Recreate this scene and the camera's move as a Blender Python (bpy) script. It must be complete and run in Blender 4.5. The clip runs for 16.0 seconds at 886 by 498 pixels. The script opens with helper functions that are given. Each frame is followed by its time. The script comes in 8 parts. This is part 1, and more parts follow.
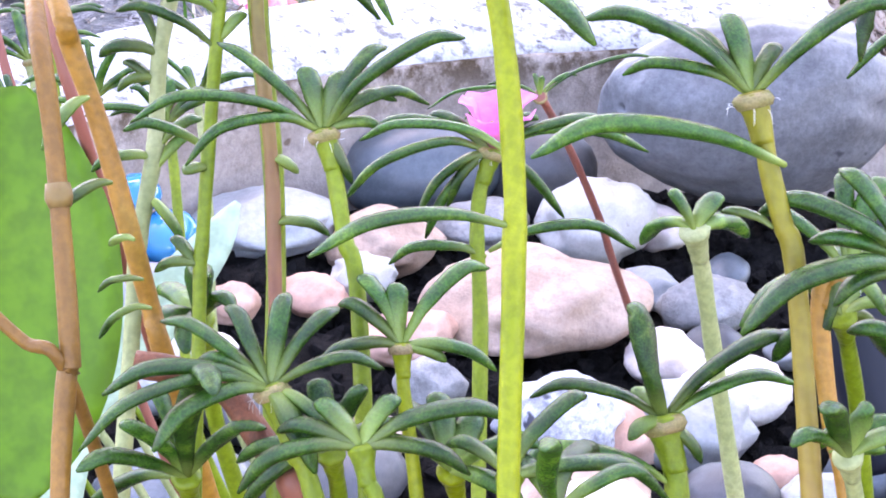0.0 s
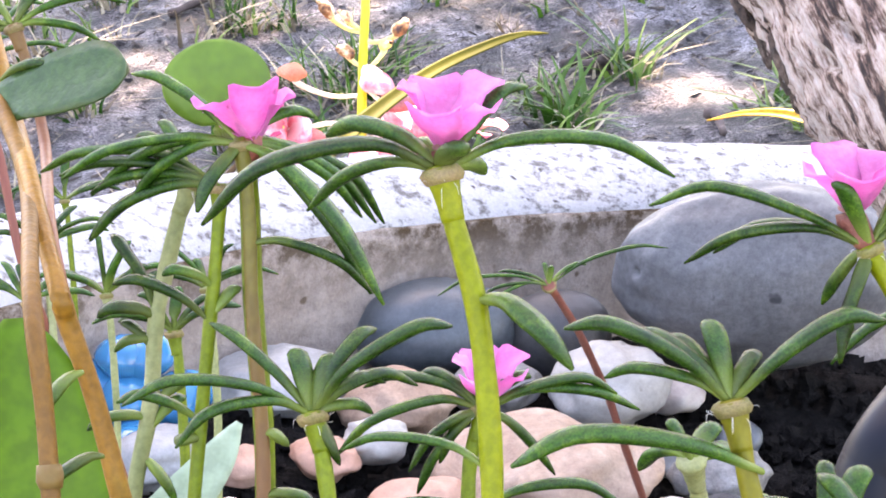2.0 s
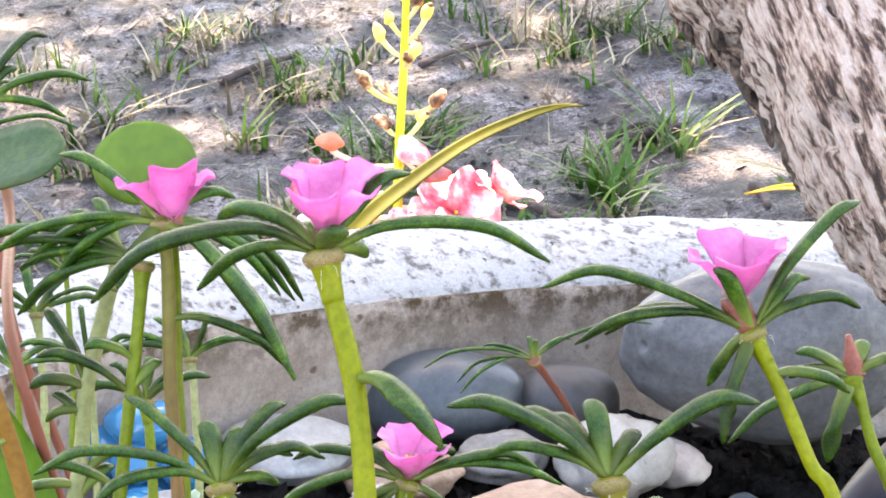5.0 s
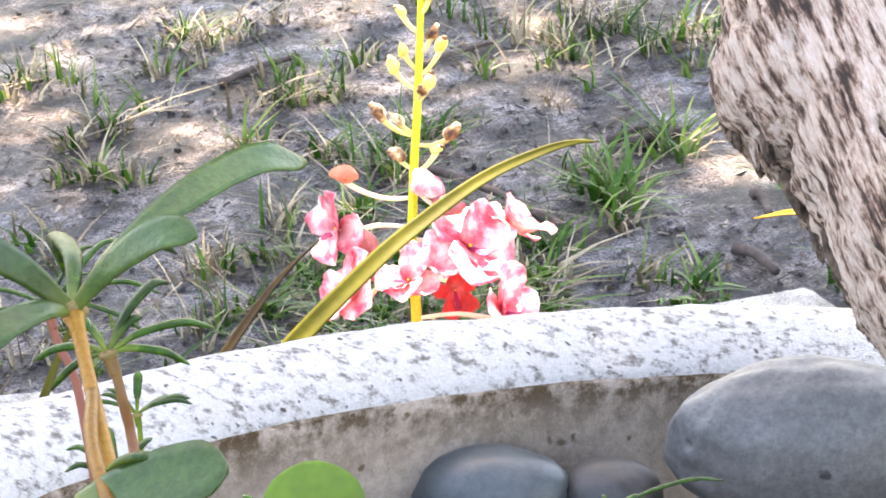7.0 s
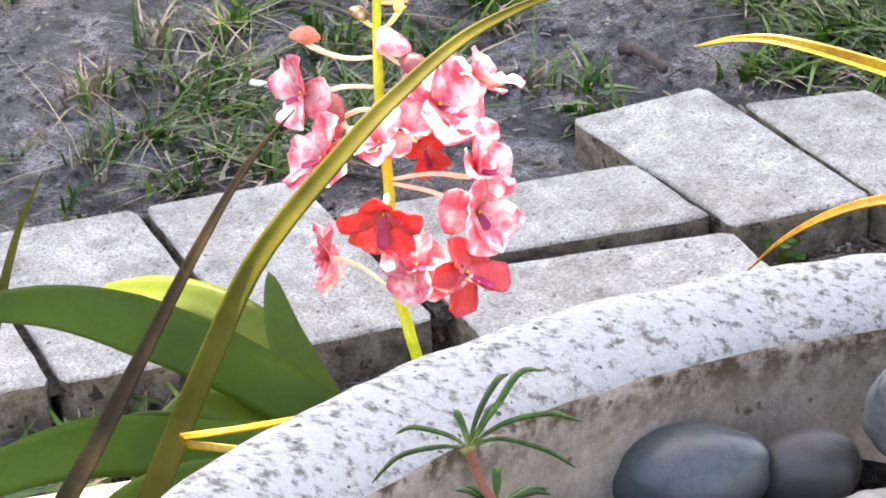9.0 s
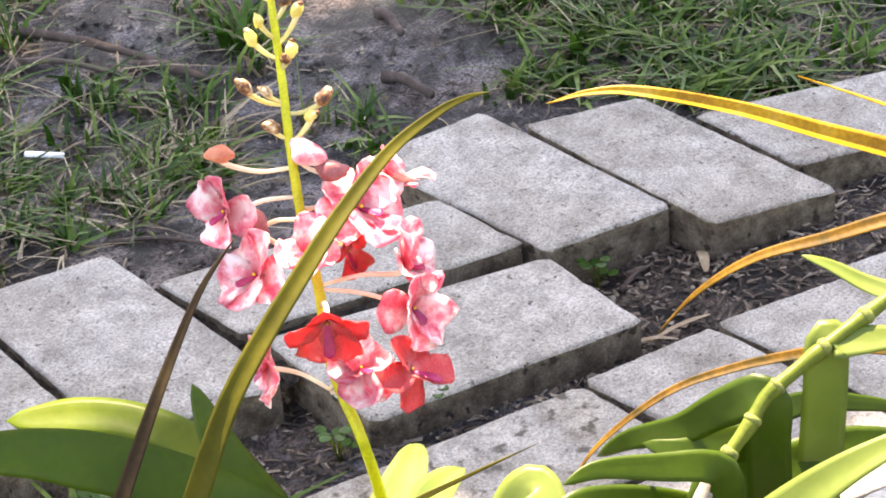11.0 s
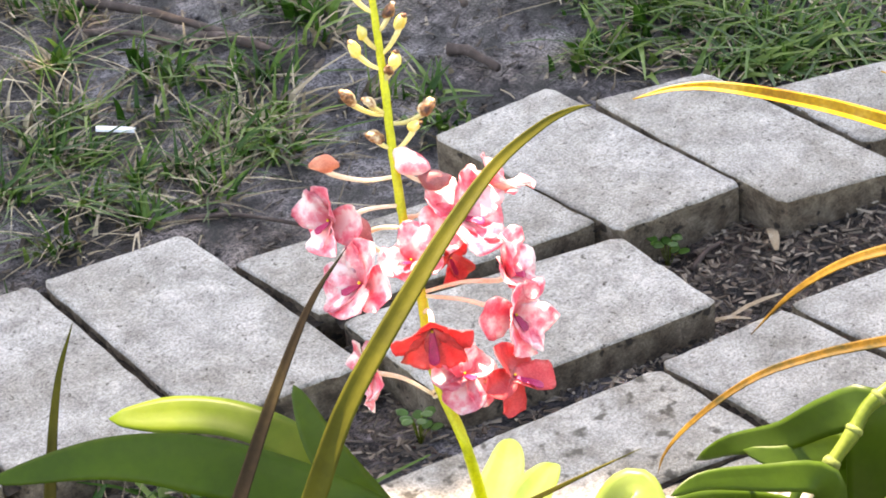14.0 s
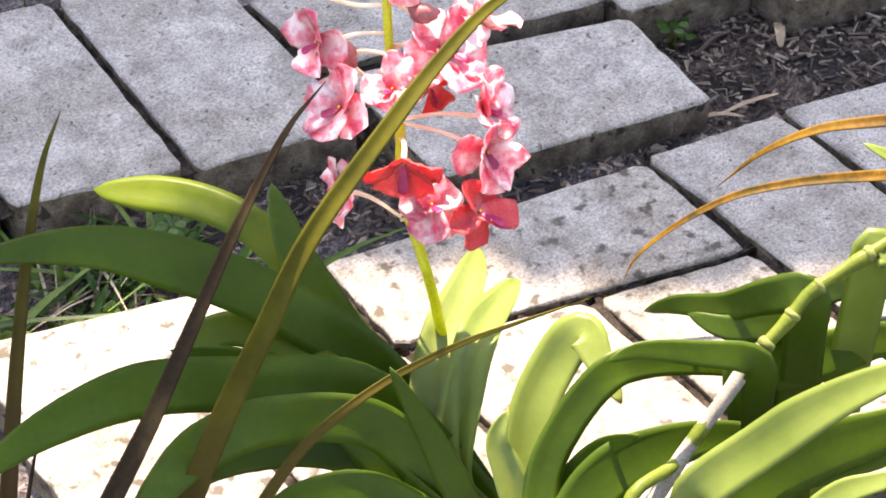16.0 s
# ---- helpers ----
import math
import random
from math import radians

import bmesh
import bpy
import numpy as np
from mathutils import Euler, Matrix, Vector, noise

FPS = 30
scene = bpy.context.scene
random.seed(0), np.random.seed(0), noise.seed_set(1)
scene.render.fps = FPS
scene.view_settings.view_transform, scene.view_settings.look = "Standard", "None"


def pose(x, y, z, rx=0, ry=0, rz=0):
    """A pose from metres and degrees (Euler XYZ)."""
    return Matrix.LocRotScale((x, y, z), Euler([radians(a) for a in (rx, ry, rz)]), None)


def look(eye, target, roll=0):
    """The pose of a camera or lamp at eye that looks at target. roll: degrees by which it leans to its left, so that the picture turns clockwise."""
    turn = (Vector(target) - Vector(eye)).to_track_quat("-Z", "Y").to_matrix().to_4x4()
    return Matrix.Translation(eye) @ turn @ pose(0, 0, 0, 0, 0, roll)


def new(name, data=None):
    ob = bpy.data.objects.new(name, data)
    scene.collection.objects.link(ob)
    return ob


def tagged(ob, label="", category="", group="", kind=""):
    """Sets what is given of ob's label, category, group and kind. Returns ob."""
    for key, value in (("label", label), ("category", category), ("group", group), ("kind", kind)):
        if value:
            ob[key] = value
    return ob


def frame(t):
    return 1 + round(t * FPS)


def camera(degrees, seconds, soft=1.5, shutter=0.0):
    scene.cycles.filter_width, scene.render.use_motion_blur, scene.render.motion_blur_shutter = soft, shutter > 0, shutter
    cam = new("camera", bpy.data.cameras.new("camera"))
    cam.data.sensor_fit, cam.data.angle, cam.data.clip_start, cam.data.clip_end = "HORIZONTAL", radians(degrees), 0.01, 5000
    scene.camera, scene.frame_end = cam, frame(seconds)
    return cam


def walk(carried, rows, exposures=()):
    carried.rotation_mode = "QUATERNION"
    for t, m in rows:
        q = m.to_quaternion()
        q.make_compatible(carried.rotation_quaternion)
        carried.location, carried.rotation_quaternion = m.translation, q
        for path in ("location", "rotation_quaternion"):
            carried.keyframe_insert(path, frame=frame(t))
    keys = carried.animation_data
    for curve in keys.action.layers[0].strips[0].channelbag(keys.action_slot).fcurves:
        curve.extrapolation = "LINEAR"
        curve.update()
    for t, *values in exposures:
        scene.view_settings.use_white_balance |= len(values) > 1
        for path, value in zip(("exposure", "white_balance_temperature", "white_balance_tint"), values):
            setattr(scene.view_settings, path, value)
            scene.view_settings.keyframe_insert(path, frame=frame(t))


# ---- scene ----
# ---- camera ----
cam = camera(20, 16.0, soft=1.8)
PATH = [
    (0.0, pose(-1.0255, -1.4853, 0.9119, 61.650, 3.583, -24.952)),
    (0.5, pose(-1.0217, -1.4840, 0.9136, 62.184, 3.434, -24.396)),
    (1.0, pose(-1.0214, -1.4822, 0.9168, 62.714, 3.387, -24.195)),
    (1.5, pose(-1.0192, -1.4845, 0.9216, 63.531, 3.260, -24.177)),
    (2.0, pose(-1.0201, -1.4833, 0.9261, 64.102, 3.094, -24.004)),
    (2.5, pose(-1.0125, -1.4890, 0.9269, 64.667, 2.983, -23.765)),
    (3.0, pose(-1.0123, -1.4873, 0.9251, 65.594, 2.981, -23.492)),
    (3.2, pose(-1.0124, -1.4879, 0.9257, 65.437, 3.014, -23.656)),
    (5.3, pose(-1.0105, -1.4964, 0.9314, 65.744, 3.033, -22.444)),
    (5.5, pose(-1.0114, -1.4976, 0.9336, 65.555, 3.055, -22.509)),
    (6.0, pose(-1.0131, -1.4937, 0.9378, 65.211, 2.984, -22.251)),
    (6.5, pose(-1.0140, -1.4879, 0.9500, 64.890, 2.981, -22.579)),
    (7.0, pose(-1.0210, -1.4797, 0.9644, 65.047, 2.893, -22.860)),
    (7.5, pose(-1.0319, -1.4614, 0.9734, 63.625, 2.894, -24.638)),
    (8.0, pose(-1.0533, -1.4441, 0.9910, 61.721, 2.905, -26.011)),
    (8.2, pose(-1.0586, -1.4324, 0.9955, 61.211, 2.967, -26.702)),
    (10.3, pose(-1.2019, -1.3177, 1.0933, 55.878, 2.691, -36.406)),
    (10.5, pose(-1.2148, -1.3047, 1.1061, 56.802, 2.910, -38.667)),
    (11.0, pose(-1.2507, -1.2616, 1.1237, 56.742, 3.643, -40.899)),
    (11.5, pose(-1.2716, -1.2448, 1.1357, 57.126, 3.763, -42.312)),
    (11.75, pose(-1.2765, -1.2388, 1.1427, 57.20, 3.83, -41.70)),
    (12.0, pose(-1.2815, -1.2328, 1.1497, 57.328, 3.872, -43.235)),
    (12.5, pose(-1.2942, -1.2271, 1.1604, 57.221, 4.209, -42.183)),
    (13.0, pose(-1.2942, -1.2131, 1.1675, 57.234, 3.736, -42.268)),
    (13.5, pose(-1.2920, -1.2176, 1.1743, 56.947, 4.179, -41.710)),
    (14.0, pose(-1.2812, -1.2242, 1.1848, 54.820, 3.885, -40.753)),
    (14.5, pose(-1.2639, -1.2293, 1.2204, 52.636, 2.141, -38.870)),
    (15.0, pose(-1.2421, -1.2122, 1.2597, 50.822, 1.205, -36.360)),
    (15.5, pose(-1.2143, -1.2134, 1.3093, 48.565, -0.487, -35.960)),
    (16.0, pose(-1.2068, -1.2136, 1.3179, 45.682, -0.199, -35.752)),
]

EXPOSURES = [(0.0, 3.78, 6950, 34), (1.2, 3.5, 7600, 29), (3.0, 3.3, 8400, 26), (5.3, 3.2, 8600, 19), (8.2, 3.05, 8800, 18), (10.3, 2.54, 9000, 23), (13.0, 2.54, 9300, 18), (14.5, 2.68, 9200, 18), (15.2, 2.55, 8900, 20), (16.0, 2.27, 8400, 23)]
walk(cam, PATH, EXPOSURES)

# ---- light ----
SUN_AZ, SUN_EL = 72.0, 58.0
SUN_DIR = Vector((math.cos(radians(SUN_EL)) * math.cos(radians(SUN_AZ)), math.cos(radians(SUN_EL)) * math.sin(radians(SUN_AZ)), math.sin(radians(SUN_EL))))
world = bpy.data.worlds.new("sky")
scene.world = world
world.use_nodes = True
wn = world.node_tree.nodes
sky = wn.new("ShaderNodeTexSky")
sky.sky_type, sky.sun_disc = "NISHITA", False
sky.sun_elevation, sky.sun_rotation = radians(SUN_EL), radians(90 - SUN_AZ)
wn["Background"].inputs["Strength"].default_value = 0.15
world.node_tree.links.new(sky.outputs[0], wn["Background"].inputs["Color"])
sun = new("sun", bpy.data.lights.new("sun", "SUN"))
sun.data.energy, sun.data.angle, sun.data.color = 4.7, radians(0.53), (1.0, 0.95, 0.87)
sun.matrix_world = look(SUN_DIR * 10, (0, 0, 0))

# ---- materials ----


def material(name):
    m = bpy.data.materials.new(name)
    m.use_nodes = True
    return m, m.node_tree.nodes, m.node_tree.links, m.node_tree.nodes["Principled BSDF"]


def ramp(nodes, links, source, stops):
    r = nodes.new("ShaderNodeValToRGB")
    while len(r.color_ramp.elements) < len(stops):
        r.color_ramp.elements.new(0.5)
    for e, (p, c) in zip(r.color_ramp.elements, stops):
        e.position, e.color = p, (*c, 1)
    links.new(source, r.inputs[0])
    return r.outputs[0]


def coords(nodes, links, scale=(1, 1, 1), space="Object"):
    c, mp = nodes.new("ShaderNodeTexCoord"), nodes.new("ShaderNodeMapping")
    mp.inputs["Scale"].default_value = scale
    links.new(c.outputs[space], mp.inputs[0])
    return mp.outputs[0]


def tex(nodes, links, vec, scale, detail=4.0, rough=0.6, kind="ShaderNodeTexNoise"):
    n = nodes.new(kind)
    n.inputs["Scale"].default_value = scale
    if kind == "ShaderNodeTexNoise":
        n.inputs["Detail"].default_value, n.inputs["Roughness"].default_value = detail, rough
    links.new(vec, n.inputs["Vector"])
    return n.outputs[0]


def mix(nodes, links, kind, fac, a, b):
    m = nodes.new("ShaderNodeMix")
    m.data_type, m.blend_type = "RGBA", kind
    for sock, val in ((m.inputs[0], fac), (m.inputs[6], a), (m.inputs[7], b)):
        if isinstance(val, (int, float)):
            sock.default_value = val
        elif isinstance(val, tuple):
            sock.default_value = (*val, 1)
        else:
            links.new(val, sock)
    return m.outputs[2]


def bump(nodes, links, bsdf, height, strength, dist):
    b = nodes.new("ShaderNodeBump")
    b.inputs["Strength"].default_value, b.inputs["Distance"].default_value = strength, dist
    links.new(height, b.inputs["Height"])
    links.new(b.outputs[0], bsdf.inputs["Normal"])


def jitter(nodes, links, colour, sat=0.1, val=0.3):
    """Vary a colour from object to object."""
    info, hsv = nodes.new("ShaderNodeObjectInfo"), nodes.new("ShaderNodeHueSaturation")
    mr = nodes.new("ShaderNodeMapRange")
    mr.inputs["To Min"].default_value, mr.inputs["To Max"].default_value = 1 - val / 2, 1 + val / 2
    links.new(info.outputs["Random"], mr.inputs[0])
    links.new(mr.outputs[0], hsv.inputs["Value"])
    links.new(colour, hsv.inputs["Color"])
    return hsv.outputs[0]


def translucent(nodes, links, bsdf, colour, amount):
    out = nodes["Material Output"]
    t, m = nodes.new("ShaderNodeBsdfTranslucent"), nodes.new("ShaderNodeMixShader")
    links.new(colour, t.inputs["Color"])
    m.inputs[0].default_value = amount
    links.new(bsdf.outputs[0], m.inputs[1])
    links.new(t.outputs[0], m.inputs[2])
    links.new(m.outputs[0], out.inputs["Surface"])


def mat_mineral(name, stops, big=12.0, fine=160.0, rough=0.85, bumpy=0.5, dist=0.002, pits=0.0, pit_scale=90.0, pit_colour=(0.05, 0.05, 0.05), vary=0.2, coat=0.0, grain=None, contrast=0.55, squash=0.13, feather=0.06, crisp=2, spec=0.5, tint=None, punch=0.16):
    m, n, l, b = material(name)
    v = coords(n, l)
    if grain:
        turn, squeeze = n.new("ShaderNodeMapping"), n.new("ShaderNodeMapping")
        turn.inputs["Rotation"].default_value = Vector(grain).rotation_difference(Vector((0, 0, 1))).to_euler()
        squeeze.inputs["Scale"].default_value = (1, 1, squash)
        l.new(v, turn.inputs[0])
        l.new(turn.outputs[0], squeeze.inputs[0])
        v = squeeze.outputs[0]
    col = ramp(n, l, tex(n, l, v, big, 6, 0.65), stops)
    speck = tex(n, l, v, fine, 5, 0.8)
    col = mix(n, l, "OVERLAY", contrast, col, ramp(n, l, speck, [(0.5 - punch, (0.12, 0.12, 0.12)), (0.5 + punch, (0.88, 0.88, 0.88))]))
    if pits:
        spots = ramp(n, l, tex(n, l, v, pit_scale, crisp, 0.5 if crisp < 4 else 0.72), [(0.5 + (1 - pits) * 0.2, (0, 0, 0)), (0.5 + feather + (1 - pits) * 0.2, (1, 1, 1))])
        col = mix(n, l, "MIX", spots, col, pit_colour)
    if tint:
        patch = ramp(n, l, tex(n, l, v, tint[1], 4, 0.6), [(0.42, (0, 0, 0)), (0.6, (1, 1, 1))])
        col = mix(n, l, "MIX", patch, col, mix(n, l, "MULTIPLY", 1.0, col, tint[0]))
    col = jitter(n, l, col, 0.1, vary)
    l.new(col, b.inputs["Base Color"])
    b.inputs["Roughness"].default_value = rough
    b.inputs["Specular IOR Level"].default_value = spec
    b.inputs["Coat Weight"].default_value = coat
    bump(n, l, b, speck, bumpy, dist)
    return m


def mat_leaf(name, dark, light, tips, scale=60.0, rough=0.45, trans=0.3, stretch=(1, 1, 1), glow=None, vary=0.35, spec=0.5, island=False, speckle=0.35, base=None, stops=(0.25, 0.55, 0.85), rise=None):
    m, n, l, b = material(name)
    v = coords(n, l, stretch)
    a = tex(n, l, v, scale, 4, 0.6)
    if island:
        a = n.new("ShaderNodeNewGeometry").outputs["Random Per Island"]
    col = ramp(n, l, a, [(stops[0], dark), (stops[1], light), (stops[2], tips)])
    fine = tex(n, l, v, scale * (9 if speckle > 0.7 else 12), 2, 0.6)
    low, high = (0.2, 0.8) if speckle > 0.7 else (0.3, 0.7)
    col = mix(n, l, "OVERLAY", speckle, col, ramp(n, l, fine, [(0.38, (low,) * 3), (0.62, (high,) * 3)]))
    if base:
        away = n.new("ShaderNodeVectorMath")
        away.operation = "LENGTH"
        l.new(n.new("ShaderNodeTexCoord").outputs["Object"], away.inputs[0])
        near = n.new("ShaderNodeMapRange")
        near.inputs["From Max"].default_value, near.inputs["To Min"].default_value, near.inputs["To Max"].default_value = base[1], 0.9, 0.0
        l.new(away.outputs["Value"], near.inputs[0])
        col = mix(n, l, "MIX", near.outputs[0], col, base[0])
    if rise:
        low, high, foot = rise
        sep, up = n.new("ShaderNodeSeparateXYZ"), n.new("ShaderNodeMapRange")
        l.new(v, sep.inputs[0])
        l.new(sep.outputs["Z"], up.inputs[0])
        up.inputs["From Min"].default_value, up.inputs["From Max"].default_value, up.inputs["To Min"].default_value, up.inputs["To Max"].default_value = low, high, 1.0, 0.0
        col = mix(n, l, "MIX", up.outputs[0], col, foot)
    col = jitter(n, l, col, 0.1, vary)
    l.new(col, b.inputs["Base Color"])
    b.inputs["Roughness"].default_value = rough
    b.inputs["Specular IOR Level"].default_value = spec
    bump(n, l, b, fine, 0.25, 0.0006)
    if trans:
        through_light = mix(n, l, "MULTIPLY", 1.0, col, glow) if glow else col
        translucent(n, l, b, through_light if glow else col, trans)
    return m


SOIL = mat_mineral("damp grey soil", [(0.37, (0.011, 0.010, 0.011)), (0.45, (0.05, 0.045, 0.050)), (0.52, (0.14, 0.128, 0.14)), (0.61, (0.33, 0.305, 0.325))], 19, 300, 0.6, 1.0, 0.022, 0.42, 75, (0.035, 0.028, 0.024), contrast=1.0, tint=((1.0, 0.8, 0.62), 2.6), punch=0.075, crisp=5)
JOINT = mat_mineral("dark soil in the joints", [(0.36, (0.012, 0.01, 0.008)), (0.5, (0.04, 0.032, 0.026)), (0.66, (0.09, 0.075, 0.06))], 60, 420, 0.95, 1.0, 0.004, spec=0.2)
# Soil stain on the paver sides, with their shade darkened into the colour.
DIRTY_SHADED = mat_mineral("soil-stained, shade-darkened paver edge", [(0.36, (0.075, 0.052, 0.033)), (0.5, (0.165, 0.125, 0.085)), (0.66, (0.28, 0.225, 0.165))], 50, 420, 0.95, 1.0, 0.003, 0.42, 80, (0.04, 0.028, 0.018), 0.1)
CONCRETE = mat_mineral("weathered concrete paver", [(0.34, (0.27, 0.251, 0.224)), (0.5, (0.392, 0.37, 0.336)), (0.64, (0.49, 0.466, 0.428))], 30, 420, 0.95, 1.0, 0.002, 0.46, 150, (0.09, 0.08, 0.066), 0.12, contrast=0.7, crisp=4, tint=((0.78, 0.76, 0.73), 9))
STAINED = mat_mineral("lichen-stained concrete paver", [(0.34, (0.245, 0.224, 0.194)), (0.5, (0.375, 0.352, 0.318)), (0.64, (0.48, 0.455, 0.415))], 34, 420, 0.95, 1.0, 0.002, 0.66, 66, (0.11, 0.098, 0.08), 0.1, contrast=0.7, feather=0.09, crisp=3, tint=((0.82, 0.77, 0.7), 8))
RIM = mat_mineral("white-washed cast stone", [(0.36, (0.27, 0.245, 0.22)), (0.43, (0.56, 0.54, 0.515)), (0.5, (0.8, 0.79, 0.77))], 300, 700, 0.95, 1.0, 0.0035, 0.16, 330, (0.13, 0.11, 0.09), 0.0, grain=(0.93, -0.37, 0), squash=0.7)
BASIN_IN = mat_mineral("algae-stained basin wall", [(0.3, (0.235, 0.18, 0.137)), (0.5, (0.32, 0.26, 0.21)), (0.75, (0.40, 0.335, 0.275))], 14, 260, 0.9, 0.6, 0.0015, 0.16, 150, (0.12, 0.085, 0.055), 0.0, contrast=0.3, spec=0.3)
# brown algae along the lip of the basin
_n, _l, _b = BASIN_IN.node_tree.nodes, BASIN_IN.node_tree.links, BASIN_IN.node_tree.nodes["Principled BSDF"]
_under = _b.inputs["Base Color"].links[0].from_socket
_v = coords(_n, _l)
_sep, _band, _mul = _n.new("ShaderNodeSeparateXYZ"), _n.new("ShaderNodeMapRange"), _n.new("ShaderNodeMath")
_l.new(_v, _sep.inputs[0])
_l.new(_sep.outputs["Z"], _band.inputs[0])
_band.inputs["From Min"].default_value, _band.inputs["From Max"].default_value = -0.030, -0.013
_mul.operation = "MULTIPLY"
_l.new(_band.outputs[0], _mul.inputs[0])
_l.new(ramp(_n, _l, tex(_n, _l, _v, 110, 5, 0.7), [(0.42, (0, 0, 0)), (0.58, (1, 1, 1))]), _mul.inputs[1])
_l.new(mix(_n, _l, "MIX", _mul.outputs[0], _under, (0.055, 0.032, 0.012)), _b.inputs["Base Color"])
POT_SOIL = mat_mineral("black potting soil", [(0.3, (0.007, 0.006, 0.0055)), (0.6, (0.02, 0.018, 0.016)), (0.85, (0.055, 0.047, 0.04))], 60, 300, 0.95, 1.0, 0.004, spec=0.04)
STONES = {
    "grey": mat_mineral("matt grey pebble", [(0.3, (0.085, 0.085, 0.084)), (0.5, (0.116, 0.116, 0.114)), (0.7, (0.15, 0.149, 0.146))], 22, 420, 0.55, 0.35, 0.0006, 0.12, 150, (0.035, 0.035, 0.037), 0.0, contrast=0.4),
    "blue": mat_mineral("blue-grey pebble stone", [(0.3, (0.052, 0.064, 0.068)), (0.6, (0.07, 0.083, 0.088)), (0.8, (0.092, 0.106, 0.11))], 25, 500, 0.4, 0.15, 0.0005, 0.1, 140, (0.05, 0.06, 0.07), vary=0.1, contrast=0.3),
    "dark": mat_mineral("charcoal pebble stone", [(0.3, (0.033, 0.032, 0.031)), (0.6, (0.05, 0.048, 0.046)), (0.8, (0.072, 0.069, 0.065))], 25, 500, 0.5, 0.2, 0.0005, 0.1, 120, (0.03, 0.03, 0.03), vary=0.2, contrast=0.3),
    "white": mat_mineral("white pebble stone", [(0.3, (0.2, 0.2, 0.185)), (0.6, (0.29, 0.29, 0.27)), (0.8, (0.38, 0.38, 0.355))], 30, 400, 0.55, 0.2, 0.0006, 0.0, vary=0.1, contrast=0.25),
    "chunk": mat_mineral("chalky stone", [(0.3, (0.15, 0.14, 0.125)), (0.55, (0.235, 0.222, 0.2)), (0.8, (0.33, 0.315, 0.29))], 40, 300, 0.8, 0.5, 0.002, 0.1, 150, (0.2, 0.17, 0.13), contrast=0.35),
    "speck": mat_mineral("cream speckled stone", [(0.3, (0.3, 0.28, 0.24)), (0.6, (0.42, 0.39, 0.34)), (0.8, (0.5, 0.47, 0.43))], 30, 400, 0.6, 0.2, 0.0006, 0.2, 170, (0.22, 0.2, 0.17), contrast=0.2),
    "tan": mat_mineral("peach stone", [(0.3, (0.26, 0.15, 0.09)), (0.5, (0.36, 0.235, 0.155)), (0.75, (0.45, 0.345, 0.26))], 34, 300, 0.6, 0.5, 0.001, 0.5, 32, (0.2, 0.095, 0.05), contrast=0.35, feather=0.2),
    "salmon": mat_mineral("terracotta stone", [(0.3, (0.32, 0.15, 0.09)), (0.55, (0.48, 0.27, 0.18)), (0.8, (0.58, 0.4, 0.3))], 28, 300, 0.6, 0.3, 0.001, contrast=0.2),
    "beige": mat_mineral("beige streaked stone", [(0.3, (0.5, 0.38, 0.32)), (0.55, (0.58, 0.5, 0.42)), (0.8, (0.66, 0.6, 0.54))], 35, 300, 0.6, 0.3, 0.001, contrast=0.2),
    "granite": mat_mineral("grey granite", [(0.35, (0.12, 0.12, 0.13)), (0.5, (0.38, 0.38, 0.4)), (0.65, (0.6, 0.6, 0.6))], 110, 500, 0.7, 0.4, 0.001, 0.3, 200, (0.04, 0.04, 0.05)),
}
BARK = mat_mineral("weathered driftwood bark", [(0.38, (0.035, 0.017, 0.011)), (0.44, (0.24, 0.138, 0.098)), (0.485, (0.55, 0.39, 0.31)), (0.58, (0.8, 0.65, 0.56))], 380, 1500, 0.95, 1.0, 0.003, 0.3, 45, (0.2, 0.125, 0.085), grain=(-0.183, -0.898, -0.403), squash=0.15, contrast=0.6, feather=0.25, crisp=5)
TERETE = mat_leaf("succulent purslane leaf", (0.009, 0.036, 0.005), (0.026, 0.083, 0.008), (0.12, 0.215, 0.022), 420, 0.27, 0.33, glow=(1.0, 1.0, 0.2), vary=0.75, spec=0.33, speckle=0.68, base=((0.22, 0.28, 0.06), 0.0042))
SMOOTH = mat_leaf("broad purslane leaf", (0.022, 0.06, 0.012), (0.045, 0.1, 0.022), (0.1, 0.17, 0.045), 90, 0.35, 0.3, glow=(1.0, 1.0, 0.3), vary=0.5, spec=0.5, speckle=0.3, base=((0.2, 0.25, 0.06), 0.005))
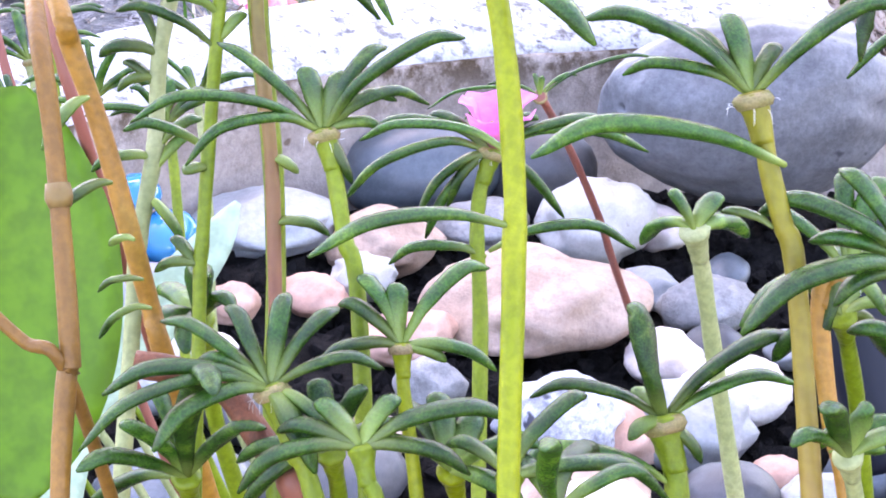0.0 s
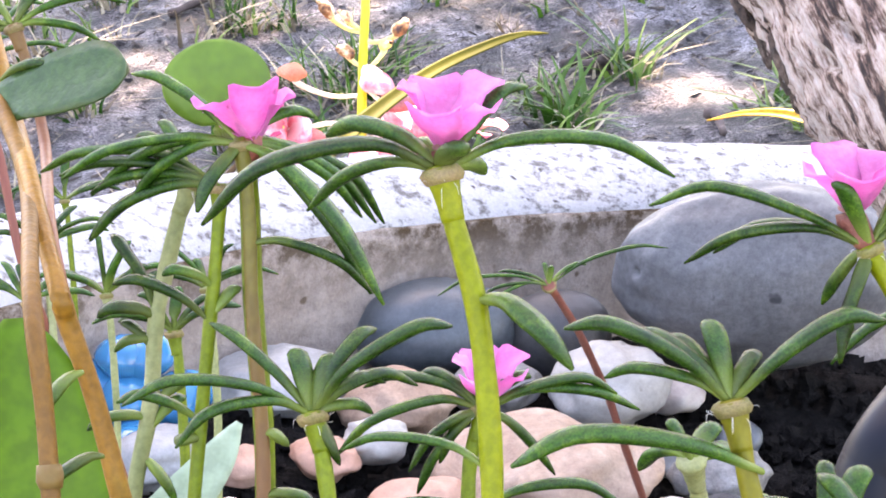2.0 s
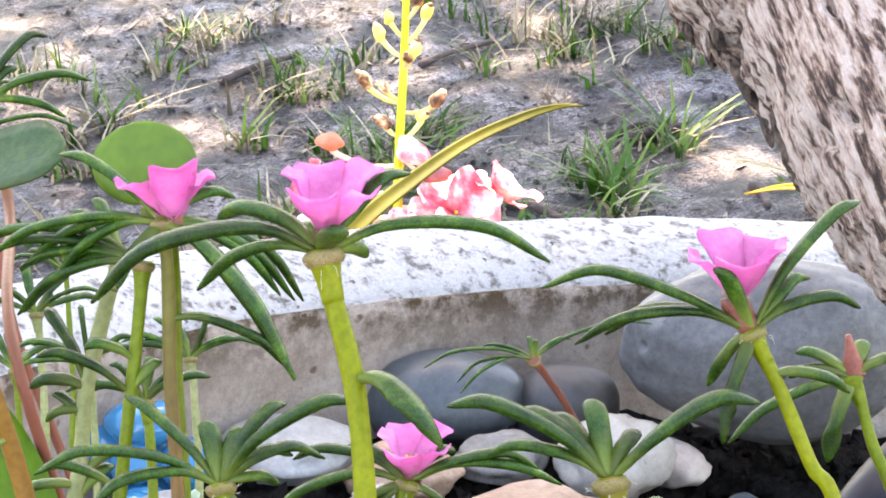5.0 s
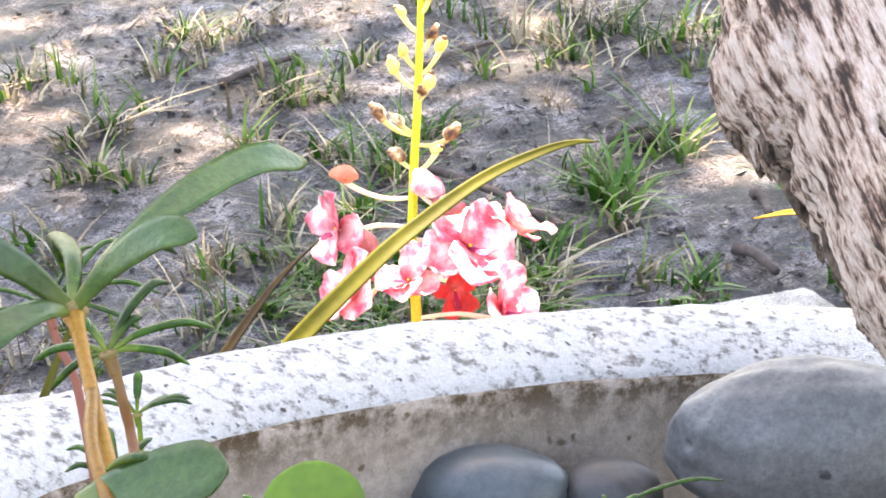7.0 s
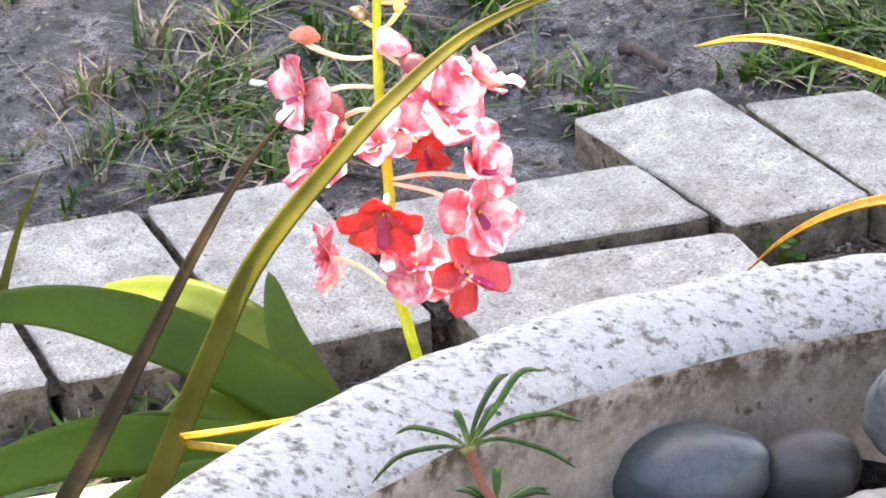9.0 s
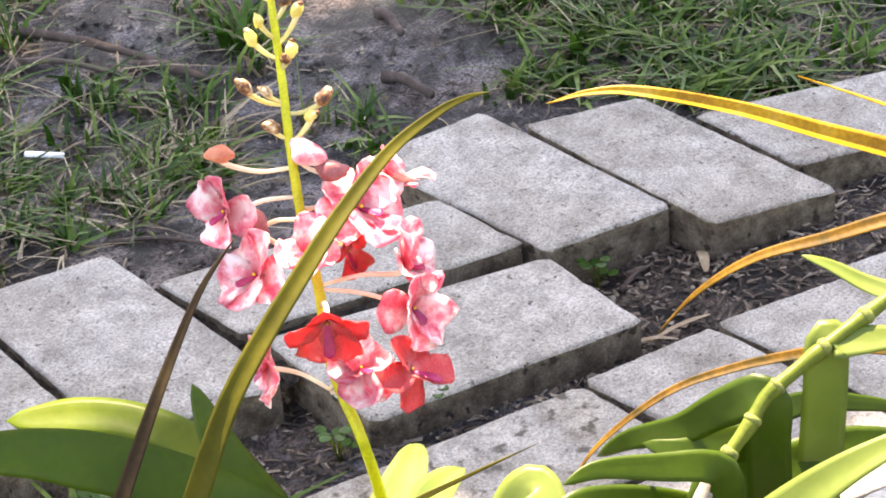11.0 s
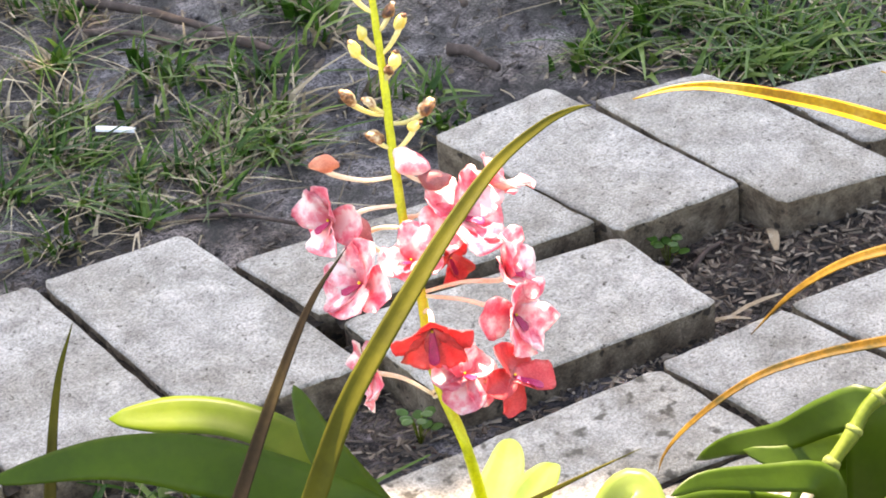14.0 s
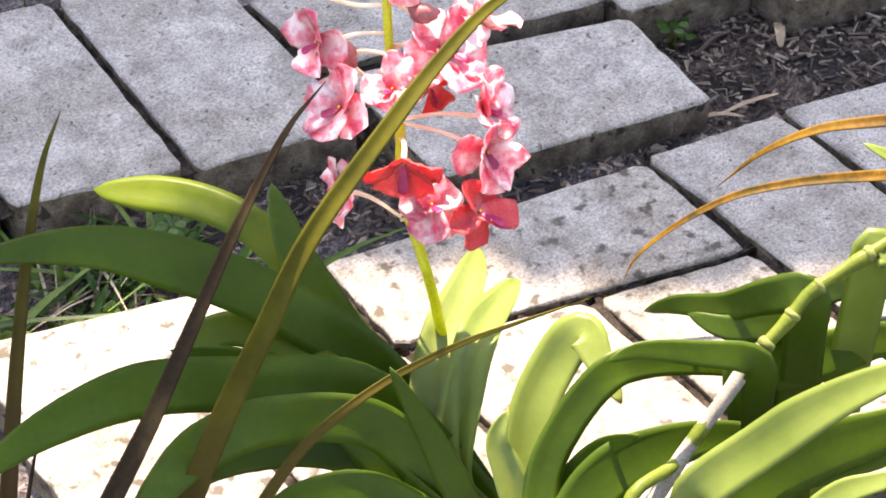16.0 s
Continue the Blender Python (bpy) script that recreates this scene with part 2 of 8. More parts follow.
STEMS = {
    "brown": mat_leaf("brown stem skin", (0.12, 0.052, 0.006), (0.19, 0.088, 0.010), (0.25, 0.135, 0.022), 110, 0.45, 0.12, vary=0.1, speckle=0.3, spec=0.3),
    "orange": mat_leaf("orange stem skin", (0.2, 0.088, 0.009), (0.27, 0.128, 0.014), (0.28, 0.17, 0.022), 110, 0.45, 0.15, vary=0.1, speckle=0.3, spec=0.3),
    "redbrown": mat_leaf("olive to red-brown stem skin", (0.10, 0.09, 0.012), (0.13, 0.11, 0.014), (0.12, 0.125, 0.018), 60, 0.45, 0.15, vary=0.1, speckle=0.3, spec=0.3, rise=(0.800, 0.836, (0.21, 0.065, 0.04))),
    "amber": mat_leaf("lime to pinkish orange stem skin", (0.15, 0.13, 0.008), (0.17, 0.15, 0.009), (0.16, 0.16, 0.012), 60, 0.4, 0.2, vary=0.1, speckle=0.3, spec=0.22, rise=(0.782, 0.826, (0.30, 0.14, 0.05))),
    "woody": mat_leaf("red-brown woody stem skin", (0.06, 0.018, 0.008), (0.115, 0.04, 0.018), (0.18, 0.075, 0.035), 160, 0.6, 0.0, vary=0.1, speckle=0.45, spec=0.2),
    "green": mat_leaf("green stem skin", (0.085, 0.13, 0.005), (0.14, 0.19, 0.008), (0.2, 0.25, 0.02), 110, 0.35, 0.25, vary=0.1, speckle=0.3, spec=0.22),
    "lime": mat_leaf("lime stem skin", (0.15, 0.19, 0.003), (0.22, 0.25, 0.005), (0.29, 0.31, 0.014), 110, 0.35, 0.3, vary=0.1, speckle=0.3, spec=0.22),
    "pale": mat_leaf("pale stem skin", (0.19, 0.22, 0.08), (0.27, 0.29, 0.12), (0.34, 0.34, 0.18), 110, 0.4, 0.25, vary=0.1, speckle=0.3, spec=0.22),
}
AXIL = mat_leaf("pale tan leaf axil", (0.16, 0.16, 0.03), (0.25, 0.19, 0.07), (0.38, 0.23, 0.14), 420, 0.6, 0.25, vary=0.2)
HAIR = mat_leaf("fine white axil hair", (0.6, 0.57, 0.5), (0.7, 0.67, 0.6), (0.8, 0.77, 0.72), 200, 0.6, 0.2)
MAGENTA = mat_leaf("magenta petal", (0.66, 0.15, 0.44), (0.79, 0.3, 0.58), (0.9, 0.55, 0.76), 200, 0.5, 0.6, vary=0.15, speckle=0.15)
STAMEN = mat_leaf("yellow stamens", (0.7, 0.45, 0.02), (0.8, 0.6, 0.04), (0.85, 0.7, 0.1), 200, 0.6, 0.2)
CALYX = mat_leaf("red-brown calyx", (0.15, 0.03, 0.028), (0.25, 0.075, 0.045), (0.32, 0.16, 0.06), 200, 0.6, 0.15)
TEPAL = {
    # Near-white patches painted over the coral pink stand for sun highlights.
    "pink": mat_leaf("coral pink tepal, painted sun-whitened patches", (0.84, 0.15, 0.23), (0.94, 0.41, 0.47), (0.98, 0.88, 0.87), 75, 0.48, 0.42, vary=0.35, stops=(0.37, 0.48, 0.58), speckle=0.12, base=((0.70, 0.06, 0.10), 0.0145)),
    "red": mat_leaf("coral red tepal", (0.6, 0.05, 0.055), (0.72, 0.09, 0.095), (0.82, 0.22, 0.21), 70, 0.5, 0.38, vary=0.25, base=((0.88, 0.38, 0.38), 0.007)),
    "coral": mat_leaf("coral bud", (0.6, 0.15, 0.08), (0.75, 0.3, 0.18), (0.85, 0.5, 0.35), 90, 0.5, 0.35),
    "dusk": mat_leaf("dusky pink bud", (0.3, 0.06, 0.07), (0.42, 0.13, 0.13), (0.55, 0.25, 0.22), 90, 0.55, 0.2),
    "rust": mat_leaf("rusty bud", (0.05, 0.018, 0.012), (0.36, 0.16, 0.06), (0.92, 0.78, 0.48), 150, 0.5, 0.25, stops=(0.36, 0.5, 0.62)),
    "gold": mat_leaf("golden bud", (0.72, 0.58, 0.06), (0.88, 0.8, 0.28), (0.95, 0.92, 0.68), 140, 0.5, 0.35),
}
LIP = mat_leaf("crimson lip", (0.35, 0.01, 0.08), (0.5, 0.02, 0.12), (0.6, 0.1, 0.2), 140, 0.4, 0.3)
BUD_STALK = mat_leaf("pale yellow bud stalk", (0.7, 0.6, 0.2), (0.8, 0.73, 0.34), (0.88, 0.84, 0.55), 60, 0.4, 0.35)
SCAPE = mat_leaf("yellow-green flower stalk", (0.46, 0.48, 0.02), (0.64, 0.65, 0.03), (0.74, 0.73, 0.08), 60, 0.4, 0.3)
PEDICEL = mat_leaf("cream pedicel", (0.84, 0.66, 0.48), (0.9, 0.8, 0.64), (0.95, 0.9, 0.8), 60, 0.4, 0.4)
STRAP = {
    # Sun and shade painted in: green darkened as shaded, pale and yellow-green as sunlit.
    "green": mat_leaf("glossy strap leaf, shaded tone", (0.027, 0.058, 0.003), (0.044, 0.088, 0.004), (0.068, 0.118, 0.007), 18, 0.42, 0.2, glow=(1.0, 1.0, 0.3), spec=0.22, speckle=0.1),
    "litgreen": mat_leaf("sunlit strap leaf, pale tone", (0.14, 0.21, 0.035), (0.2, 0.275, 0.06), (0.28, 0.345, 0.11), 14, 0.38, 0.45, glow=(1.0, 1.0, 0.6), spec=0.35, speckle=0.06),
    "yellowgreen": mat_leaf("sunlit strap leaf, yellow-green tone", (0.055, 0.10, 0.003), (0.088, 0.14, 0.004), (0.13, 0.17, 0.009), 14, 0.45, 0.4, glow=(1.0, 1.0, 0.3), spec=0.25, speckle=0.08),
    "olive": mat_leaf("olive strap leaf", (0.042, 0.042, 0.004), (0.072, 0.070, 0.006), (0.11, 0.096, 0.010), 25, 0.6, 0.15, spec=0.12, speckle=0.12, rise=(0.15, 0.31, (0.05, 0.026, 0.008))),
    "brown": mat_leaf("brown strap leaf", (0.01, 0.006, 0.004), (0.024, 0.016, 0.007), (0.06, 0.042, 0.016), 25, 0.6, 0.1, spec=0.12),
    "yellow": mat_leaf("yellow strap leaf", (0.30, 0.13, 0.008), (0.52, 0.33, 0.015), (0.68, 0.52, 0.14), 30, 0.45, 0.3, spec=0.3),
    "tan": mat_leaf("drying orange strap leaf", (0.05, 0.038, 0.005), (0.15, 0.078, 0.007), (0.24, 0.135, 0.016), 30, 0.55, 0.25, spec=0.15, stops=(0.38, 0.5, 0.66)),
}
DEAD_LEAF = mat_leaf("dry tan leaf", (0.24, 0.17, 0.1), (0.36, 0.28, 0.19), (0.5, 0.42, 0.32), 90, 0.75, 0.15, spec=0.2)
SHEATH = mat_leaf("papery dried sheath", (0.13, 0.12, 0.10), (0.22, 0.205, 0.18), (0.33, 0.31, 0.275), 60, 0.7, 0.0, spec=0.2)
KNOT = mat_leaf("cane ring", (0.1, 0.13, 0.03), (0.16, 0.19, 0.05), (0.24, 0.24, 0.09), 60, 0.6, 0.0, spec=0.2)
CANE_SKIN = mat_leaf("smooth green cane skin", (0.075, 0.115, 0.012), (0.11, 0.15, 0.018), (0.16, 0.19, 0.03), 40, 0.45, 0.12, spec=0.25, speckle=0.2)
BROAD = mat_leaf("bright broad leaf", (0.07, 0.165, 0.004), (0.105, 0.23, 0.007), (0.15, 0.285, 0.016), 30, 0.45, 0.4, glow=(1.0, 1.0, 0.3), spec=0.25)
ROUND = mat_leaf("dull round leaf", (0.075, 0.15, 0.01), (0.115, 0.21, 0.018), (0.16, 0.27, 0.04), 30, 0.4, 0.4, glow=(1.0, 1.0, 0.4))
PALE = mat_leaf("pale grey-green leaf", (0.3, 0.42, 0.27), (0.4, 0.52, 0.36), (0.5, 0.6, 0.46), 40, 0.5, 0.3)
GRASS = mat_leaf("grass blade", (0.014, 0.055, 0.005), (0.042, 0.115, 0.012), (0.12, 0.19, 0.04), 9, 0.5, 0.3, island=True, spec=0.3)
CROWN = mat_leaf("tree leaf", (0.05, 0.09, 0.02), (0.08, 0.13, 0.03), (0.12, 0.17, 0.05), 9, 0.5, 0.3, island=True)
STRAW = mat_leaf("dry straw", (0.10, 0.075, 0.045), (0.27, 0.21, 0.13), (0.48, 0.4, 0.27), 20, 0.7, 0.15, island=True)
TWIG = mat_leaf("grey dead twig", (0.032, 0.021, 0.017), (0.08, 0.056, 0.046), (0.2, 0.155, 0.13), 60, 0.9, 0.0, speckle=0.35)
CHIP = mat_leaf("dry wood chip", (0.035, 0.025, 0.018), (0.10, 0.073, 0.052), (0.30, 0.245, 0.185), 20, 0.8, 0.0, island=True, stops=(0.2, 0.6, 0.97))
RUBBER, _n, _l, _b = material("black hose rubber")
_b.inputs["Base Color"].default_value, _b.inputs["Roughness"].default_value = (0.006, 0.007, 0.011, 1), 0.42
_b.inputs["Specular IOR Level"].default_value = 0.15
FOIL, _n, _l, _b = material("white plastic label")
_b.inputs["Base Color"].default_value, _b.inputs["Roughness"].default_value = (0.8, 0.8, 0.82, 1), 0.3
GLASS, _n, _l, _b = material("blue glass")
_b.inputs["Base Color"].default_value, _b.inputs["Roughness"].default_value = (0.02, 0.3, 0.55, 1), 0.05
_b.inputs["Transmission Weight"].default_value, _b.inputs["IOR"].default_value = 0.5, 1.5

# ---- helpers for meshes ----


def part(name, bm, mat, parent=None, label="", smooth=True):
    me = bpy.data.meshes.new(name)
    bm.to_mesh(me)
    bm.free()
    if smooth:
        me.shade_smooth()
    me.materials.append(mat)
    ob = new(name, me)
    ob.parent = parent
    if parent:
        ob.matrix_parent_inverse = parent.matrix_basis.inverted()
    if label:
        tagged(ob, label)
    return ob


def empty(name, at, label, category, group=""):
    e = new(name)
    e.empty_display_size = 0.01
    e.matrix_basis = Matrix.Translation(at)
    return tagged(e, label, category, group)


def spline(points, n):
    """n + 1 points on a smooth curve through the given ones."""
    p = [Vector(q) for q in points]
    if len(p) == 2:
        return [p[0].lerp(p[1], i / n) for i in range(n + 1)]
    p = [p[0] * 2 - p[1]] + p + [p[-1] * 2 - p[-2]]
    out, m = [], len(p) - 3
    for i in range(n + 1):
        s = min(i * m / n, m - 1e-6)
        k, u = int(s), s - int(s)
        a, b, c, d = p[k:k + 4]
        out.append(0.5 * (2 * b + (c - a) * u + (2 * a - 5 * b + 4 * c - d) * u * u + (3 * b - a - 3 * c + d) * u ** 3))
    return out


def frames(path, up):
    """Side and normal along a path; the side stays level with the given up."""
    out = []
    for i, p in enumerate(path):
        t = (path[min(i + 1, len(path) - 1)] - path[max(i - 1, 0)]).normalized()
        side = t.cross(up)
        side = side.normalized() if side.length > 1e-4 else Vector((1, 0, 0))
        out.append((t, side, side.cross(t).normalized()))
    return out


def tube(bm, path, radius, sides=8, flat=1.0, up=Vector((0.3, 0.2, 1)), wobble=0.0, seed=0):
    """A closed tube; radius is a function of 0..1 along it."""
    fr, rings = frames(path, up), []
    for i, (p, (t, s, nn)) in enumerate(zip(path, fr)):
        r = radius(i / (len(path) - 1))
        ring = []
        for k in range(sides):
            a = 2 * math.pi * k / sides
            w = 1 + wobble * noise.noise(Vector((k * 1.7 + seed, i * 0.6, seed * 3.1)))
            ring.append(bm.verts.new(p + (s * math.cos(a) + nn * math.sin(a) * flat) * r * w))
        rings.append(ring)
    for a, b in zip(rings, rings[1:]):
        for k in range(sides):
            bm.faces.new((a[k], a[(k + 1) % sides], b[(k + 1) % sides], b[k]))
    bm.faces.new(rings[0][::-1])
    bm.faces.new(rings[-1])
    return bm


def ribbon(bm, path, width, fold, up=Vector((0, 0, 1)), thick=0.0006, across=4, profile=None, ripple=0.0, seed=0):
    """A solid leaf along a path: folded along its middle, tapering by profile(0..1)."""
    fr, top, low = frames(path, up), [], []
    profile = profile or (lambda u: min(1.0, (1 - u) * 2.6) ** 0.7 * (0.75 + 0.25 * min(1, u * 4)))
    for i, (p, (t, s, nn)) in enumerate(zip(path, fr)):
        u = i / (len(path) - 1)
        w = max(width * profile(u) / 2, width * 0.012)
        ra, rb = [], []
        for k in range(across + 1):
            x = 2 * k / across - 1
            lift = fold * w * abs(x) ** 1.4 + ripple * w * abs(x) * noise.noise(Vector((u * 7 + seed, x * 1.5, seed)))
            q = p + s * (x * w) + nn * lift
            th = thick * (1 - 0.75 * abs(x) ** 2)
            ra.append(bm.verts.new(q + nn * th))
            rb.append(bm.verts.new(q - nn * th))
        top.append(ra)
        low.append(rb)
    for i in range(len(path) - 1):
        for k in range(across):
            bm.faces.new((top[i][k], top[i][k + 1], top[i + 1][k + 1], top[i + 1][k]))
            bm.faces.new((low[i][k + 1], low[i][k], low[i + 1][k], low[i + 1][k + 1]))
        bm.faces.new((low[i][0], top[i][0], top[i + 1][0], low[i + 1][0]))
        bm.faces.new((top[i][across], low[i][across], low[i + 1][across], top[i + 1][across]))
    for a, b in ((top[0], low[0]), (low[-1], top[-1])):
        for k in range(across):
            bm.faces.new((b[k], b[k + 1], a[k + 1], a[k]))
    return bm


def blob(bm, radii, lump=0.1, seed=0, sub=3, freq=1.6, flat=0.0):
    start = len(bm.verts)
    bmesh.ops.create_icosphere(bm, subdivisions=sub, radius=1)
    bm.verts.ensure_lookup_table()
    for vert in bm.verts[start:]:
        c = vert.co
        k = 1 + lump * noise.noise(c * freq + Vector((seed * 7.3, seed * 1.9, 4.1))) + lump * 0.4 * noise.noise(c * freq * 3 + Vector((seed, 2, seed)))
        if flat:
            k = min(k, 1 - flat * abs(noise.noise(c * 1.1 + Vector((seed, seed, seed)))))
        vert.co = Vector((c.x * radii[0], c.y * radii[1], c.z * radii[2])) * k
    return bm

# ---- ground ----
GROUND_Z = -0.045


def ground_height(x, y):
    near = math.exp(-((x + 0.2) ** 2 + (y - 0.3) ** 2) / 6.0)
    h = 0.012 * noise.noise(Vector((x * 3.1, y * 3.1, 0.3))) + 0.006 * noise.noise(Vector((x * 11, y * 11, 1.3)))
    h += 0.003 * abs(noise.noise(Vector((x * 27, y * 27, 2.3)))) + 0.0055 * noise.noise(Vector((x * 55, y * 55, 4.3))) * noise.noise(Vector((x * 8, y * 8, 6.3)))
    # soil has piled up between the nearer pavers
    pile = min(1.0, max(0.0, (0.02 - y) / 0.10)) * min(1.0, max(0.0, (y + 0.6) / 0.1)) * min(1.0, max(0.0, (0.45 - x) / 0.1))
    return GROUND_Z - 0.002 + 0.016 * pile + h * (0.25 + 0.75 * near)


def ground_lines(start, end, step):
    """Close lines over the part that is walked past, then ever wider ones to the horizon."""
    mid = [start + step * k for k in range(int((end - start) / step) + 1)]
    far, gap, reach = [], step, 0.0
    while reach < 600:
        gap *= 1.16
        reach += gap
        far.append(reach)
    return [start - r for r in reversed(far)] + mid + [mid[-1] + r for r in far]


XS, YS = ground_lines(-1.0, 1.1, 0.0085), ground_lines(-0.4, 1.9, 0.0095)
verts = [(x, y, ground_height(x, y)) for x in XS for y in YS]
n = len(YS)
me = bpy.data.meshes.new("ground")
me.from_pydata(verts, [], [(i * n + j, (i + 1) * n + j, (i + 1) * n + j + 1, i * n + j + 1) for i in range(len(XS) - 1) for j in range(n - 1)])
bm = bmesh.new()
bm.from_mesh(me)
bpy.data.meshes.remove(me)
tagged(part("ground", bm, SOIL), "bare grey-brown soil with litter between grass tufts", "ground", kind="structure")

# ---- birdbath ----
BATH = Vector((-0.7508, -1.2571, 0))
TILT_X, TILT_Y, RIM_Z = -0.1776, -0.0272, 0.6493


def rim_plane(x, y):
    """Height of the slightly tilted rim over a point."""
    return RIM_Z + TILT_X * (x - BATH.x) + TILT_Y * (y - BATH.y)


def soil_height(x, y):
    return rim_plane(x, y) - 0.048


BOWL = Matrix.Translation((BATH.x, BATH.y, RIM_Z)) @ Vector((0, 0, 1)).rotation_difference(Vector((-TILT_X, -TILT_Y, 1))).to_matrix().to_4x4()


def lathe(bm, profile, steps, rough=0.0, seed=0):
    rings = []
    for r, z in profile:
        ring = []
        for k in range(steps):
            a = 2 * math.pi * k / steps
            p = Vector((math.cos(a), math.sin(a), 0))
            d = rough * (noise.noise(Vector((p.x * 9, p.y * 9, z * 30 + seed))) + 0.6 * noise.noise(Vector((p.x * 30, p.y * 30, r * 60 + seed))))
            ring.append(bm.verts.new(p * (r + d) + Vector((0, 0, z + d * 0.6))))
        rings.append(ring)
    for a, b in zip(rings, rings[1:]):
        for k in range(steps):
            bm.faces.new((a[k], a[(k + 1) % steps], b[(k + 1) % steps], b[k]))
    return rings


bath = empty("birdbath", BATH + Vector((0, 0, GROUND_Z)), "white-washed cast stone birdbath planted with purslane and pebbles", "birdbath")
bm = bmesh.new()
prof = [(0.3500, -0.0140), (0.3506, -0.0122), (0.3522, -0.0100), (0.3555, -0.0068), (0.361, -0.0032), (0.367, -0.0008), (0.372, 0.0), (0.376, -0.0012), (0.379, -0.004), (0.381, -0.009), (0.382, -0.018), (0.378, -0.05), (0.345, -0.09), (0.27, -0.13), (0.16, -0.155), (0.10, -0.165)]
rings = lathe(bm, prof, 420, 0.0013)
bm.faces.new(rings[-1])
part("basin", bm, RIM, bath, "chalky white rim and outer bowl").matrix_basis = BOWL
bm = bmesh.new()
rings = lathe(bm, [(0.3540, -0.0118), (0.3494, -0.0128), (0.3488, -0.0160), (0.3476, -0.028), (0.346, -0.042), (0.341, -0.056), (0.330, -0.068), (0.305, -0.078), (0.2, -0.082), (0.02, -0.082)], 420, 0.0009, 5)
bm.faces.new(rings[-1])
part("basin_lining", bm, BASIN_IN, bath, "brown algae-stained inner wall").matrix_basis = BOWL
bm = bmesh.new()
rings = lathe(bm, [(0.098, 0.515), (0.085, 0.47), (0.072, 0.40), (0.07, 0.30), (0.08, 0.18), (0.115, 0.08), (0.16, 0.03), (0.17, 0.0), (0.17, -0.07)], 64, 0.001, 9)
bm.faces.new(rings[0][::-1])
bm.faces.new(rings[-1])
part("pedestal", bm, RIM, bath).matrix_basis = Matrix.Translation(BATH)

bm = bmesh.new()
rings = []
for r in [0.0] + [0.343 * (i / 36) for i in range(1, 37)]:
    ring = []
    for k in range(120 if r else 1):
        a = 2 * math.pi * k / 120
        x, y = BATH.x + r * math.cos(a), BATH.y + r * math.sin(a)
        z = soil_height(x, y) - 0.004 + 0.008 * noise.noise(Vector((x * 25, y * 25, 0))) + 0.004 * noise.noise(Vector((x * 90, y * 90, 1))) + 0.004 * noise.noise(Vector((x * 160, y * 160, 3)))
        ring.append(bm.verts.new((x, y, z)))
    rings.append(ring)
for k in range(120):
    bm.faces.new((rings[0][0], rings[1][k], rings[1][(k + 1) % 120]))
for a, b in zip(rings[1:], rings[2:]):
    for k in range(120):
        bm.faces.new((a[k], b[k], b[(k + 1) % 120], a[(k + 1) % 120]))
tagged(part("potting_soil", bm, POT_SOIL), "dark crumbly potting soil filling the birdbath", "soil", kind="stuff")


def pebble(at, a, b, c, turn, kind, label):
    bm = bmesh.new()
    seed = len(bpy.data.objects)
    smooth_kind = kind in ("grey", "blue", "dark")
    blob(bm, (a, b, c), 0.09 if smooth_kind else 0.26, seed, 6 if kind == "grey" else 4, 1.3, 0.0 if smooth_kind else 0.4)
    z = at[2]
    ob = part("pebble", bm, STONES[kind])
    ob.matrix_basis = pose(at[0], at[1], z, 0, 0, turn + 68 - 90)
    if kind == "grey":
        inv = ob.matrix_basis.inverted()
        for hole, wide in PITS:
            h = inv @ Vector(hole)
            for vert in ob.data.vertices:
                d = (vert.co - h).length
                if d < wide:
                    vert.co -= vert.co.normalized() * 0.0022 * (1 - (d / wide) ** 2)
    return tagged(ob, label, "pebble", "stones in the birdbath")


PITS = (((-0.7273, -0.963, 0.6363), 0.0022), ((-0.7134, -0.9583, 0.6427), 0.0018), ((-0.7297, -0.9523, 0.6365), 0.0012), ((-0.717, -0.970, 0.637), 0.0014), ((-0.744, -0.951, 0.626), 0.0016), ((-0.705, -0.972, 0.639), 0.0012))


pebble((-0.7090, -0.9590, 0.6205), 0.0405, 0.0215, 0.0262, -5, 'grey', 'large smooth grey pebble with dark pits')
pebble((-0.8426, -0.9396, 0.6148), 0.0212, 0.0159, 0.0077, 0, 'white', 'smooth white pebble beside blue beads')
pebble((-0.7909, -0.9232, 0.6092), 0.0225, 0.0149, 0.0134, 0, 'blue', 'smooth blue-grey pebble on potting soil')
pebble((-0.7609, -0.9343, 0.6040), 0.0153, 0.0114, 0.0128, 0, 'dark', 'dark charcoal pebble with a pale chip')
pebble((-0.7885, -0.9531, 0.6049), 0.0136, 0.0102, 0.0068, 0, 'chunk', 'angular off-white stone on potting soil')
pebble((-0.7616, -0.9679, 0.6049), 0.0167, 0.0125, 0.0126, 0, 'speck', 'cream pebble with dark specks')
pebble((-0.7980, -1.0067, 0.6112), 0.0300, 0.0225, 0.0110, 0, 'tan', 'large peach-coloured stone with brown stains')
pebble((-0.7560, -1.0158, 0.6015), 0.0136, 0.0102, 0.0076, 0, 'chunk', 'greyish white stone on potting soil')
pebble((-0.7755, -1.0608, 0.6067), 0.0142, 0.0106, 0.0083, 0, 'beige', 'beige pebble with pink streaks')
pebble((-0.8231, -1.0661, 0.6175), 0.0154, 0.0115, 0.0113, 0, 'granite', 'speckled grey granite stone on potting soil')
pebble((-0.8682, -0.9829, 0.6191), 0.0077, 0.0058, 0.0057, 0, 'salmon', 'terracotta-coloured pebble on potting soil')
pebble((-0.8408, -1.0377, 0.6167), 0.0089, 0.0067, 0.0071, 0, 'chunk', 'greyish white stone on potting soil')
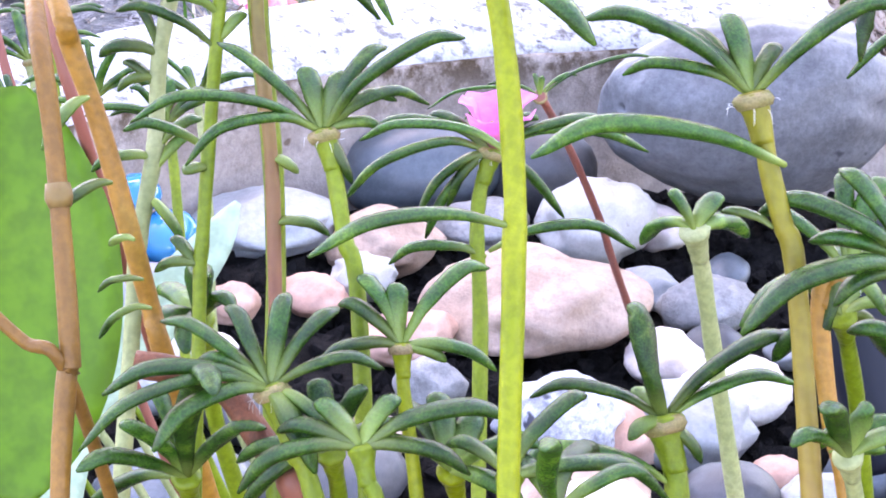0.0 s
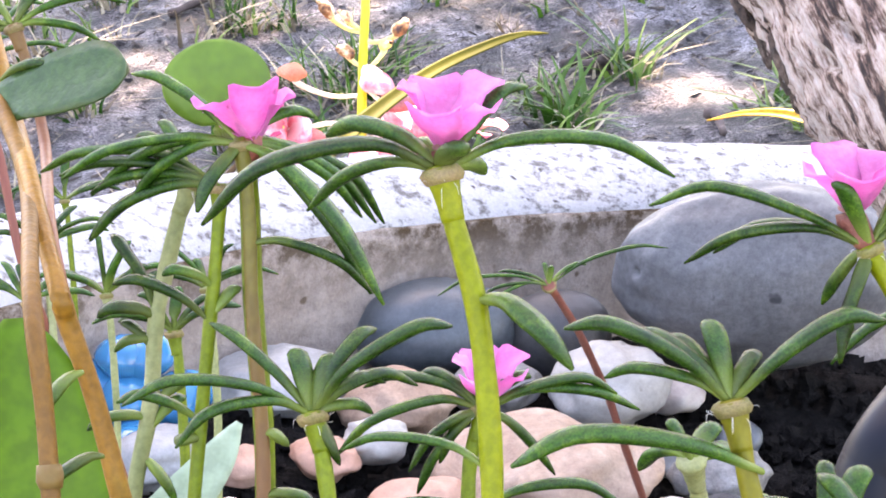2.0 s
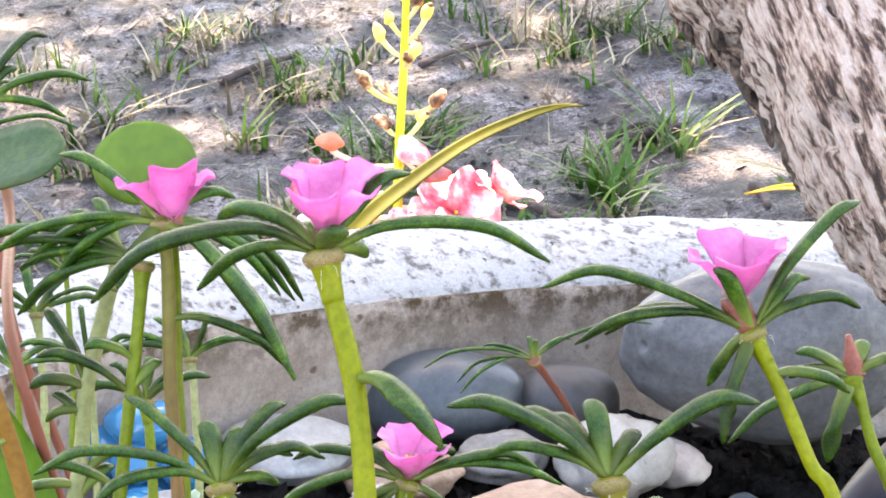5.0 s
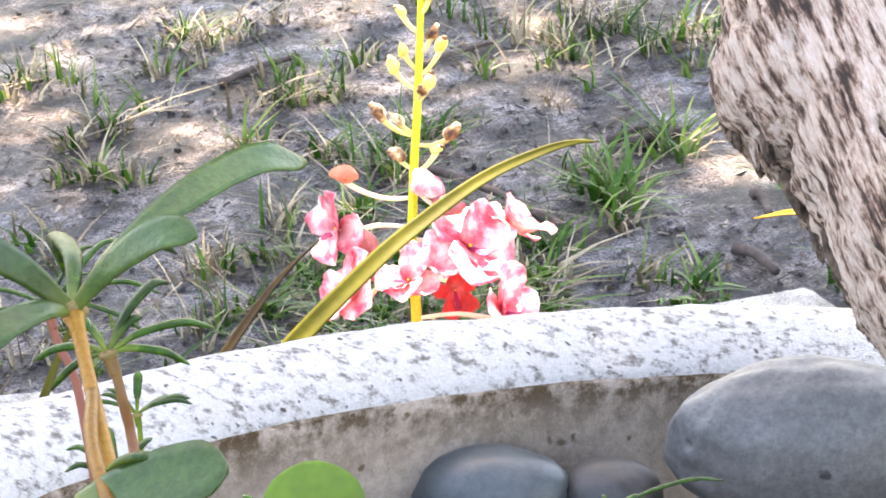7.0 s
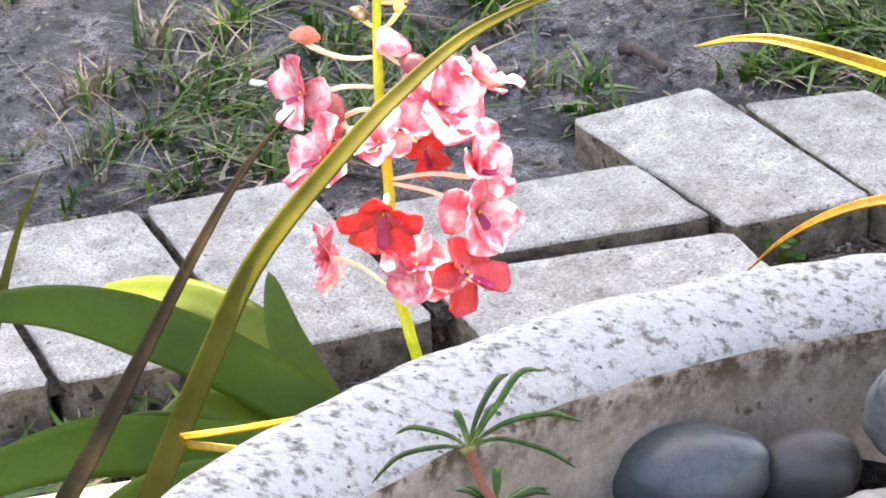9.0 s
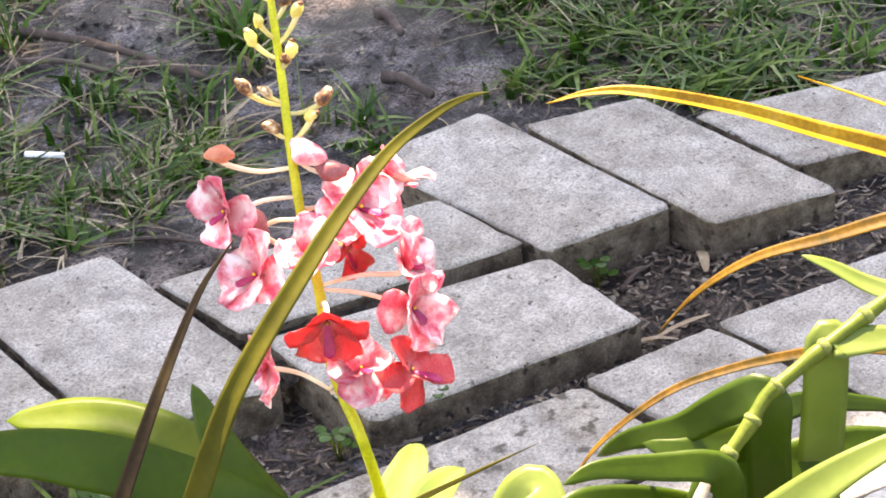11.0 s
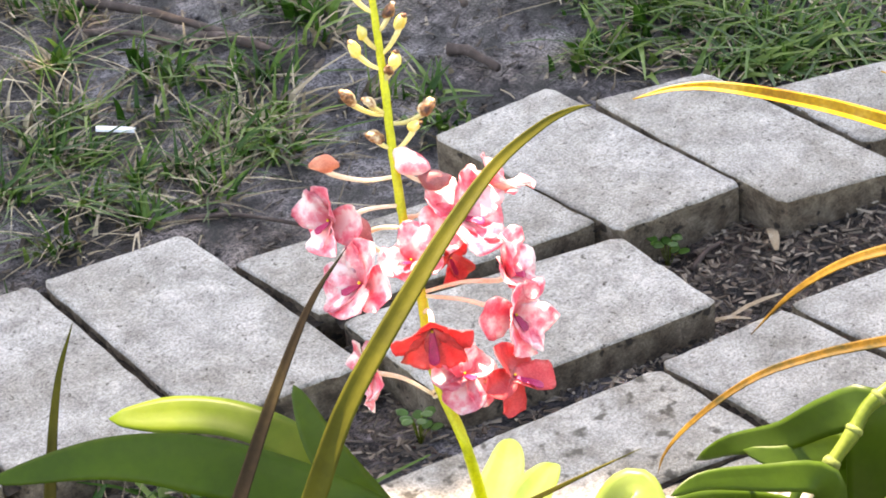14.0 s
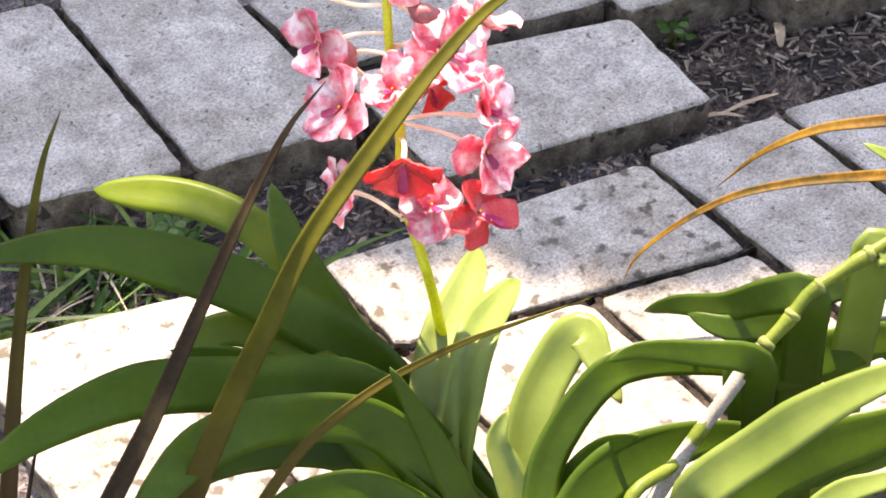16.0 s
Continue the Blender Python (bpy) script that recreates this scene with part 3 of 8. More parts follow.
pebble((-0.8316, -0.9777, 0.6134), 0.0090, 0.0068, 0.0070, 0, 'speck', 'small grey pebble on potting soil')
pebble((-0.9110, -1.0689, 0.6308), 0.0169, 0.0127, 0.0081, 0, 'blue', 'blue-grey pebble under the stems')


# filler pebbles under the visible ones
rnd = random.Random(4)
for i in range(110):
    x, y = rnd.uniform(-1.0, -0.72), rnd.uniform(-1.26, -0.94)
    if math.hypot(x - BATH.x, y - BATH.y) > 0.32 or (x > -0.86 and y > -1.09 and i % 3):
        continue
    s = rnd.uniform(0.006, 0.014)
    kind = rnd.choice(["white", "tan", "beige", "dark", "blue", "salmon", "chunk", "granite"])
    pebble((x, y, soil_height(x, y) + s * 0.3), s * rnd.uniform(1.0, 1.5), s, s * 0.7, rnd.randint(0, 180), kind, {"white": "small white pebble on the potting soil", "tan": "small peach pebble on the potting soil", "beige": "small beige pebble on the potting soil", "dark": "small charcoal pebble on the potting soil", "blue": "small blue-grey pebble on the potting soil", "salmon": "small terracotta pebble on the potting soil", "chunk": "small chalky stone on the potting soil", "granite": "small granite stone on the potting soil"}[kind])

# crumbs of potting soil between the stones
verts, faces = [], []
for i in range(9000):
    x, y = rnd.uniform(-1.0, -0.62), rnd.uniform(-1.28, -0.92)
    if math.hypot(x - BATH.x, y - BATH.y) > 0.335:
        continue
    z, size = soil_height(x, y) - 0.003 + 0.008 * noise.noise(Vector((x * 25, y * 25, 0))), 0.0012 + 0.0035 * rnd.random() ** 2
    m = Euler((rnd.uniform(0, 6), rnd.uniform(0, 6), 0)).to_matrix()
    k = len(verts)
    for q in ((1, 0, 0), (-1, 0, 0), (0, 1, 0), (0, -1, 0), (0, 0, 1), (0, 0, -1)):
        verts.append(Vector((x, y, z)) + m @ (Vector(q) * size * rnd.uniform(0.6, 1.2)))
    for q in ((0, 2, 4), (2, 1, 4), (1, 3, 4), (3, 0, 4), (2, 0, 5), (1, 2, 5), (3, 1, 5), (0, 3, 5)):
        faces.append(tuple(k + j for j in q))
me = bpy.data.meshes.new("soil_crumbs")
me.from_pydata(verts, [], faces)
me.materials.append(POT_SOIL)
tagged(new("soil_crumbs", me), "black crumbs of potting soil between the pebbles", "soil", kind="stuff")

# driftwood
FLAKE = mat_mineral("dark rotten bark", [(0.35, (0.03, 0.018, 0.012)), (0.5, (0.10, 0.06, 0.04)), (0.65, (0.22, 0.15, 0.11))], 200, 900, 0.95, 1.0, 0.003)
log = [(-0.6824, -0.9001, 0.7713), (-0.6886, -0.9186, 0.7572), (-0.6959, -0.9445, 0.7407), (-0.7021, -0.9718, 0.7268), (-0.7073, -1.0005, 0.7155), (-0.7113, -1.0306, 0.7068), (-0.7142, -1.0620, 0.7007), (-0.7178, -1.1113, 0.6933), (-0.7028, -1.1263, 0.6477), (-0.6878, -1.1413, 0.5821)]
wood = empty("driftwood", log[-1], "weathered grey-brown driftwood branch leaning in the birdbath", "driftwood")
bm = bmesh.new()
RINGS, SIDES = 300, 200
tube(bm, spline(log, RINGS), lambda u: 0.0275, SIDES, 1.0, wobble=0.0)
axis = spline(log, RINGS)
grain_dir = (Vector(log[0]) - Vector(log[6])).normalized()
worn_side = Vector((-0.80, 0.10, -0.60)).normalized()
bm.verts.ensure_lookup_table()
gone = 0.0
for i, ax in enumerate(axis):
    gone += (ax - axis[max(0, i - 1)]).length
    spot = ax.dot(grain_dir)
    burr = 0.0098 * math.exp(-((spot + 0.703) / 0.017) ** 2) - 0.0022 * math.exp(-((spot + 0.750) / 0.013) ** 2) + 0.0012
    hollow = 0.006 * math.exp(-((spot + 0.7295) / 0.0035) ** 2)
    for j in range(SIDES):
        vert = bm.verts[i * SIDES + j]
        out = (vert.co - ax).normalized()
        side = max(0.0, out.dot(worn_side))
        a = 2 * math.pi * j / SIDES
        x, y = 0.0275 * math.cos(a), 0.0275 * math.sin(a)
        # fibres along the branch, a few deep cracks, crumbs and broken steps on the worn side
        fibre = noise.noise(Vector((x * 420, y * 420, gone * 75)))
        crack = noise.noise(Vector((x * 190 + 7, y * 190, gone * 55)))
        step = noise.noise(Vector((x * 70, y * 70, gone * 60 + 3)))
        k = side * burr - side ** 3 * hollow
        k += 0.0007 * fibre - 0.010 * max(0.0, crack - 0.32) + 0.0010 * step + 0.0005 * noise.noise(Vector((x * 1300, y * 1300, gone * 260)))
        k += side ** 3 * (0.0022 * noise.noise(Vector((x * 150, y * 150, gone * 150))) + 0.0016 * noise.noise(Vector((x * 420, y * 420, gone * 380))))
        vert.co += out * k
part("branch", bm, BARK, wood)
rnd = random.Random(31)
for i in range(30):
    q = rnd.uniform(0.0, 1.0)
    p = axis[int(RINGS * (0.1 + 0.45 * q))]
    swell = 0.0098 * math.exp(-((p.dot(grain_dir) + 0.703) / 0.017) ** 2)
    d = Vector((-0.80, 0.10 + rnd.uniform(-0.7, 0.3), -0.60 + rnd.uniform(-0.3, 0.5))).normalized()
    d = (d - grain_dir * d.dot(grain_dir)).normalized()
    bm = bmesh.new()
    blob(bm, (rnd.uniform(0.0012, 0.0022), rnd.uniform(0.0018, 0.0034), rnd.uniform(0.004, 0.010)), 0.8, i, 3, 3.2, 0.5)
    turn = (grain_dir + Vector((rnd.uniform(-0.2, 0.2), rnd.uniform(-0.2, 0.2), rnd.uniform(-0.1, 0.1)))).to_track_quat("Z", "Y").to_matrix().to_4x4()
    bmesh.ops.transform(bm, matrix=Matrix.Translation(p + d * (0.0278 + swell * max(0, d.dot(worn_side)))) @ turn, verts=bm.verts)
    part("bark_flake", bm, FLAKE if i % 3 else BARK, wood, "dark ragged bark flake")

# blue glass beads
rnd = random.Random(8)
for i in range(18):
    bm = bmesh.new()
    blob(bm, (0.0075, 0.0068, 0.0055), 0.12, i, 3)
    ob = part("glass_bead", bm, GLASS)
    layer = i // 8
    x, y = -0.8829 + rnd.uniform(-0.015, 0.015) * (1 - 0.25 * layer), -0.9459 + rnd.uniform(-0.02, 0.02) * (1 - 0.3 * layer)
    ob.matrix_basis = pose(x, y, soil_height(x, y) + 0.003 + 0.0085 * layer, rnd.uniform(-30, 30), rnd.uniform(-30, 30), rnd.uniform(0, 90))
    tagged(ob, "shiny sky-blue glass bead on the potting soil", "glass bead", "blue glass beads")

# hose
bm = bmesh.new()
tube(bm, spline([(-0.7343, -1.1217, 0.6936), (-0.7580, -1.1339, 0.6977), (-0.7789, -1.1472, 0.7016), (-0.7918, -1.1542, 0.7011), (-0.8034, -1.1619, 0.7003), (-0.8081, -1.1628, 0.6949), (-0.8106, -1.1643, 0.6901), (-0.8117, -1.1669, 0.6843), (-0.8119, -1.1711, 0.6762), (-0.8110, -1.1773, 0.6653)], 60), lambda u: 0.0068, 20)
tagged(part("hose", bm, RUBBER), "black rubber hose curving out of the potting soil", "hose")

# ---- purslane ----


def terete(bm, base, tip, width, bend, seed):
    base, tip = Vector(base), Vector(tip)
    L = (tip - base).length
    lift = Vector((0, 0, 1)) * L * (bend + 0.05 + 0.10 * noise.noise(base * 70 + tip * 130))
    wob = Vector((noise.noise(base * 90 + Vector((seed, 0, 0))), noise.noise(base * 90 + Vector((0, seed, 0))), 0)) * L * 0.05
    path = spline([base, base.lerp(tip, 0.3) + lift * 0.85 + wob, base.lerp(tip, 0.72) + lift * 0.95 - wob, tip], 16)
    w = width / 2
    tube(bm, path, lambda u: w * (0.42 + 0.68 * math.sin(min(1, u * 1.7) * math.pi / 2)) * (1 if u < 0.6 else max(0.07, 1 - ((u - 0.6) / 0.41) ** 2) ** 0.62), 10, 0.6, wobble=0.08, seed=seed)
    return bm


def petal(bm, at, axis, out, size, wide, curl, seed=0, cup=0.18, thick=0.00012, profile=None):
    """One petal from a flower's centre: out is its direction, axis the flower's face."""
    axis, out = axis.normalized(), out.normalized()
    path = spline([at, at + out * size * 0.35 + axis * size * curl * 0.5 * (1 + 0.4 * noise.noise(Vector((seed * 3.3, 1, 2)))), at + out * size * 0.75 + axis * size * curl, at + out * size + axis * size * curl * 1.1], 9)
    return ribbon(bm, path, wide, cup, up=axis, thick=thick, across=6, ripple=0.35, seed=seed, profile=profile or (lambda u: (0.25 + 0.75 * math.sin(min(1, u * 1.15) * math.pi / 2)) * (1 if u < 0.72 else math.sqrt(max(0.01, 1 - ((u - 0.72) / 0.285) ** 2)))))


def portulaca(stem, rad, colour, label, leaves, flower=None):
    foot = Vector(stem[-1])
    stem = [Vector(p) for p in stem]
    if foot.z > soil_height(foot.x, foot.y) + 0.03 and len(stem) > 2:
        drift = Vector((BATH.x - foot.x, BATH.y - foot.y, 0)) * 0.12
        root = Vector((foot.x, foot.y, soil_height(foot.x, foot.y) - 0.006)) + drift
        hop = max(0.02, (stem[-1] - stem[-2]).length)
        for k in range(1, int((root - foot).length / hop) + 1):
            stem.append(foot.lerp(root, k * hop / (root - foot).length))
        stem.append(root)
    plant = empty("purslane", stem[-1], label + " in potting soil", "purslane", "purslane plants")
    bm = bmesh.new()
    tube(bm, spline(stem, 6 * len(stem)), lambda u: rad * (0.78 + 0.17 * u) * (1 + 0.04 * math.sin(u * 60)), 12, wobble=0.04, seed=rad * 1000)
    part("stem", bm, STEMS[colour], plant)
    for i, (base, tip, w, bend) in enumerate(leaves):
        bm = bmesh.new()
        if w > 0.0033:
            b, e = Vector(base), Vector(tip)
            rise = Vector((0, 0, 1)) * (e - b).length * bend
            ribbon(bm, spline([b, b.lerp(e, 0.35) + rise, b.lerp(e, 0.75) + rise, e], 20), w, 0.2, up=Vector((-0.25, -0.55, 0.75)), thick=0.0005, across=6, ripple=0.1, seed=i, profile=lambda u: 0.3 + 0.7 * math.sin(min(1, u * 1.5) * math.pi / 2) if u < 0.7 else max(0.05, 1 - ((u - 0.7) / 0.302) ** 2) ** 0.5)
        else:
            terete(bm, base, tip, w, bend, i)
        bmesh.ops.translate(bm, verts=bm.verts, vec=-Vector(base))
        part("leaf", bm, SMOOTH if w > 0.0033 else TERETE, plant).matrix_basis = Matrix.Translation(base)
    if not leaves:
        line = spline(stem, 6 * len(stem))
        for u in (0.3, 0.52, 0.74):
            k = int(u * (len(line) - 2)) + 1
            bm = bmesh.new()
            way = (line[k + 1] - line[k - 1]).normalized() * rad
            tube(bm, [line[k] - way, line[k] - way * 0.3, line[k] + way * 0.3, line[k] + way], lambda v: rad * (0.95 + 0.22 * math.sin(v * math.pi)), 12, wobble=0.2, seed=u * 50)
            part("node", bm, STEMS["redbrown"], plant, "darker swollen stem node")
    if leaves:
        top = Vector(leaves[0][0])
        bm = bmesh.new()
        low = stem[1] if (stem[1] - top).length > rad else stem[-1]
        down = (low - top).normalized()
        low = top + down * rad * 3.6
        tube(bm, spline([low, low.lerp(top, 0.45), low.lerp(top, 0.8), top - down * rad * 0.4], 12), lambda u: rad * (0.84 + 0.78 * u ** 1.8) * (1 if u < 0.9 else 1 - 4 * (u - 0.9)), 14, wobble=0.12, seed=rad * 900)
        part("axil", bm, STEMS[colour], plant)
        if len(leaves) > 6:
            bm = bmesh.new()
            tube(bm, [top + down * rad * 0.9, top + down * rad * 0.45, top + down * rad * 0.1, top - down * rad * 0.25], lambda u: rad * (1.3 + 0.28 * math.sin(u * math.pi)), 18, wobble=0.22, seed=rad * 700)
            part("axil_ring", bm, AXIL, plant, "pale pinkish tan leaf axil")
        if rad > 0.00075 and len(leaves) > 8:
            rh, bm = random.Random(int(rad * 1e6)), bmesh.new()
            for _ in range(9):
                a, h = rh.uniform(0, 6.283), rh.uniform(0.2, 1.2)
                out = Vector((math.cos(a), math.sin(a), rh.uniform(-0.5, 0.6)))
                foot_h = top + down * rad * h * 0.6 + Vector((out.x, out.y, 0)) * rad * 1.5
                tube(bm, spline([foot_h, foot_h + out * rad * 0.4, foot_h + out * rad * 0.6 + Vector((0, 0, rh.uniform(-1.2, 0.2) * rad))], 4), lambda u: 0.000022, 3)
            part("axil_hair", bm, HAIR, plant, "fine white hairs")
    if flower and flower[2] < 0:
        c, axis, size = Vector(flower[0]), Vector(flower[1]).normalized(), -flower[2]
        bm = bmesh.new()
        tube(bm, spline([Vector(leaves[0][0]), c - axis * size * 0.2, c, c + axis * size * 0.5], 16), lambda u: size * (0.05 + 0.13 * math.sin(min(1, u * 1.05) * math.pi) ** 0.8), 10, wobble=0.25)
        part("bud", bm, CALYX, plant, "closed reddish-brown bud")
    elif flower:
        c, axis, size = Vector(flower[0]), Vector(flower[1]).normalized(), flower[2] * 1.0
        base = c - axis * size * 0.32
        bloom = new("flower")
        bloom.parent, bloom.matrix_parent_inverse = plant, plant.matrix_basis.inverted()
        tagged(bloom, "small open magenta flower")
        bm = bmesh.new()
        tube(bm, spline([Vector(leaves[0][0]), base - axis * size * 0.02, base + axis * size * 0.12], 8), lambda u: size * (0.10 + 0.06 * math.sin(u * 3)), 10)
        part("calyx", bm, CALYX, bloom)
        s1 = axis.orthogonal().normalized()
        s2 = axis.cross(s1)
        for k in range(5):
            a = 2 * math.pi * k / 5 + 0.4 + size * 900
            bm = bmesh.new()
            petal(bm, base, axis, s1 * math.cos(a) + s2 * math.sin(a), size * (0.56 + 0.07 * math.sin(k * 2.3 + size * 3000)), size * 0.58, 0.9 + 0.28 * math.cos(k * 1.9 + size * 5000), k + size * 2000, 0.25)
            part("petal", bm, MAGENTA, bloom)
        for k in range(6):
            a = k * 2.4
            tip = base + axis * size * 0.36 + (s1 * math.cos(a) + s2 * math.sin(a)) * size * 0.1
            bm = bmesh.new()
            tube(bm, [base, base.lerp(tip, 0.9), tip], lambda u: size * (0.008 if u < 0.9 else 0.025), 5)
            part("stamen", bm, STAMEN, bloom)
    return plant


portulaca([(-0.9918, -1.3091, 0.8168), (-0.9888, -1.3125, 0.8130), (-0.9863, -1.3149, 0.8106)], 0.00069, 'brown', 'side shoot of brown purslane stem',
    [])
portulaca([(-0.9668, -1.2279, 0.8412), (-0.9674, -1.2329, 0.8395), (-0.9685, -1.2403, 0.8372), (-0.9696, -1.2483, 0.8347), (-0.9710, -1.2583, 0.8319), (-0.9741, -1.2747, 0.8339), (-0.9770, -1.2929, 0.8315), (-0.9767, -1.2936, 0.8285), (-0.9757, -1.2956, 0.8216), (-0.9752, -1.2985, 0.8130), (-0.9745, -1.2995, 0.8053), (-0.9743, -1.3008, 0.8013)], 0.00106, 'orange', 'leaning orange-brown purslane stem with broad upper leaves',
    [((-0.9668, -1.2279, 0.8412), (-0.9896, -1.2012, 0.8465), 0.0045, 0.12),
     ((-0.9668, -1.2279, 0.8412), (-0.9333, -1.2133, 0.8468), 0.0045, 0.12),
     ((-0.9668, -1.2279, 0.8412), (-0.9549, -1.2396, 0.8526), 0.0042, 0.12),
     ((-0.9668, -1.2279, 0.8412), (-0.9808, -1.2281, 0.8524), 0.0042, 0.12),
     ((-0.9668, -1.2279, 0.8412), (-0.9603, -1.1974, 0.8307), 0.0025, 0.12),
     ((-0.9668, -1.2279, 0.8412), (-0.9486, -1.2065, 0.8354), 0.0023, 0.12),
     ((-0.9668, -1.2279, 0.8412), (-0.9783, -1.2352, 0.8424), 0.0038, 0.12),
     ((-0.9751, -1.2567, 0.8335), (-0.9617, -1.2669, 0.8393), 0.0068, 0.02),
     ((-0.9715, -1.2566, 0.8366), (-0.9665, -1.2604, 0.8381), 0.0019, 0.05),
     ((-0.9769, -1.2977, 0.8255), (-0.9818, -1.2991, 0.8224), 0.0016, 0.12),
     ((-0.9769, -1.3014, 0.8191), (-0.9821, -1.3018, 0.8175), 0.0015, 0.12),
     ((-0.9764, -1.3042, 0.8148), (-0.9780, -1.3021, 0.8137), 0.0011, 0.12),
     ((-0.9765, -1.3058, 0.8118), (-0.9800, -1.3037, 0.8106), 0.0010, 0.12),
     ((-0.9765, -1.3071, 0.8097), (-0.9809, -1.3054, 0.8072), 0.0011, 0.12)])
portulaca([(-0.9684, -1.2403, 0.8372), (-0.9718, -1.2525, 0.8365), (-0.9738, -1.2720, 0.8331), (-0.9809, -1.3003, 0.8350), (-0.9828, -1.3075, 0.8257), (-0.9857, -1.3146, 0.8117), (-0.9864, -1.3151, 0.8101), (-0.9899, -1.3199, 0.7997), (-0.9961, -1.3315, 0.7756)], 0.00099, 'brown', 'thick branching brown purslane stem',
    [])
portulaca([(-0.9596, -1.2787, 0.8324), (-0.9616, -1.2794, 0.8294), (-0.9650, -1.2817, 0.8226), (-0.9663, -1.2829, 0.8194), (-0.9682, -1.2853, 0.8134), (-0.9711, -1.2875, 0.8069), (-0.9738, -1.2904, 0.7996), (-0.9820, -1.3018, 0.7719)], 0.00094, 'pale', 'pale green purslane stem with upturned leaves',
    [((-0.9599, -1.2788, 0.8319), (-0.9696, -1.2760, 0.8271), 0.0015, 0.12),
     ((-0.9599, -1.2788, 0.8319), (-0.9633, -1.2733, 0.8349), 0.0015, 0.12),
     ((-0.9599, -1.2788, 0.8319), (-0.9611, -1.2737, 0.8362), 0.0015, 0.12),
     ((-0.9657, -1.2824, 0.8207), (-0.9706, -1.2796, 0.8208), 0.0020, 0.12),
     ((-0.9657, -1.2824, 0.8207), (-0.9675, -1.2769, 0.8275), 0.0016, 0.12),
     ((-0.9664, -1.2830, 0.8189), (-0.9699, -1.2815, 0.8179), 0.0015, 0.12),
     ((-0.9683, -1.2858, 0.8124), (-0.9738, -1.2832, 0.8115), 0.0016, 0.12),
     ((-0.9680, -1.2854, 0.8134), (-0.9634, -1.2851, 0.8149), 0.0016, 0.12),
     ((-0.9688, -1.2861, 0.8115), (-0.9647, -1.2853, 0.8136), 0.0016, 0.12),
     ((-0.9698, -1.2868, 0.8092), (-0.9677, -1.2887, 0.8048), 0.0016, 0.12),
     ((-0.9667, -1.2835, 0.8180), (-0.9686, -1.2802, 0.8199), 0.0014, 0.12)])
portulaca([(-0.9613, -1.2917, 0.8362), (-0.9633, -1.2941, 0.8301), (-0.9665, -1.2977, 0.8209), (-0.9695, -1.3012, 0.8122), (-0.9714, -1.3036, 0.8062), (-0.9783, -1.3148, 0.7799)], 0.00075, 'green', 'green purslane stem with narrow succulent leaves',
    [((-0.9612, -1.2915, 0.8366), (-0.9721, -1.2865, 0.8319), 0.0015, 0.12),
     ((-0.9612, -1.2915, 0.8366), (-0.9709, -1.2840, 0.8353), 0.0015, 0.12),
     ((-0.9612, -1.2915, 0.8366), (-0.9678, -1.2860, 0.8345), 0.0015, 0.12),
     ((-0.9612, -1.2915, 0.8366), (-0.9729, -1.2816, 0.8365), 0.0015, 0.12),
     ((-0.9612, -1.2915, 0.8366), (-0.9736, -1.2775, 0.8354), 0.0015, 0.12),
     ((-0.9647, -1.2956, 0.8262), (-0.9721, -1.2925, 0.8303), 0.0015, 0.12),
     ((-0.9638, -1.2946, 0.8288), (-0.9680, -1.2939, 0.8307), 0.0015, 0.12),
     ((-0.9672, -1.2988, 0.8183), (-0.9742, -1.2971, 0.8214), 0.0015, 0.12),
     ((-0.9679, -1.2992, 0.8170), (-0.9702, -1.3000, 0.8175), 0.0015, 0.12),
     ((-0.9701, -1.3023, 0.8096), (-0.9738, -1.2998, 0.8089), 0.0015, 0.12),
     ((-0.9644, -1.2955, 0.8266), (-0.9614, -1.2951, 0.8284), 0.0015, 0.12),
     ((-0.9705, -1.3025, 0.8088), (-0.9717, -1.2993, 0.8114), 0.0015, 0.12)])
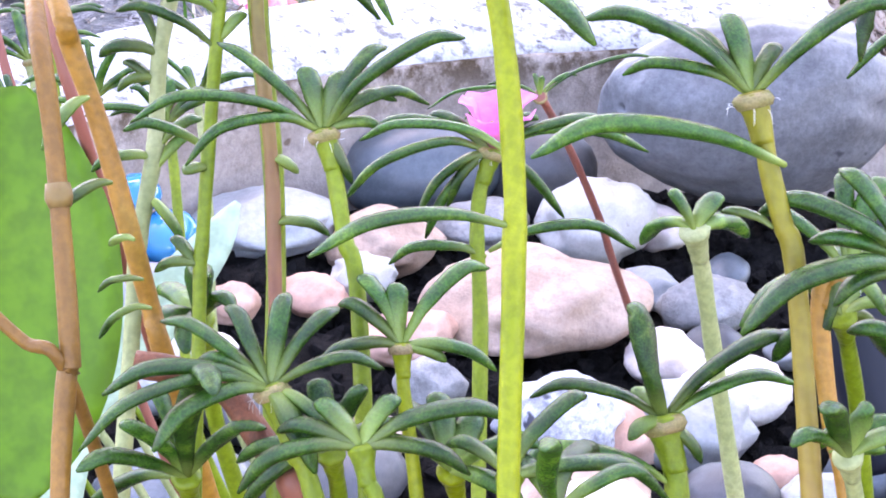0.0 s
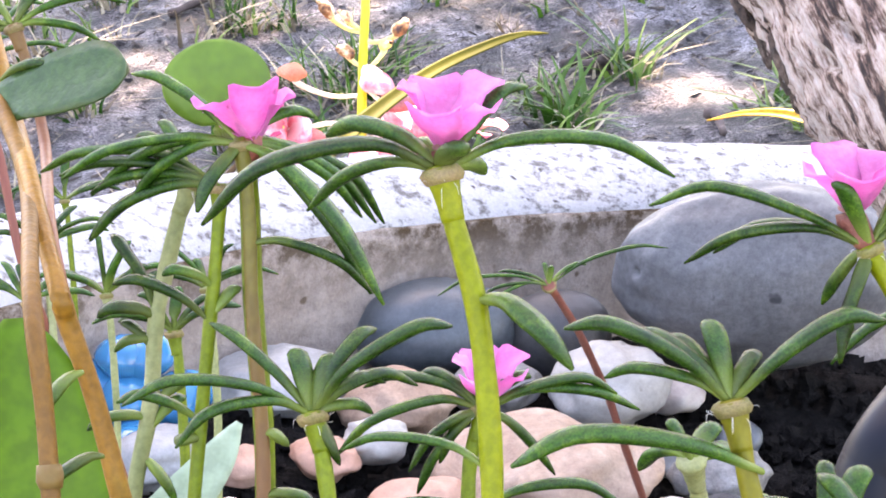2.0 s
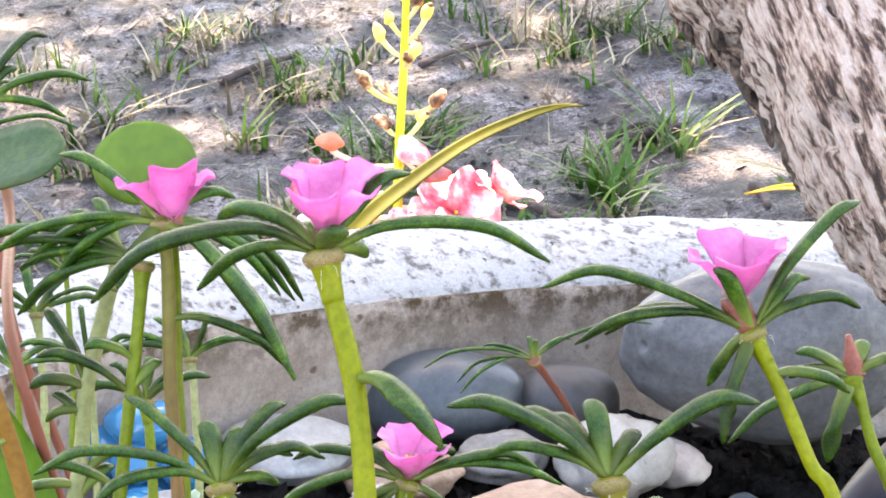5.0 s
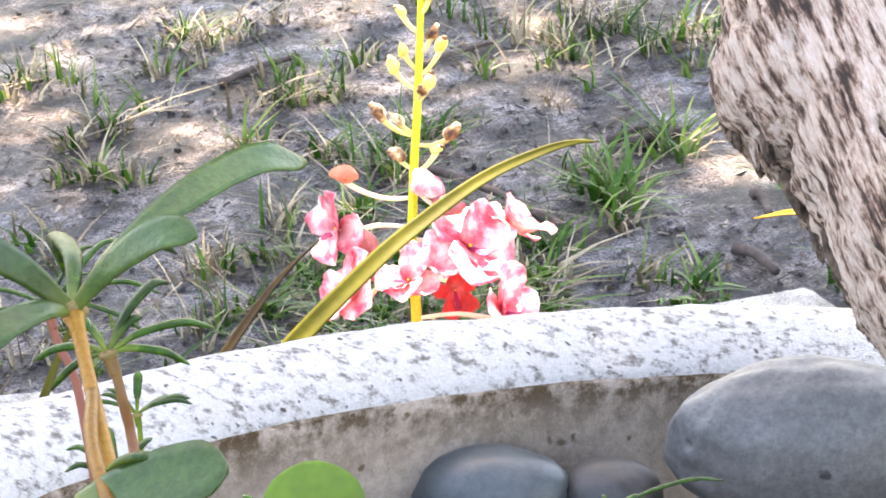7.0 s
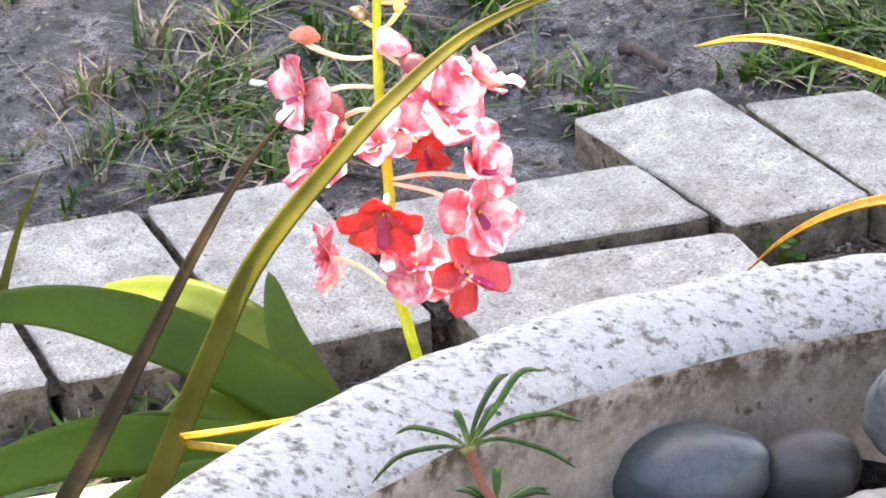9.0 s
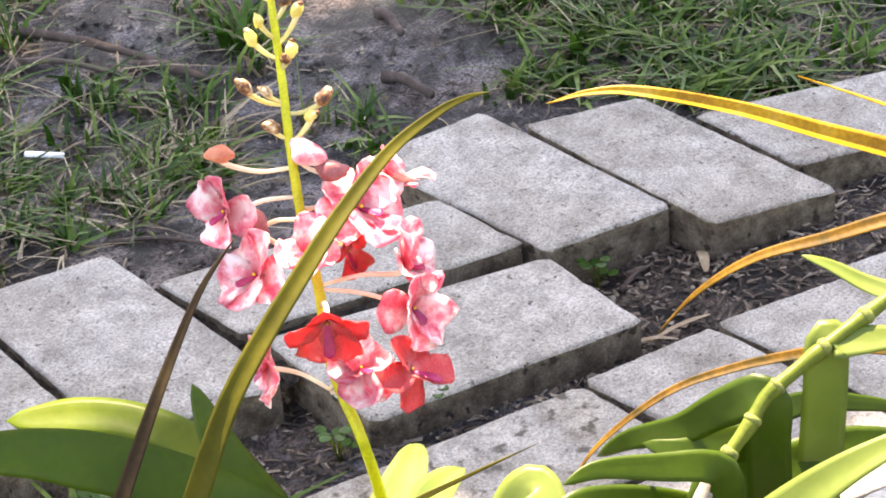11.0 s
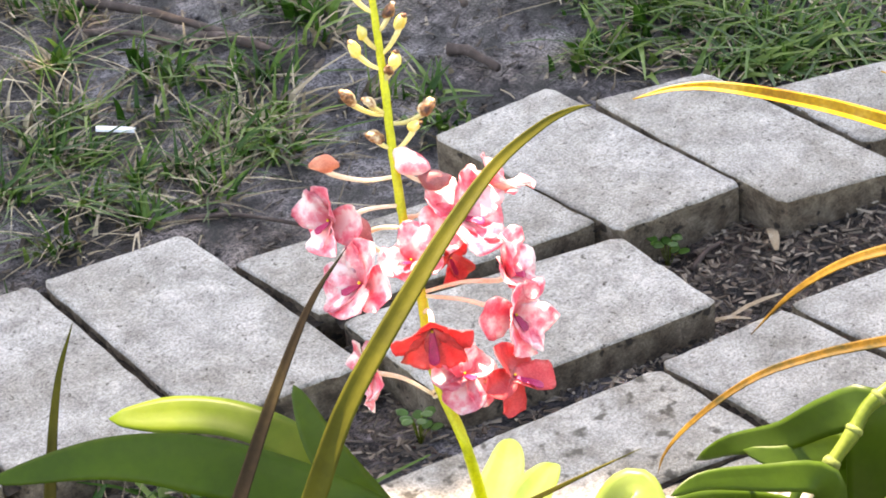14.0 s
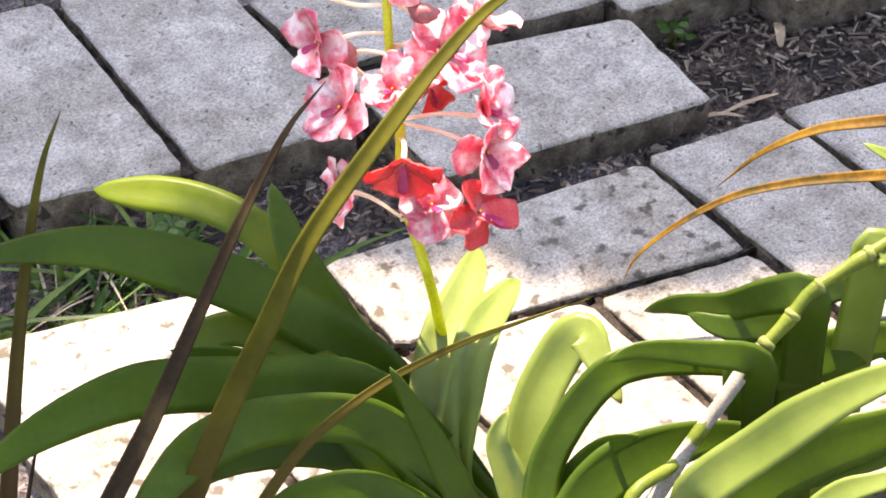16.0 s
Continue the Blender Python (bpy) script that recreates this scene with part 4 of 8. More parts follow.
portulaca([(-0.9592, -1.2921, 0.8411), (-0.9598, -1.2945, 0.8359), (-0.9616, -1.2983, 0.8276), (-0.9632, -1.3028, 0.8181), (-0.9655, -1.3070, 0.8084), (-0.9721, -1.3191, 0.7807)], 0.00075, 'redbrown', 'reddish purslane stem topped by a magenta flower',
    [((-0.9592, -1.2923, 0.8405), (-0.9659, -1.2840, 0.8456), 0.0015, 0.12),
     ((-0.9592, -1.2923, 0.8405), (-0.9646, -1.2949, 0.8363), 0.0015, 0.12),
     ((-0.9592, -1.2923, 0.8405), (-0.9734, -1.2843, 0.8373), 0.0015, 0.12),
     ((-0.9592, -1.2923, 0.8405), (-0.9685, -1.2875, 0.8349), 0.0015, 0.12),
     ((-0.9592, -1.2923, 0.8405), (-0.9523, -1.2957, 0.8324), 0.0015, 0.12),
     ((-0.9592, -1.2923, 0.8405), (-0.9498, -1.2954, 0.8325), 0.0015, 0.12),
     ((-0.9592, -1.2923, 0.8405), (-0.9484, -1.2951, 0.8315), 0.0015, 0.12),
     ((-0.9592, -1.2923, 0.8405), (-0.9472, -1.2940, 0.8307), 0.0015, 0.12),
     ((-0.9592, -1.2923, 0.8405), (-0.9521, -1.2916, 0.8412), 0.0015, 0.12),
     ((-0.9592, -1.2923, 0.8405), (-0.9523, -1.3058, 0.8291), 0.0019, 0.12),
     ((-0.9592, -1.2923, 0.8405), (-0.9509, -1.2990, 0.8268), 0.0015, 0.12),
     ((-0.9592, -1.2923, 0.8405), (-0.9708, -1.2839, 0.8350), 0.0015, 0.12),
     ((-0.9605, -1.2959, 0.8328), (-0.9507, -1.2990, 0.8268), 0.0015, 0.12),
     ((-0.9632, -1.3028, 0.8181), (-0.9612, -1.3036, 0.8167), 0.0015, 0.12),
     ((-0.9643, -1.3049, 0.8132), (-0.9599, -1.3063, 0.8115), 0.0015, 0.12)], ((-0.9581, -1.2917, 0.8426), (0.0537, 0.2316, 0.9713), 0.0080))
portulaca([(-0.9616, -1.3120, 0.8236), (-0.9616, -1.3134, 0.8211), (-0.9621, -1.3159, 0.8161), (-0.9623, -1.3182, 0.8115), (-0.9674, -1.3295, 0.7865)], 0.00087, 'green', 'green purslane rosette',
    [((-0.9616, -1.3118, 0.8240), (-0.9768, -1.3092, 0.8278), 0.0015, 0.12),
     ((-0.9616, -1.3118, 0.8240), (-0.9733, -1.3112, 0.8239), 0.0015, 0.12),
     ((-0.9616, -1.3118, 0.8240), (-0.9670, -1.3035, 0.8302), 0.0015, 0.12),
     ((-0.9616, -1.3118, 0.8240), (-0.9610, -1.3072, 0.8278), 0.0019, 0.12),
     ((-0.9616, -1.3118, 0.8240), (-0.9578, -1.3089, 0.8270), 0.0019, 0.12),
     ((-0.9616, -1.3118, 0.8240), (-0.9541, -1.3083, 0.8285), 0.0015, 0.12),
     ((-0.9616, -1.3118, 0.8240), (-0.9503, -1.3159, 0.8312), 0.0019, 0.12),
     ((-0.9616, -1.3118, 0.8240), (-0.9549, -1.3116, 0.8251), 0.0015, 0.12),
     ((-0.9616, -1.3118, 0.8240), (-0.9520, -1.3115, 0.8240), 0.0015, 0.12),
     ((-0.9616, -1.3118, 0.8240), (-0.9565, -1.3124, 0.8230), 0.0015, 0.12),
     ((-0.9616, -1.3118, 0.8240), (-0.9603, -1.3139, 0.8199), 0.0015, 0.12)])
portulaca([(-0.9583, -1.3349, 0.8536), (-0.9583, -1.3363, 0.8511), (-0.9582, -1.3392, 0.8459), (-0.9590, -1.3423, 0.8396), (-0.9604, -1.3454, 0.8325), (-0.9618, -1.3475, 0.8276), (-0.9676, -1.3565, 0.8066)], 0.00101, 'lime', 'tall lime purslane stem with an open magenta flower',
    [((-0.9583, -1.3347, 0.8542), (-0.9749, -1.3308, 0.8524), 0.0019, 0.12),
     ((-0.9583, -1.3347, 0.8542), (-0.9663, -1.3285, 0.8505), 0.0015, 0.12),
     ((-0.9583, -1.3347, 0.8542), (-0.9637, -1.3268, 0.8551), 0.0019, 0.12),
     ((-0.9583, -1.3347, 0.8542), (-0.9582, -1.3310, 0.8549), 0.0015, 0.12),
     ((-0.9583, -1.3347, 0.8542), (-0.9421, -1.3389, 0.8516), 0.0016, 0.12),
     ((-0.9583, -1.3347, 0.8542), (-0.9504, -1.3327, 0.8582), 0.0015, 0.12),
     ((-0.9583, -1.3347, 0.8542), (-0.9546, -1.3337, 0.8527), 0.0019, 0.12),
     ((-0.9583, -1.3347, 0.8542), (-0.9578, -1.3375, 0.8567), 0.0019, 0.12),
     ((-0.9580, -1.3392, 0.8459), (-0.9546, -1.3471, 0.8432), 0.0022, 0.12),
     ((-0.9609, -1.3461, 0.8307), (-0.9761, -1.3460, 0.8326), 0.0016, 0.12),
     ((-0.9597, -1.3444, 0.8350), (-0.9678, -1.3359, 0.8349), 0.0011, 0.12)], ((-0.9571, -1.3335, 0.8573), (0.1925, 0.1703, 0.9664), 0.0073))
portulaca([(-0.9365, -1.2890, 0.8063), (-0.9384, -1.2902, 0.8025), (-0.9397, -1.2918, 0.7987), (-0.9412, -1.2948, 0.7919), (-0.9486, -1.3074, 0.7627)], 0.00089, 'green', 'short purslane shoot with a small magenta flower',
    [((-0.9364, -1.2891, 0.8061), (-0.9499, -1.2838, 0.8022), 0.0016, 0.12),
     ((-0.9364, -1.2891, 0.8061), (-0.9454, -1.2807, 0.8070), 0.0016, 0.12),
     ((-0.9364, -1.2891, 0.8061), (-0.9405, -1.2829, 0.8080), 0.0016, 0.12),
     ((-0.9364, -1.2891, 0.8061), (-0.9233, -1.2917, 0.8056), 0.0016, 0.12),
     ((-0.9364, -1.2891, 0.8061), (-0.9209, -1.2917, 0.8031), 0.0017, 0.12),
     ((-0.9364, -1.2891, 0.8061), (-0.9307, -1.2878, 0.8076), 0.0016, 0.12),
     ((-0.9364, -1.2891, 0.8061), (-0.9434, -1.2880, 0.7982), 0.0016, 0.12),
     ((-0.9364, -1.2891, 0.8061), (-0.9440, -1.2877, 0.8007), 0.0016, 0.12),
     ((-0.9364, -1.2891, 0.8061), (-0.9305, -1.2921, 0.7987), 0.0016, 0.12),
     ((-0.9364, -1.2891, 0.8061), (-0.9412, -1.2888, 0.8014), 0.0016, 0.12),
     ((-0.9389, -1.2927, 0.7977), (-0.9255, -1.2972, 0.7962), 0.0017, 0.12),
     ((-0.9393, -1.2927, 0.7972), (-0.9476, -1.2885, 0.7968), 0.0016, 0.12)], ((-0.9354, -1.2883, 0.8083), (0.1925, 0.1703, 0.9664), 0.0073))
portulaca([(-0.9381, -1.3410, 0.8315), (-0.9384, -1.3425, 0.8284), (-0.9385, -1.3448, 0.8242), (-0.9386, -1.3470, 0.8200), (-0.9429, -1.3574, 0.7974)], 0.00100, 'amber', 'stout orange purslane stem with a leaf rosette',
    [((-0.9383, -1.3403, 0.8326), (-0.9495, -1.3352, 0.8396), 0.0019, 0.12),
     ((-0.9383, -1.3403, 0.8326), (-0.9429, -1.3331, 0.8364), 0.0019, 0.12),
     ((-0.9383, -1.3403, 0.8326), (-0.9403, -1.3336, 0.8356), 0.0016, 0.12),
     ((-0.9383, -1.3403, 0.8326), (-0.9373, -1.3347, 0.8367), 0.0019, 0.12),
     ((-0.9383, -1.3403, 0.8326), (-0.9347, -1.3379, 0.8349), 0.0015, 0.12),
     ((-0.9383, -1.3403, 0.8326), (-0.9270, -1.3436, 0.8382), 0.0020, 0.12),
     ((-0.9383, -1.3403, 0.8326), (-0.9454, -1.3335, 0.8335), 0.0015, 0.12),
     ((-0.9374, -1.3432, 0.8280), (-0.9564, -1.3399, 0.8322), 0.0022, 0.12),
     ((-0.9392, -1.3447, 0.8239), (-0.9417, -1.3413, 0.8244), 0.0011, 0.12)])
portulaca([(-0.9222, -1.3344, 0.8381), (-0.9212, -1.3363, 0.8348), (-0.9201, -1.3396, 0.8290), (-0.9189, -1.3425, 0.8242), (-0.9198, -1.3539, 0.7998)], 0.00076, 'lime', 'slender purslane stem with a magenta flower',
    [((-0.9223, -1.3339, 0.8389), (-0.9366, -1.3245, 0.8422), 0.0015, 0.12),
     ((-0.9223, -1.3339, 0.8389), (-0.9345, -1.3263, 0.8374), 0.0015, 0.12),
     ((-0.9223, -1.3339, 0.8389), (-0.9314, -1.3255, 0.8372), 0.0015, 0.12),
     ((-0.9223, -1.3339, 0.8389), (-0.9254, -1.3333, 0.8449), 0.0019, 0.12),
     ((-0.9223, -1.3339, 0.8389), (-0.9115, -1.3324, 0.8476), 0.0015, 0.12),
     ((-0.9223, -1.3339, 0.8389), (-0.9131, -1.3353, 0.8395), 0.0015, 0.12),
     ((-0.9223, -1.3339, 0.8389), (-0.9157, -1.3316, 0.8413), 0.0015, 0.12),
     ((-0.9223, -1.3339, 0.8389), (-0.9263, -1.3363, 0.8309), 0.0015, 0.12),
     ((-0.9223, -1.3339, 0.8389), (-0.9255, -1.3323, 0.8341), 0.0015, 0.12),
     ((-0.9218, -1.3357, 0.8356), (-0.9155, -1.3378, 0.8335), 0.0015, 0.12)], ((-0.9224, -1.3318, 0.8434), (0.1722, 0.1410, 0.9749), 0.0076))
portulaca([(-0.9739, -1.3288, 0.8114), (-0.9735, -1.3309, 0.8079), (-0.9730, -1.3335, 0.8040), (-0.9741, -1.3466, 0.7808)], 0.00096, 'green', 'low purslane rosette with a reddish bud',
    [((-0.9739, -1.3283, 0.8122), (-0.9896, -1.3292, 0.8122), 0.0015, 0.12),
     ((-0.9739, -1.3283, 0.8122), (-0.9862, -1.3252, 0.8139), 0.0019, 0.12),
     ((-0.9739, -1.3283, 0.8122), (-0.9844, -1.3307, 0.8113), 0.0019, 0.12),
     ((-0.9739, -1.3283, 0.8122), (-0.9795, -1.3201, 0.8158), 0.0016, 0.12),
     ((-0.9739, -1.3283, 0.8122), (-0.9747, -1.3219, 0.8165), 0.0015, 0.12),
     ((-0.9739, -1.3283, 0.8122), (-0.9700, -1.3234, 0.8171), 0.0015, 0.12),
     ((-0.9739, -1.3283, 0.8122), (-0.9671, -1.3266, 0.8165), 0.0016, 0.12),
     ((-0.9739, -1.3283, 0.8122), (-0.9654, -1.3306, 0.8125), 0.0015, 0.12),
     ((-0.9739, -1.3283, 0.8122), (-0.9732, -1.3347, 0.8079), 0.0022, 0.12),
     ((-0.9739, -1.3283, 0.8122), (-0.9703, -1.3346, 0.8089), 0.0015, 0.12),
     ((-0.9739, -1.3283, 0.8122), (-0.9780, -1.3236, 0.8135), 0.0015, 0.12)])
portulaca([(-0.9811, -1.3166, 0.8106), (-0.9776, -1.3186, 0.8098), (-0.9751, -1.3205, 0.8084), (-0.9736, -1.3245, 0.8047), (-0.9722, -1.3281, 0.8016)], 0.00145, 'woody', 'cut reddish woody purslane stem',
    [])
portulaca([(-0.9379, -1.3251, 0.7948), (-0.9380, -1.3267, 0.7920), (-0.9386, -1.3282, 0.7890), (-0.9437, -1.3410, 0.7632)], 0.00129, 'green', 'low purslane rosette with broad upright leaf',
    [((-0.9379, -1.3246, 0.7957), (-0.9390, -1.3209, 0.8056), 0.0029, 0.12),
     ((-0.9379, -1.3246, 0.7957), (-0.9269, -1.3270, 0.8023), 0.0023, 0.12),
     ((-0.9379, -1.3246, 0.7957), (-0.9473, -1.3181, 0.7975), 0.0017, 0.12),
     ((-0.9379, -1.3246, 0.7957), (-0.9417, -1.3255, 0.7954), 0.0017, 0.12),
     ((-0.9379, -1.3246, 0.7957), (-0.9356, -1.3270, 0.7919), 0.0017, 0.12),
     ((-0.9379, -1.3246, 0.7957), (-0.9256, -1.3264, 0.7964), 0.0017, 0.12),
     ((-0.9379, -1.3246, 0.7957), (-0.9385, -1.3205, 0.7967), 0.0017, 0.12),
     ((-0.9386, -1.3271, 0.7907), (-0.9513, -1.3239, 0.7954), 0.0018, 0.12)])
portulaca([(-0.9703, -1.3372, 0.8106), (-0.9705, -1.3383, 0.8085), (-0.9704, -1.3406, 0.8047), (-0.9731, -1.3514, 0.7842)], 0.00080, 'green', 'leafy purslane shoot low in the bowl',
    [((-0.9703, -1.3372, 0.8106), (-0.9587, -1.3393, 0.8106), 0.0021, 0.12),
     ((-0.9703, -1.3372, 0.8106), (-0.9632, -1.3407, 0.8079), 0.0019, 0.12),
     ((-0.9703, -1.3372, 0.8106), (-0.9792, -1.3339, 0.8077), 0.0020, 0.12),
     ((-0.9703, -1.3372, 0.8106), (-0.9720, -1.3330, 0.8128), 0.0020, 0.12),
     ((-0.9703, -1.3372, 0.8106), (-0.9663, -1.3354, 0.8128), 0.0017, 0.12),
     ((-0.9703, -1.3372, 0.8106), (-0.9753, -1.3330, 0.8114), 0.0019, 0.12)])
portulaca([(-0.9618, -1.3256, 0.8108), (-0.9626, -1.3273, 0.8075), (-0.9638, -1.3313, 0.7995), (-0.9681, -1.3434, 0.7757)], 0.00071, 'lime', 'yellow-green purslane rosette among the stems',
    [((-0.9618, -1.3256, 0.8109), (-0.9530, -1.3238, 0.8146), 0.0017, 0.12),
     ((-0.9618, -1.3256, 0.8109), (-0.9606, -1.3224, 0.8146), 0.0017, 0.12),
     ((-0.9618, -1.3256, 0.8109), (-0.9651, -1.3211, 0.8135), 0.0017, 0.12),
     ((-0.9618, -1.3256, 0.8109), (-0.9587, -1.3271, 0.8093), 0.0016, 0.12),
     ((-0.9618, -1.3256, 0.8109), (-0.9549, -1.3283, 0.8079), 0.0017, 0.12),
     ((-0.9618, -1.3256, 0.8109), (-0.9627, -1.3205, 0.8150), 0.0017, 0.12),
     ((-0.9618, -1.3256, 0.8109), (-0.9682, -1.3230, 0.8093), 0.0017, 0.12)])
portulaca([(-0.9591, -1.3390, 0.8051), (-0.9598, -1.3399, 0.8032), (-0.9612, -1.3414, 0.7994), (-0.9679, -1.3497, 0.7805)], 0.00080, 'green', 'purslane shoot arching over a granite stone',
    [((-0.9591, -1.3389, 0.8053), (-0.9466, -1.3411, 0.8002), 0.0020, 0.12),
     ((-0.9591, -1.3389, 0.8053), (-0.9516, -1.3375, 0.8095), 0.0017, 0.12),
     ((-0.9591, -1.3389, 0.8053), (-0.9625, -1.3349, 0.8070), 0.0017, 0.12),
     ((-0.9591, -1.3389, 0.8053), (-0.9545, -1.3400, 0.8041), 0.0017, 0.12)])
portulaca([(-0.9305, -1.3507, 0.8206), (-0.9310, -1.3531, 0.8161), (-0.9328, -1.3588, 0.8051), (-0.9361, -1.3703, 0.7830)], 0.00100, 'green', 'purslane shoot with long curved leaves',
    [((-0.9307, -1.3505, 0.8208), (-0.9453, -1.3502, 0.8194), 0.0024, 0.12),
     ((-0.9307, -1.3505, 0.8208), (-0.9391, -1.3422, 0.8239), 0.0022, 0.12),
     ((-0.9307, -1.3505, 0.8208), (-0.9325, -1.3432, 0.8263), 0.0021, 0.12),
     ((-0.9307, -1.3505, 0.8208), (-0.9371, -1.3496, 0.8190), 0.0019, 0.12),
     ((-0.9307, -1.3505, 0.8208), (-0.9365, -1.3452, 0.8222), 0.0020, 0.12),
     ((-0.9321, -1.3561, 0.8103), (-0.9405, -1.3512, 0.8084), 0.0024, 0.12),
     ((-0.9312, -1.3539, 0.8147), (-0.9357, -1.3494, 0.8163), 0.0020, 0.12)])
portulaca([(-0.9271, -1.3330, 0.8112), (-0.9284, -1.3342, 0.8080), (-0.9297, -1.3380, 0.8006), (-0.9303, -1.3417, 0.7941), (-0.9347, -1.3541, 0.7696)], 0.00100, 'orange', 'dense purslane rosette beside an orange stem',
    [((-0.9255, -1.3337, 0.8111), (-0.9306, -1.3281, 0.8152), 0.0017, 0.12),
     ((-0.9255, -1.3337, 0.8111), (-0.9354, -1.3334, 0.8086), 0.0023, 0.12),
     ((-0.9255, -1.3337, 0.8111), (-0.9199, -1.3309, 0.8166), 0.0023, 0.12),
     ((-0.9255, -1.3337, 0.8111), (-0.9227, -1.3285, 0.8169), 0.0016, 0.12),
     ((-0.9255, -1.3337, 0.8111), (-0.9217, -1.3336, 0.8115), 0.0017, 0.12),
     ((-0.9255, -1.3337, 0.8111), (-0.9242, -1.3374, 0.8083), 0.0017, 0.12),
     ((-0.9255, -1.3337, 0.8111), (-0.9291, -1.3352, 0.8044), 0.0016, 0.12),
     ((-0.9255, -1.3337, 0.8111), (-0.9259, -1.3327, 0.8086), 0.0016, 0.12),
     ((-0.9304, -1.3391, 0.7982), (-0.9269, -1.3419, 0.7986), 0.0023, 0.12)])
portulaca([(-0.9076, -1.3261, 0.8269), (-0.9075, -1.3284, 0.8224), (-0.9065, -1.3322, 0.8153), (-0.9054, -1.3456, 0.7888)], 0.00066, 'green', 'purslane shoot with a closed red bud',
    [((-0.9079, -1.3257, 0.8275), (-0.9124, -1.3226, 0.8272), 0.0015, 0.12),
     ((-0.9079, -1.3257, 0.8275), (-0.9184, -1.3225, 0.8222), 0.0015, 0.12),
     ((-0.9079, -1.3257, 0.8275), (-0.9110, -1.3269, 0.8205), 0.0019, 0.12),
     ((-0.9079, -1.3257, 0.8275), (-0.9054, -1.3237, 0.8295), 0.0015, 0.12),
     ((-0.9079, -1.3257, 0.8275), (-0.9024, -1.3264, 0.8278), 0.0015, 0.12),
     ((-0.9079, -1.3257, 0.8275), (-0.9112, -1.3216, 0.8289), 0.0015, 0.12)], ((-0.9076, -1.3253, 0.8286), (-0.0546, 0.2552, 0.9653), -0.0053))
portulaca([(-0.8484, -1.1185, 0.7219), (-0.8340, -1.1000, 0.7000), (-0.8220, -1.0870, 0.6770), (-0.8150, -1.0790, 0.6610), (-0.8060, -1.0700, 0.6400), (-0.7930, -1.0590, 0.6070)], 0.00092, 'redbrown', 'thin purslane sprout between the stones',
    [((-0.8487, -1.1182, 0.7223), (-0.8662, -1.1079, 0.7201), 0.0011, 0.12),
     ((-0.8487, -1.1182, 0.7223), (-0.8619, -1.1133, 0.7186), 0.0011, 0.12),
     ((-0.8487, -1.1182, 0.7223), (-0.8623, -1.1155, 0.7174), 0.0011, 0.12),
     ((-0.8487, -1.1182, 0.7223), (-0.8557, -1.1114, 0.7238), 0.0011, 0.12),
     ((-0.8487, -1.1182, 0.7223), (-0.8482, -1.1152, 0.7255), 0.0011, 0.12),
     ((-0.8487, -1.1182, 0.7223), (-0.8479, -1.1182, 0.7262), 0.0011, 0.12),
     ((-0.8487, -1.1182, 0.7223), (-0.8255, -1.1204, 0.7250), 0.0012, 0.12),
     ((-0.8487, -1.1182, 0.7223), (-0.8408, -1.1176, 0.7242), 0.0011, 0.12)])
portulaca([(-0.9567, -1.2000, 0.8206), (-0.9565, -1.2025, 0.8157), (-0.9566, -1.2065, 0.8079), (-0.9641, -1.2377, 0.8055)], 0.00085, 'redbrown', 'small purslane sprout near the rim',
    [((-0.9570, -1.1999, 0.8207), (-0.9473, -1.2027, 0.8179), 0.0017, 0.12),
     ((-0.9570, -1.1999, 0.8207), (-0.9432, -1.2016, 0.8216), 0.0017, 0.12),
     ((-0.9570, -1.1999, 0.8207), (-0.9597, -1.1953, 0.8246), 0.0017, 0.12),
     ((-0.9570, -1.1999, 0.8207), (-0.9644, -1.1981, 0.8164), 0.0017, 0.12),
     ((-0.9570, -1.1999, 0.8207), (-0.9517, -1.1982, 0.8238), 0.0017, 0.12),
     ((-0.9570, -1.1999, 0.8207), (-0.9468, -1.1955, 0.8263), 0.0017, 0.12),
     ((-0.9570, -1.1999, 0.8207), (-0.9656, -1.1959, 0.8198), 0.0017, 0.12)])
portulaca([(-0.9381, -1.0742, 0.7660), (-0.9377, -1.0773, 0.7612), (-0.9363, -1.0817, 0.7549), (-0.9370, -1.0920, 0.7373)], 0.00100, 'redbrown', 'thin purslane sprout against the rim',
    [((-0.9381, -1.0737, 0.7669), (-0.9539, -1.0672, 0.7617), 0.0014, 0.12),
     ((-0.9381, -1.0737, 0.7669), (-0.9476, -1.0652, 0.7685), 0.0014, 0.12),
     ((-0.9381, -1.0737, 0.7669), (-0.9210, -1.0717, 0.7755), 0.0014, 0.12),
     ((-0.9381, -1.0737, 0.7669), (-0.9185, -1.0794, 0.7682), 0.0015, 0.12),
     ((-0.9381, -1.0737, 0.7669), (-0.9225, -1.0837, 0.7625), 0.0014, 0.12),
     ((-0.9381, -1.0737, 0.7669), (-0.9374, -1.0686, 0.7716), 0.0015, 0.12),
     ((-0.9381, -1.0737, 0.7669), (-0.9290, -1.0704, 0.7710), 0.0014, 0.12),
     ((-0.9381, -1.0737, 0.7669), (-0.9267, -1.0685, 0.7751), 0.0013, 0.12)])
